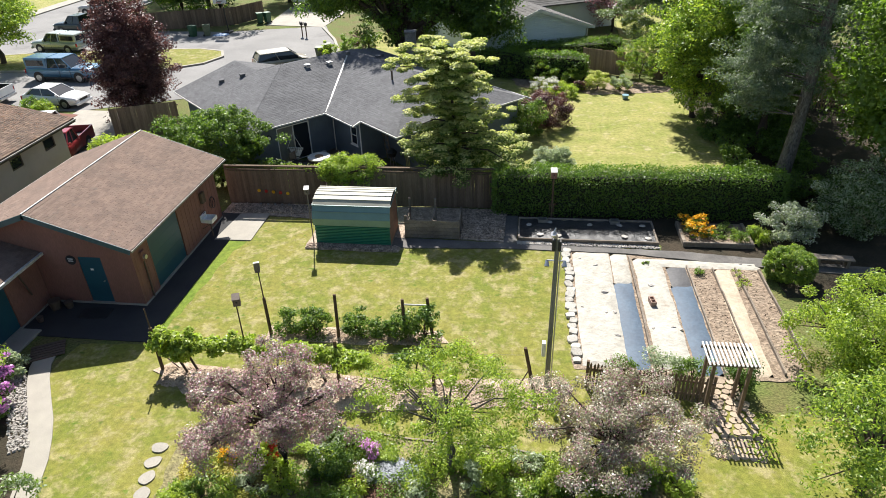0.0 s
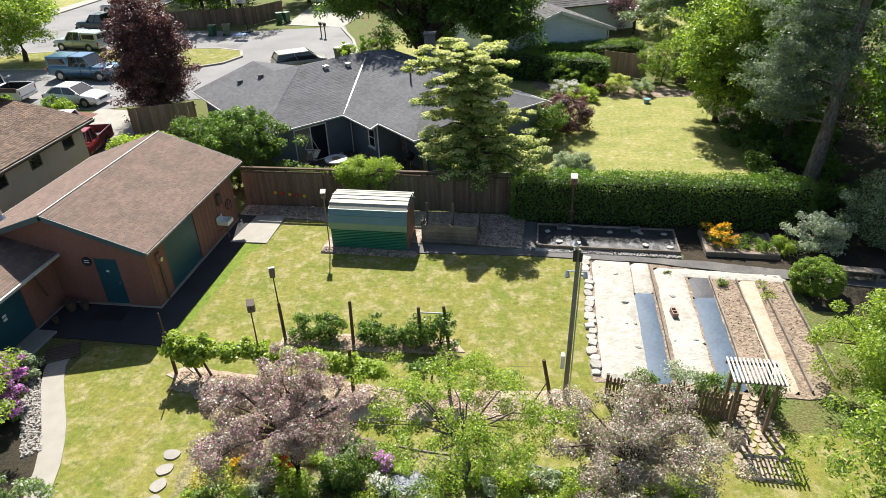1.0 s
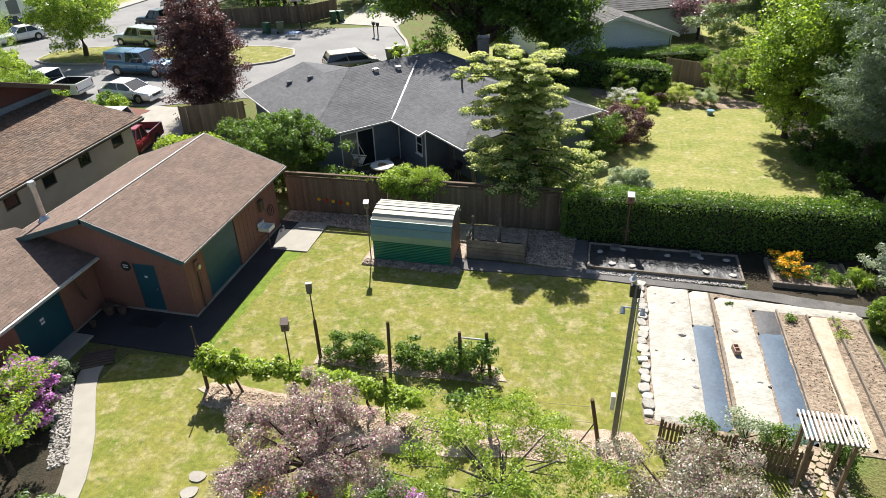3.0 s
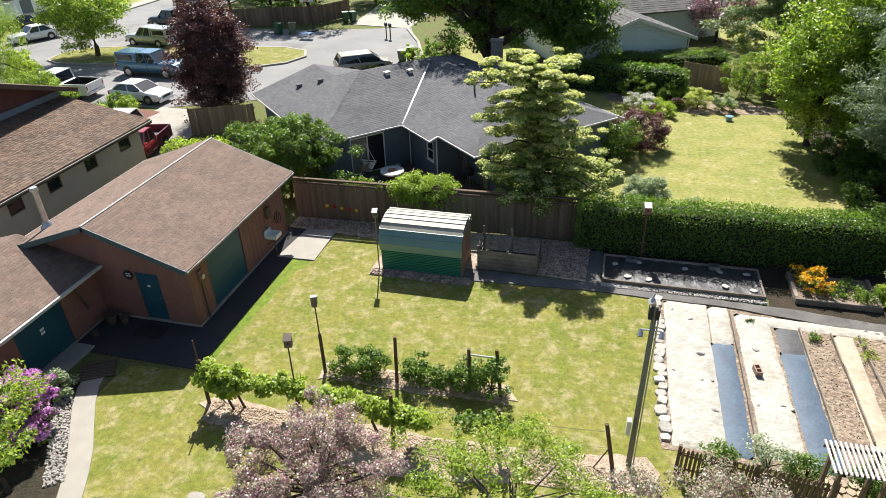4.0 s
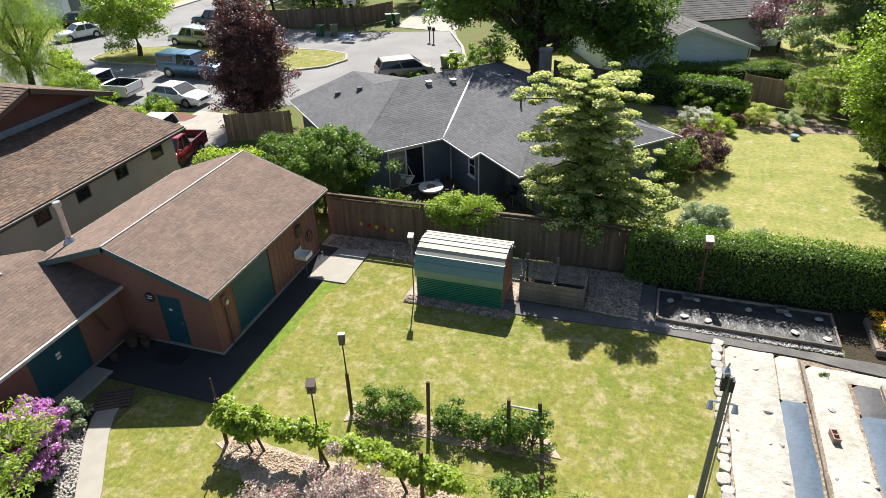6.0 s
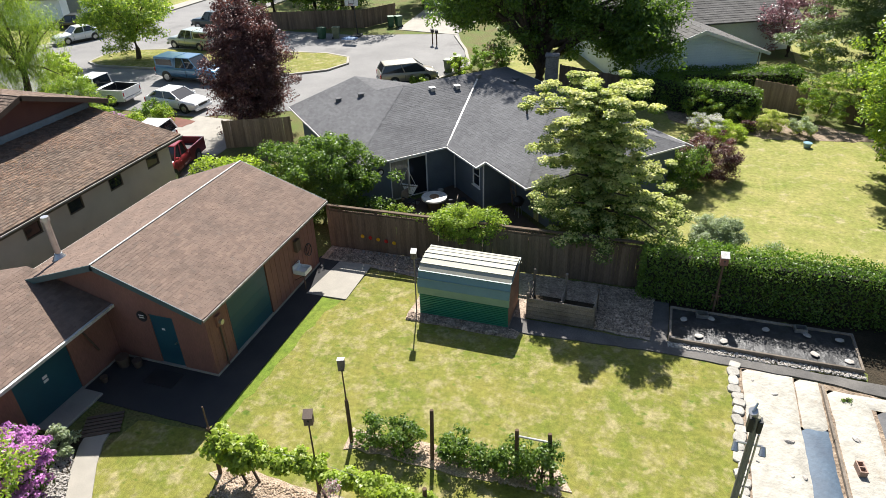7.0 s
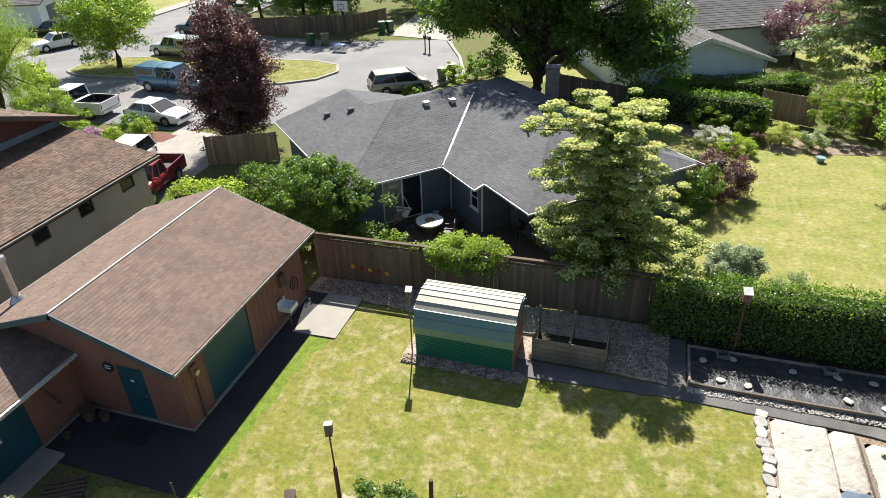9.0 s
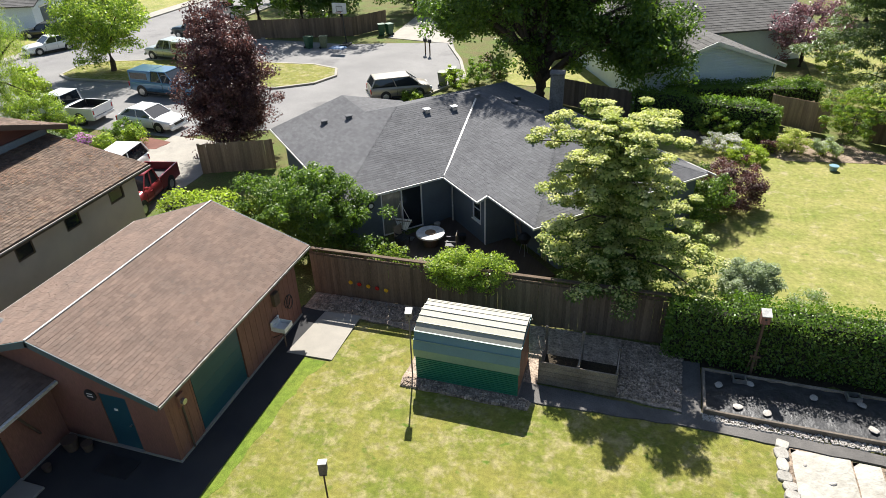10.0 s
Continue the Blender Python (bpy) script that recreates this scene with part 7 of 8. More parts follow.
        part("tail_lamp", new_box(-h - 0.006, -h + 0.08, s * (W / 2 - 0.1) - 0.07, s * (W / 2 - 0.1) + 0.07, rear - 0.42, rear - 0.12, bevel=0.015), LAMP_RED, body)
        for ax in axles:
            w = part("wheel", new_rod((ax, s * (W / 2 - 0.22), r - 0.03), (ax, s * (W / 2 + 0.012), r - 0.03), r, None, 20), BLACK, v, "black tyre")
            part("rim", new_rod((ax, s * (W / 2 + 0.011), r - 0.03), (ax, s * (W / 2 + 0.022), r - 0.03), r * 0.62, r * 0.5, 14), STEEL, w)
            part("wheel_arch", new_rod((ax, s * (W / 2 - 0.1), r + 0.02), (ax, s * (W / 2 + 0.006), r + 0.02), r * 1.1, None, 20), BLACK, body)
    part("bumper", new_box(h - 0.06, h + 0.08, -W / 2 + 0.05, W / 2 - 0.05, lo + 0.02, lo + 0.22, bevel=0.03), lower or colour, v)
    part("bumper", new_box(-h - 0.08, -h + 0.04, -W / 2 + 0.05, W / 2 - 0.05, lo + 0.06, lo + 0.26, bevel=0.03), STEEL if bed is not None or canopy is not None else colour, v)
    part("grille", new_box(h - 0.05, h + 0.012, -0.42, 0.42, lo + 0.26, hood - 0.16), BLACK, v)
    if bed is not None:
        fl = bmesh.new()
        box(fl, -h + 0.07, bed - 0.005, -W / 2 + 0.07, W / 2 - 0.07, lo + 0.3, lo + 0.36)
        for s in (-1, 1):
            box(fl, -h, bed - 0.005, s * (W / 2) - (0.07 if s > 0 else 0), s * (W / 2) + (0.07 if s < 0 else 0), lo + 0.05, rear + 0.02)
        part("cargo_bed", fl, colour, v)
        part("bed_liner", new_box(-h + 0.08, bed - 0.01, -W / 2 + 0.075, W / 2 - 0.075, lo + 0.361, lo + 0.38), BLACK, v)
        for s in (-1, 1):
            ys = sorted((s * (W / 2 - 0.071), s * (W / 2 - 0.08)))
            part("bed_liner", new_box(-h + 0.08, bed - 0.02, ys[0], ys[1], lo + 0.385, rear), BLACK, v)
        part("bed_liner", new_box(bed - 0.016, bed - 0.007, -W / 2 + 0.085, W / 2 - 0.085, lo + 0.385, rear), BLACK, v)
        part("tailgate", new_box(-h - 0.005, -h + 0.06, -W / 2 + 0.075, W / 2 - 0.075, lo + 0.28, rear + 0.02, bevel=0.01), colour, v)
    if canopy is not None:
        c0 = canopy
        cn = bmesh.new()
        box(cn, -h + 0.05, c0, -W / 2 + 0.1, W / 2 - 0.1, rear - 0.05, H - 0.03, bevel=0.06)
        cp = part("canopy", cn, colour, v)
        for s in (-1, 1):
            ys = sorted((s * (W / 2 - 0.1), s * (W / 2 - 0.092)))
            part("pane", new_box(-h + 0.25, c0 - 0.2, ys[0], ys[1], rear + 0.12, H - 0.18), GLASS, cp)
        part("pane", new_box(-h + 0.042, -h + 0.05, -W / 2 + 0.3, W / 2 - 0.3, rear + 0.1, H - 0.18), GLASS, cp)
    part("number_plate", new_box(-h - 0.09, -h - 0.081, -0.16, 0.16, lo + 0.1, lo + 0.22), WHITE, v)
    return v


BLUE = paint("blue car paint", (0.07, 0.17, 0.28), 0.4)
PWHITE = paint("white car paint", (0.78, 0.78, 0.76))
vehicle("pickup_truck", -36.6, 48.05, -2, 5.7, 1.95, 1.9, 1.15, 1.12, (1.25, 0.55, -0.75, -0.85), BLUE, "blue pickup with a matching canopy parked in the street", canopy=-0.9, r=0.4, lo=0.35, rear=1.15, axles=(1.75, -1.75), lower=STEEL)
vehicle("coupe", -33.3, 41.9, -3, 4.3, 1.78, 1.38, 0.88, 0.78, (0.95, 0.15, -1.15, -1.75), PWHITE, "white coupe parked in the street", rear=0.95, r=0.33, lo=0.2)
vehicle("pickup_truck", -40.1, 41.8, 184, 5.8, 2.0, 1.92, 1.18, 1.15, (1.3, 0.7, -0.55, -0.6), PWHITE, "white pickup with an open bed", bed=-0.9, r=0.41, lo=0.36, axles=(1.8, -1.8))
vehicle("pickup_truck", -43.0, 56.9, 172, 5.1, 1.8, 1.75, 1.05, 1.0, (1.1, 0.5, -0.6, -0.7), paint("silver green car paint", (0.42, 0.45, 0.40), 0.5), "silver green pickup with a white canopy", canopy=-0.75, r=0.37, lo=0.3)
vehicle("pickup_truck", -45.6, 64.3, 175, 5.3, 1.9, 1.8, 1.1, 1.05, (1.2, 0.6, -0.5, -0.6), paint("dark green car paint", (0.03, 0.045, 0.045), 0.3), "dark pickup parked along the street", bed=-0.8, r=0.38, lo=0.32)
vehicle("pickup_truck", -48.6, 73.4, 175, 5.5, 1.9, 1.8, 1.1, 1.05, (1.2, 0.6, -0.5, -0.6), paint("beige car paint", (0.5, 0.46, 0.42), 0.3), "beige pickup far up the street", bed=-0.8, r=0.38, lo=0.32)
vehicle("minivan", -19.75, 51.3, 33, 4.4, 1.85, 1.55, 0.92, 0.86, (1.45, 0.65, -1.8, -2.1), paint("bronze car paint", (0.40, 0.35, 0.28), 0.4), "bronze minivan with a pale roof at the kerb", rear=1.02, r=0.34, lo=0.24)
vehicle("sedan", -56.6, 57.0, -115, 4.6, 1.78, 1.42, 0.9, 0.82, (0.85, 0.2, -1.0, -1.55), PWHITE, "white sedan parked by the far kerb", rear=0.95, r=0.33, lo=0.2)
vehicle("sedan", -62.0, 61.8, 200, 4.5, 1.75, 1.42, 0.9, 0.82, (0.85, 0.2, -1.0, -1.55), paint("black car paint", (0.012, 0.012, 0.014)), "black sedan in a drive", rear=0.95, r=0.33, lo=0.2)
vehicle("pickup_truck", -26.6, 32.6, -78, 4.9, 1.8, 1.7, 1.08, 1.02, (1.1, 0.5, -0.3, -0.4), paint("red car paint", (0.30, 0.035, 0.04), 0.2), "old red pickup with an open bed beside the house", bed=-0.55, r=0.36, lo=0.32)
vehicle("van", -29.2, 33.7, -80, 4.4, 1.8, 1.75, 1.1, 1.0, (1.5, 0.9, -2.0, -2.3), PWHITE, "white van beside the house", r=0.35, lo=0.25)

board_fence("street_fence", (-25.6, 36.2), (-21.9, 37.9), 1.75, FENCE_SUNLIT, "cedar board fence in a sunlit tone beside the house", seed=6, board=0.15)
board_fence("far_fence", (-41.5, 64.2), (-30.6, 67.6), 1.8, FENCE_WOOD, "dark board fence across the street", seed=7, board=0.2)
board_fence("far_fence", (-30.6, 67.6), (-28.6, 71.5), 1.8, FENCE_WOOD, "dark board fence across the street", seed=8, board=0.2)
board_fence("yard_fence", (-8.4, 52.0), (-3.7, 50.0), 1.8, FENCE_WOOD, "dark board fence behind the house", seed=9, board=0.16)
board_fence("yard_fence", (4.3, 51.2), (7.3, 49.8), 1.8, FENCE_SUNLIT, "cedar fence in a sunlit tone at the lawn's end", seed=10, board=0.16)
# This stretch takes the darker wood: tree shade put into its colour.
board_fence("yard_fence", (9.3, 49.0), (13.5, 47.2), 1.8, FENCE_WOOD, "cedar fence darkened for the trees' shade", seed=11, board=0.16)

board_fence("side_fence", (17.2, 43.6), (22.6, 41.0), 1.6, FENCE_SUNLIT, "slatted fence in a sunlit tone beyond the spruce", seed=12, board=0.1, gap=0.07)
sh = thing("garden_house", pose(20.6, 46.0, 0, 0, 0, -26), "pale tan garden house behind the slatted fence", "house")
part("wall", new_box(-2.6, 2.6, -1.6, 1.6, 0, 2.3), SIDING_TAN, sh)
roof(sh, [[(-3.0, -2.1, 2.2), (3.0, -2.1, 2.2), (3.0, 0, 3.0), (-3.0, 0, 3.0)], [(3.0, 2.1, 2.2), (-3.0, 2.1, 2.2), (-3.0, 0, 3.0), (3.0, 0, 3.0)]], 0.1, surface("pale weathered roof", (0.42, 0.37, 0.30), (0.33, 0.29, 0.24), 1.0, 20, 0.9, vary=0.3), 0.25, 0.4, 0.02, 34, "pale weathered roof")

hoop = thing("basketball_hoop", (-29.8, 64.1, 0.03), "portable basketball hoop by the street", "basketball hoop")
part("base", new_box(-0.4, 0.4, -0.55, 0.55, 0, 0.18, bevel=0.05), BLACK, hoop)
part("pole", new_rod((0, 0.2, 0.1), (0, -0.15, 3.2), 0.05, None, 8), BLACK, hoop)
bb = part("backboard", new_box(-0.68, 0.68, -0.6, -0.56, 2.9, 3.8, bevel=0.02), surface("hazy backboard", (0.6, 0.62, 0.64), None, 2, 30, 0.3), hoop)
for a in ((-0.3, 0.3, 3.08, 3.12), (-0.3, 0.3, 3.48, 3.52), (-0.3, -0.26, 3.12, 3.48), (0.26, 0.3, 3.12, 3.48)):
    part("marking", new_box(a[0], a[1], -0.606, -0.601, a[2], a[3]), BLACK, bb)
rim = bmesh.new()
pts = [Vector((0.23 * math.cos(k * math.pi / 8), -0.85 + 0.23 * math.sin(k * math.pi / 8), 3.05)) for k in range(17)]
limb(rim, pts, [0.015] * 17, 5)
part("rim", rim, LAMP_RED, hoop)
part("arm", new_rod((0, -0.15, 3.2), (0, -0.56, 3.35), 0.04, None, 6), BLACK, hoop)


def wheelie_bin(x, y, turn, mat, label):
    b = thing("wheelie_bin", pose(x, y, 0.03, 0, 0, turn), label, "bin", "wheelie bins")
    bm = bmesh.new()
    vs = [bm.verts.new(p) for p in ((-0.22, -0.25, 0.03), (0.22, -0.25, 0.03), (0.22, 0.25, 0.03), (-0.22, 0.25, 0.03), (-0.3, -0.34, 1.0), (0.3, -0.34, 1.0), (0.3, 0.34, 1.0), (-0.3, 0.34, 1.0))]
    for q in ((3, 2, 1, 0), (4, 5, 6, 7), (0, 1, 5, 4), (1, 2, 6, 5), (2, 3, 7, 6), (3, 0, 4, 7)):
        bm.faces.new([vs[i] for i in q])
    part("bin", bm, mat, b)
    part("lid", new_box(-0.33, 0.33, -0.38, 0.36, 1.002, 1.07, bevel=0.02), mat, b)
    for s in (-1, 1):
        part("wheel", new_rod((s * 0.24, 0.3, 0.1), (s * 0.3, 0.3, 0.1), 0.1, None, 12), BLACK, b)


BIN_G = surface("green bin plastic", (0.03, 0.10, 0.05), None, 3, 30, 0.5, bump=0.05)
BIN_T = surface("olive bin plastic", (0.14, 0.17, 0.10), None, 3, 30, 0.5, bump=0.05)
for x, y, m in ((-32.7, 62.5, BIN_G), (-31.4, 62.9, BIN_T), (-28.0, 68.4, BIN_G), (-27.3, 68.7, BIN_G), (-17.4, 54.2, BIN_T), (-17.0, 55.3, BIN_T)):
    wheelie_bin(x, y, x * 31, m, "green wheelie bin at the kerb" if m is BIN_G else "olive wheelie bin at the kerb")
tarp = crumpled("blue_tarp", -30.9, -29.4, 62.6, 63.6, surface("blue tarp", (0.08, 0.2, 0.4), None, 2, 20, 0.5), "blue tarp on the asphalt by the bins", z=0.06, rise=0.08, seed=9)
tarp["category"] = "tarp"
for x, y in ((-21.6, 62.6), (-21.1, 62.3)):
    mb = thing("mailbox", pose(x, y, 0.03, 0, 0, 25), "dark mailbox on a post", "mailbox", "mailboxes")
    part("post", new_box(-0.05, 0.05, -0.05, 0.05, 0, 1.05), POST_WOOD, mb)
    part("box", new_box(-0.14, 0.14, -0.28, 0.28, 1.05, 1.35, bevel=0.05), BLACK, mb)
tr = thing("white_trailer", pose(-24.6, 77.5, 0, 0, 0, -18), "white box trailer in a drive", "trailer")
part("body", new_box(-2.6, 2.6, -1.2, 1.2, 0.6, 3.0, bevel=0.06), WHITE, tr)
part("window", new_box(-1.8, -0.9, -1.212, -1.201, 1.7, 2.3), GLASS, tr)
for x in (-0.5, 0.5):
    part("wheel", new_rod((x, -1.15, 0.38), (x, -1.22, 0.38), 0.36, None, 16), BLACK, tr)

# house at the far left of the street
fh = thing("street_house", pose(-72, 66, 0, 0, 0, 20), "pale grey street house with an open garage", "house")
part("wall", new_box(-6, 6, -5, 5, 0, 2.8), SIDING_PALE, fh)
roof(fh, [[(-6.6, -5.6, 2.7), (6.6, -5.6, 2.7), (6.6, 0, 4.6), (-6.6, 0, 4.6)], [(6.6, 5.6, 2.7), (-6.6, 5.6, 2.7), (-6.6, 0, 4.6), (6.6, 0, 4.6)]], 0.1, ROOF_FAR, 0.3, 0.5, 0.02, 33)
part("garage_door", new_box(6.001, 6.03, -3.4, -0.8, 0.05, 2.2), SIDING_SLATE, fh)
part("trim", new_box(6.002, 6.05, -3.6, -0.6, 2.21, 2.4), WHITE, fh)
window(fh, pose(6.04, 2.2, 1.5, 0, 0, 90), 1.2, 1.1)

# shrubs and trees round the street and the back lawns
plant("willow_tree", -44.6, 40.2, dict(size=(2.9, 2.9, 5.0), mid=5.2, n=330, per=150, clump=(0.35, 0.65), leaves=[(LEAF_LIME, 0.5, 0.22, 0.12), (LEAF_GREEN, 0.5, 0.22, 0.12)], trunk=0.25, fork=2.0, limbs=26, seed=301, flat=2.2, droop=3.0, second="green_foliage"), "weeping willow hanging over the street")
shrub("street_shrub", -39.6, 39.2, 2.0, 1.2, 2.7, [(LEAF_GREEN, 0.5), (LEAF_LIME, 0.5)], "large sunlit green shrub beside the pickup", 302, 110, 120, 0.11, 0.5, "shrub", (0.25, 0.42))
shrub("street_shrub", -46.0, 44.5, 1.5, 1.4, 2.6, [(LEAF_LIME, 1.0)], "broad leaved lime green shrub by the street", 303, 50, 70, 0.2, 0.6, "shrub", (0.3, 0.5))
for k, (x, y, rx, h, m) in enumerate(((-36.9, 38.8, 1.0, 0.9, LEAF_LIME), (-35.8, 38.2, 0.9, 0.8, LEAF_GREEN), (-34.8, 37.8, 0.8, 0.9, PETAL_PINK), (-33.6, 37.9, 0.8, 0.9, LEAF_LIME), (-32.3, 38.9, 0.75, 1.1, LEAF_LIME), (-33.6, 39.7, 1.15, 1.3, LEAF_GREEN), (-37.6, 37.6, 0.9, 0.8, LEAF_GREY))):
    shrub("verge_shrub", x, y, rx, rx * 0.8, h, [(m, 0.7), (LEAF_GREEN, 0.3)], "pink flowering verge shrub" if m is PETAL_PINK else "rounded green verge shrub", 310 + k, 40, 60, 0.12, 0.55, "shrub", (0.2, 0.35), "verge shrubs")
patch("bark_bed", [(-33.5, 38.4), (-30.6, 38.6), (-30.4, 39.8), (-33, 40.3)], 0.05, surface("red bark", (0.17, 0.07, 0.05), None, 2, 20, 0.95), "red bark bed under the shrubs", "mulch", 0.05)
hedge("side_hedge", (-21.9, 29.2), (-17.2, 29.6), 1.3, 2.5, LEAF_LIME, "bright lime green hedge behind the garage", 320, 0.13, 200, 0.2)
shrub("fence_climber", -8.3, 27.75, 1.6, 0.7, 1.1, [(LEAF_LIME, 0.7), (LEAF_GREEN, 0.3)], "bright green climber spilling over the fence", 321, 130, 110, 0.085, 0.55, "climber", (0.2, 0.34), floor=-9, mid=1.9, size=(1.7, 0.8, 0.75), trunk=0.03, fork=1.0)
shrub("deck_shrub", -11.9, 29.4, 1.2, 0.8, 1.2, [(LEAF_GREEN, 0.6), (LEAF_LIME, 0.4)], "yellow green shrub beside the deck", 322, 44, 60, 0.11, 0.5)
shrub("silver_bush", 1.4, 30.7, 0.98, 0.9, 2.0, [(LEAF_GREY, 1.0)], "round silver grey bush behind the hedge", 323, 150, 190, 0.1, 0.35, "shrub", (0.18, 0.3))
shrub("small_bush", 3.5, 30.2, 0.8, 0.6, 1.3, [(LEAF_GREY, 0.5), (LEAF_GREEN, 0.5)], "low grey green bush behind the hedge", 324, 50, 70, 0.09, 0.3)
shrub("maroon_bush", 1.3, 39.2, 1.5, 1.4, 2.1, [(LEAF_RED, 1.0)], "dark maroon weeping bush by the house corner", 325, 120, 120, 0.11, 0.4, "shrub", (0.25, 0.4))
shrub("corner_shrub", 0.2, 37.2, 1.1, 1.1, 2.6, [(LEAF_GREEN, 0.6), (LEAF_DARK, 0.4)], "green shrub by the house corner", 326, 70, 90, 0.12, 0.5, "shrub", (0.25, 0.4))
for k, (x, y, rx, h, m, lb) in enumerate(((1.5, 45.6, 1.1, 1.0, PETAL_WHITE, "white flowering perennials"), (2.7, 44.9, 1.2, 0.8, LEAF_LIME, "lime green perennials"), (1.2, 48.0, 1.3, 1.6, LEAF_GREEN, "tall green perennials"), (3.4, 47.4, 0.9, 1.2, LEAF_GREEN, "green perennials"), (5.1, 46.5, 0.9, 1.3, LEAF_CREAM, "pale cream flowering shrub"), (6.6, 46.3, 0.9, 1.0, LEAF_GREY, "grey green perennials"), (8.4, 49.3, 1.8, 3.2, LEAF_GREEN, "large round green shrub"), (3.9, 46.4, 0.5, 0.6, LEAF_RED, "dark red low plant"), (-1.0, 49.6, 0.9, 1.5, LEAF_DARK, "dark green shrub"))):
    shrub("back_border_plant", x, y, rx, rx * 0.8, h, [(LEAF_LIME, 0.4), (m, 0.75)], lb + " at the lawn's far border", 330 + k, int(50 * rx * (1.6 if rx > 1.5 else 1)), 90, 0.1, 0.4, "plant", (0.16, 0.3), tops=0.3)
patch("back_bed", [(-0.6, 47.2), (1.2, 46.0), (3.4, 46.3), (4.6, 45.3), (6.4, 45.5), (9.4, 45.9), (11, 46.5), (7, 49), (-1, 49)], 0.035, SOIL, "brown soil of the back border", "soil", 0.1, seed=25)
pot = thing("blue_pot", (6.8, 44.5, 0.03), "blue glazed pot on the lawn's edge", "pot")
part("pot", new_rod((0, 0, 0), (0, 0, 0.26), 0.17, 0.24, 16), surface("blue glaze", (0.25, 0.4, 0.5), None, 3, 30, 0.2), pot)
plant("blossom_tree", 7.9, 64.5, dict(size=(2.6, 2.6, 2.2), mid=3.0, n=90, per=80, clump=(0.4, 0.7), leaves=[(leafy("dusty pink leaves", (0.17, 0.09, 0.105), (0.32, 0.20, 0.215), None, 0.3, 0.4, tint=(1.15, 0.9, 0.95)), 1.0, 0.2, 0.5)], trunk=0.15, fork=1.0, limbs=10, seed=340), "dusty pink leaved tree beside the pale house")
shrub("round_shrub", 9.9, 63.2, 1.4, 1.4, 2.0, [(LEAF_LIME, 0.6), (LEAF_GREEN, 0.4)], "clipped round shrub by the pale house", 341, 60, 80, 0.13, 0.5)
for k, (x, y, rx, h, m) in enumerate(((-16.6, 54.2, 1.3, 1.4, LEAF_LIME), (-15.0, 55.4, 1.1, 1.9, LEAF_GREEN), (-13.6, 56.4, 0.6, 2.2, LEAF_DARK), (-14.5, 57.8, 1.4, 1.5, LEAF_RED), (-18.6, 50.6, 0.8, 0.7, LEAF_LIME))):
    shrub("front_yard_shrub", x, y, rx, rx, h, [(m, 0.7), (LEAF_GREEN, 0.3)], "maroon front yard shrub" if m is LEAF_RED else "green front yard shrub by the street", 350 + k, 40, 60, 0.13, 0.5)
for k, (x, y, s, m) in enumerate(((-42, 69.5, 1.25, LEAF_GREEN), (-37, 69.6, 1.35, LEAF_GREEN), (-33, 70.2, 1.2, LEAF_DARK), (-38, 78, 1.3, LEAF_DARK), (-28.6, 80, 1.0, LEAF_DARK), (-45, 84, 1.2, LEAF_GREEN), (-16, 80, 1.2, LEAF_DARK), (-8, 84, 1.2, LEAF_DARK), (4, 92, 1.4, LEAF_DARK), (16, 82, 1.4, LEAF_DARK), (26, 74, 1.4, LEAF_DARK), (-66, 98, 1.2, LEAF_GREEN), (34, 62, 1.4, LEAF_DARK), (-30, 92, 1.3, LEAF_DARK))):
    plant("far_tree", x, y, dict(size=(3.4 * s, 3.2 * s, 3.4 * s), mid=4.2 * s, n=110, per=80, clump=(0.6, 1.1), leaves=[(m, 0.6, 0.3, 0.55), (LEAF_DARK, 0.4, 0.3, 0.55)], trunk=0.22, fork=1.6, limbs=10, seed=360 + k, second="dark_foliage"), "leafy green tree beyond the street" if m is LEAF_GREEN else "dark green tree beyond the houses", "tree", "far trees")
tent = thing("canopy_tent", pose(-9.6, 63.5, 0, 0, 0, 15), "white and green pop up canopy on a far lawn", "tent")
bm = bmesh.new()
vs = [bm.verts.new(p) for p in ((-1.6, -1.6, 2.1), (1.6, -1.6, 2.1), (1.6, 1.6, 2.1), (-1.6, 1.6, 2.1), (0, 0, 3.0))]
for a, b in ((0, 1), (1, 2), (2, 3), (3, 0)):
    bm.faces.new((vs[a], vs[b], vs[4]))
part("canopy", bm, WHITE, tent)
for x in (-1.55, 1.55):
    for y in (-1.55, 1.55):
        part("leg", new_rod((x, y, 0), (x, y, 2.1), 0.03, None, 6), BIN_G, tent)

# ---- on the deck ----
tb = thing("fire_table", (-11.05, 32.0, 0.1), "round white stone fire table on the deck", "table")
part("top", new_rod((0, 0, 0.52), (0, 0, 0.6), 0.62, 0.62, 28), surface("white stone", (0.7, 0.68, 0.64), None, 3, 30, 0.6), tb)
part("base", new_rod((0, 0, 0), (0, 0, 0.52), 0.32, 0.4, 20), FASCIA_DARK, tb)
part("burner", new_rod((0, 0, 0.601), (0, 0, 0.63), 0.24, 0.22, 20), surface("brown burner", (0.25, 0.15, 0.08), None, 4, 30, 0.6), tb)


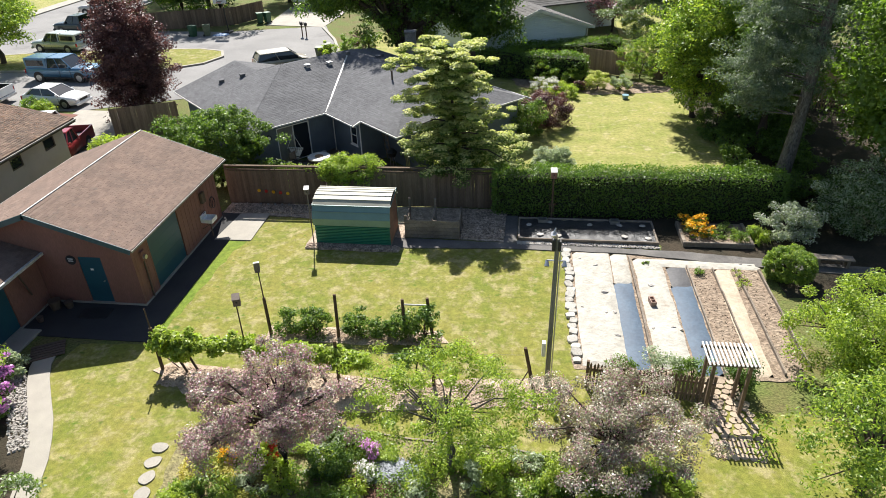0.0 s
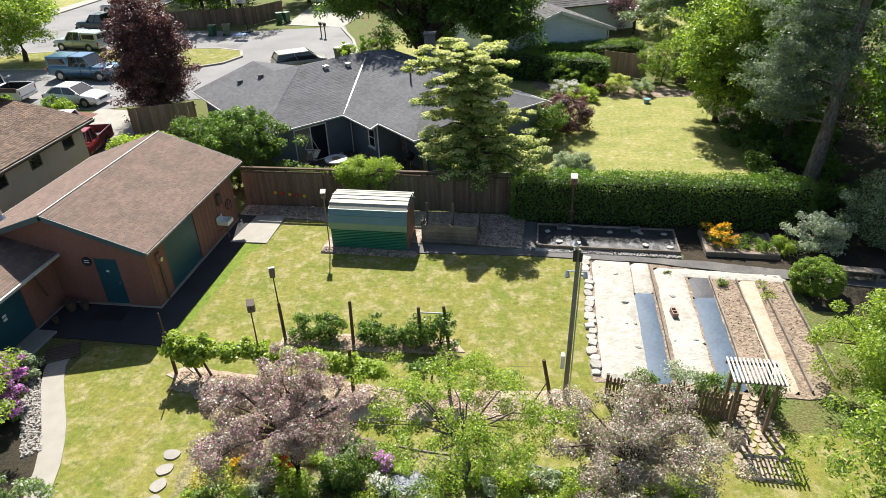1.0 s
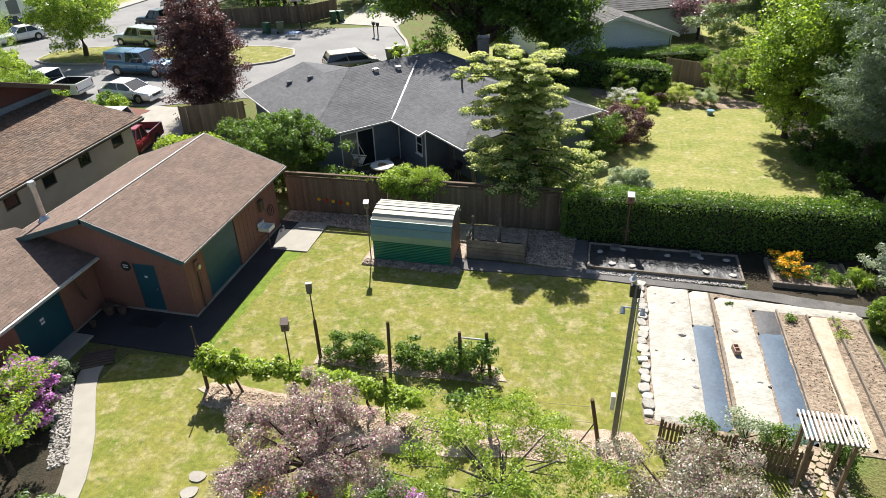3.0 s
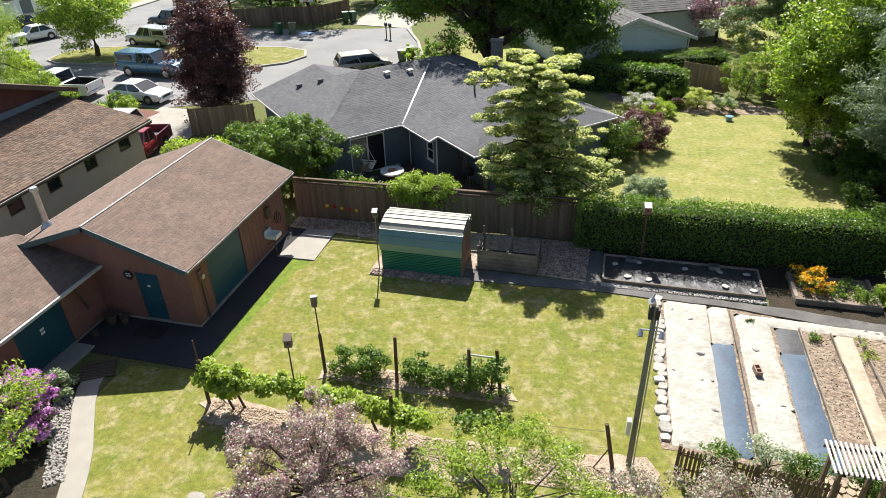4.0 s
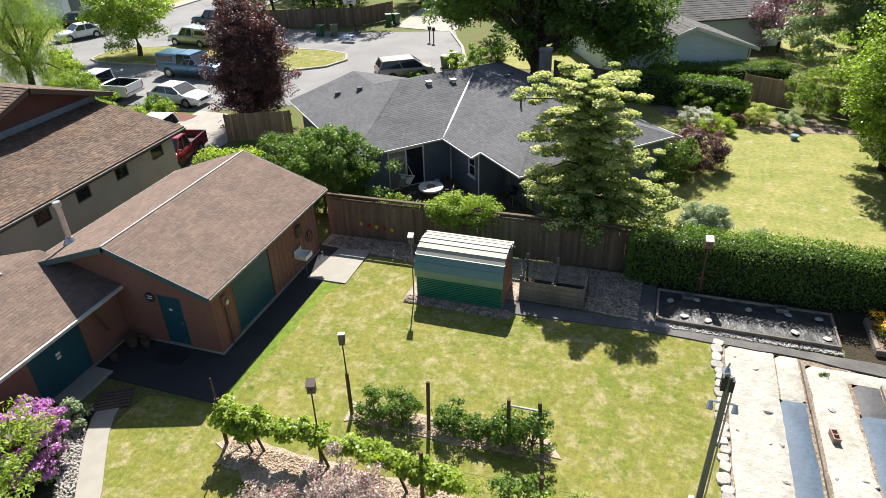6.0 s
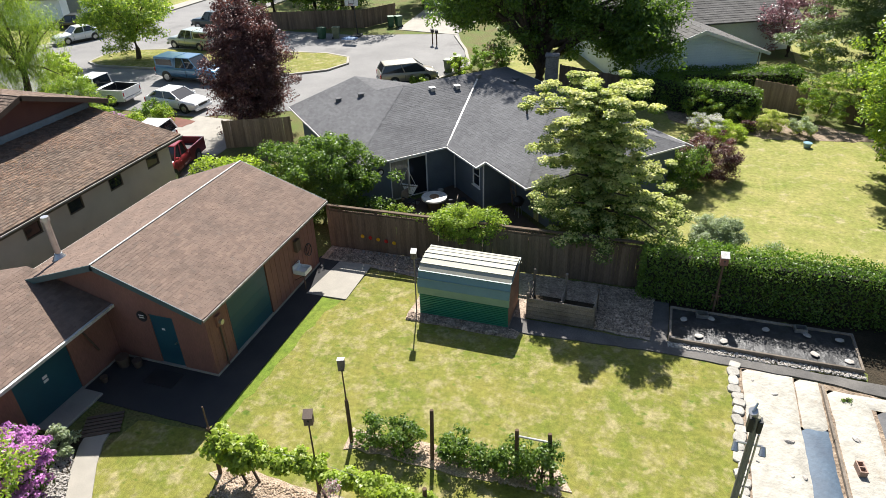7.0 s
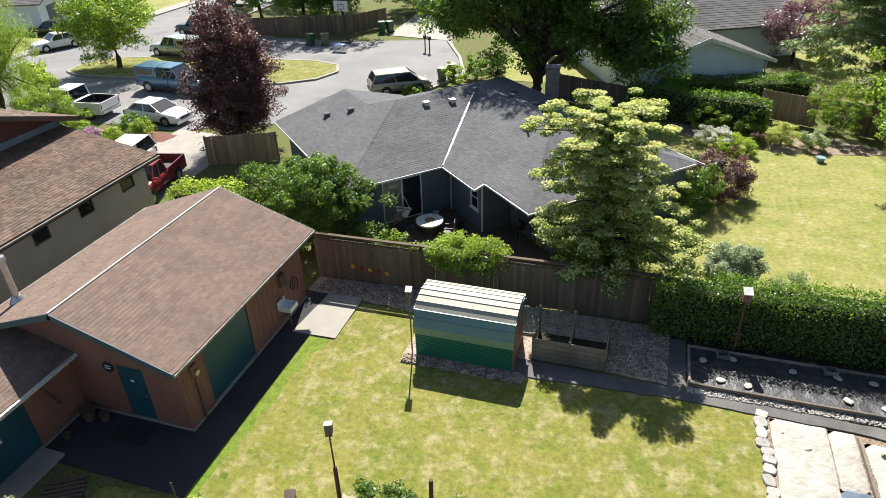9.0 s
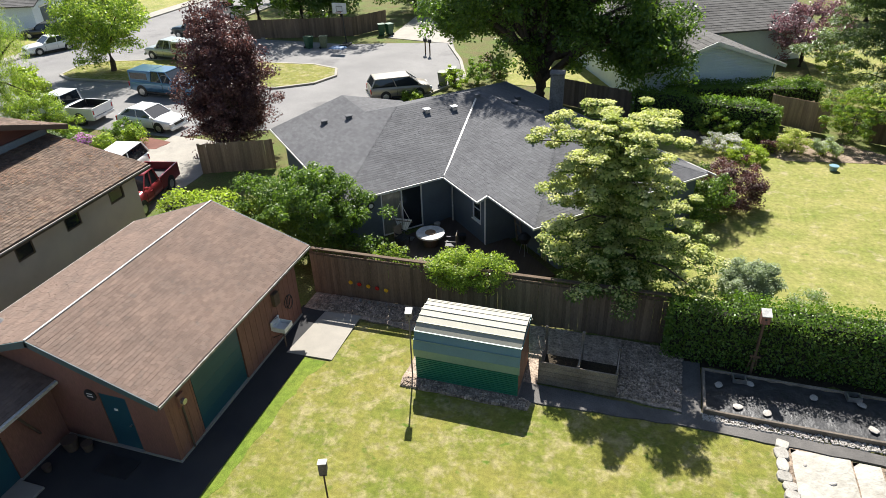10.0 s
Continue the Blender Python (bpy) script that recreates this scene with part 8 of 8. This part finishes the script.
def deck_chair(x, y, turn):
    c = thing("patio_chair", pose(x, y, 0.1, 0, 0, turn), "dark metal patio chair by the fire table", "chair", "patio chairs")
    part("seat", new_box(-0.25, 0.25, -0.24, 0.24, 0.4, 0.44, bevel=0.01), BLACK, c)
    part("backrest", new_box(-0.25, 0.25, 0.22, 0.26, 0.45, 0.95, bevel=0.01), TIMBER, c)
    for a in (-0.22, 0.22):
        for b in (-0.21, 0.21):
            part("leg", new_rod((a, b, 0), (a, b, 0.4), 0.015, None, 6), BLACK, c)
        part("armrest", new_box(a - 0.02, a + 0.02, -0.22, 0.22, 0.62, 0.65), BLACK, c)


deck_chair(-12.2, 31.6, 70)
deck_chair(-10.0, 31.6, -80)
hm = thing("hanging_chair", (-12.35, 31.9, 0.1), "striped hanging hammock chair on a frame", "hammock chair")
bm = bmesh.new()
for k in range(9):
    a0, a1 = k * math.pi / 9, (k + 1) * math.pi / 9 - 0.04
    v = [bm.verts.new((0.42 * math.cos(a) * s, 0.1 + 0.2 * s, z)) for a, s, z in ((a0, 1, 1.0), (a1, 1, 1.0), (a1, 0.35, 0.45), (a0, 0.35, 0.45))]
    bm.faces.new(v)
part("seat", bm, WHITE, hm)
for x in (-0.42, 0.42):
    part("rope", new_rod((x, 0.1, 1.0), (0, 0.1, 1.9), 0.012, None, 5), WHITE, hm)
part("spreader", new_rod((-0.5, 0.1, 1.0), (0.5, 0.1, 1.0), 0.02, None, 6), TIMBER, hm)
part("stand", new_rod((0, 0.35, 0), (0, 0.1, 1.95), 0.03, None, 8), STEEL, hm)
part("foot", new_box(-0.4, 0.4, 0.2, 0.5, 0, 0.03), STEEL, hm)
for k, (x, y, s, m) in enumerate(((-9.8, 32.6, 0.35, BLACK), (-11.2, 33.4, 0.3, STONE), (-8.3, 30.6, 0.4, BIN_G), (-8.0, 30.0, 0.3, WHITE), (-7.4, 29.9, 0.3, FASCIA_DARK))):
    pt = thing("deck_pot", (x, y, 0.1), "small pot standing on the deck", "pot", "deck pots")
    part("pot", new_rod((0, 0, 0), (0, 0, s), s * 0.35, s * 0.5, 12), m, pt)

HM = pose(0, 0, 0, 0, 0, 46)
ld = thing("step_ladder", HM @ pose(18.72, 28.3, 0.1, 0, -8, 0), "pale wooden ladder leaning on the house wall", "ladder")
for y in (-0.2, 0.2):
    part("rail", new_box(-0.03, 0.03, y - 0.025, y + 0.025, 0, 2.1), TIMBER, ld)
for k in range(6):
    part("rung", new_box(-0.02, 0.02, -0.175, 0.175, 0.3 + k * 0.3, 0.34 + k * 0.3), TIMBER, ld)
for k in range(3):
    pd = thing("yellow_pole", HM @ pose(18.78, 26.5 + k * 0.14, 0.1, 0, -4, 0), "pale yellow pole leaning on the house wall", "pole", "leaning poles")
    part("pole", new_rod((0, 0, 0), (0, 0, 1.7), 0.03, None, 8), surface("pale yellow paint", (0.62, 0.56, 0.25), None, 3, 30, 0.5) if k == 0 else bpy.data.materials["pale yellow paint"], pd)
grill = thing("kettle_grill", HM @ pose(18.3, 27.4, 0.1), "dark kettle grill on the deck", "grill")
part("bowl", new_rod((0, 0, 0.6), (0, 0, 0.85), 0.18, 0.28, 16), BLACK, grill)
part("lid", new_rod((0, 0, 0.852), (0, 0, 1.02), 0.28, 0.1, 16), BLACK, grill)
for a in (0, 2.1, 4.2):
    part("leg", new_rod((0.2 * math.cos(a), 0.2 * math.sin(a), 0), (0.1 * math.cos(a), 0.1 * math.sin(a), 0.6), 0.012, None, 6), STEEL, grill)
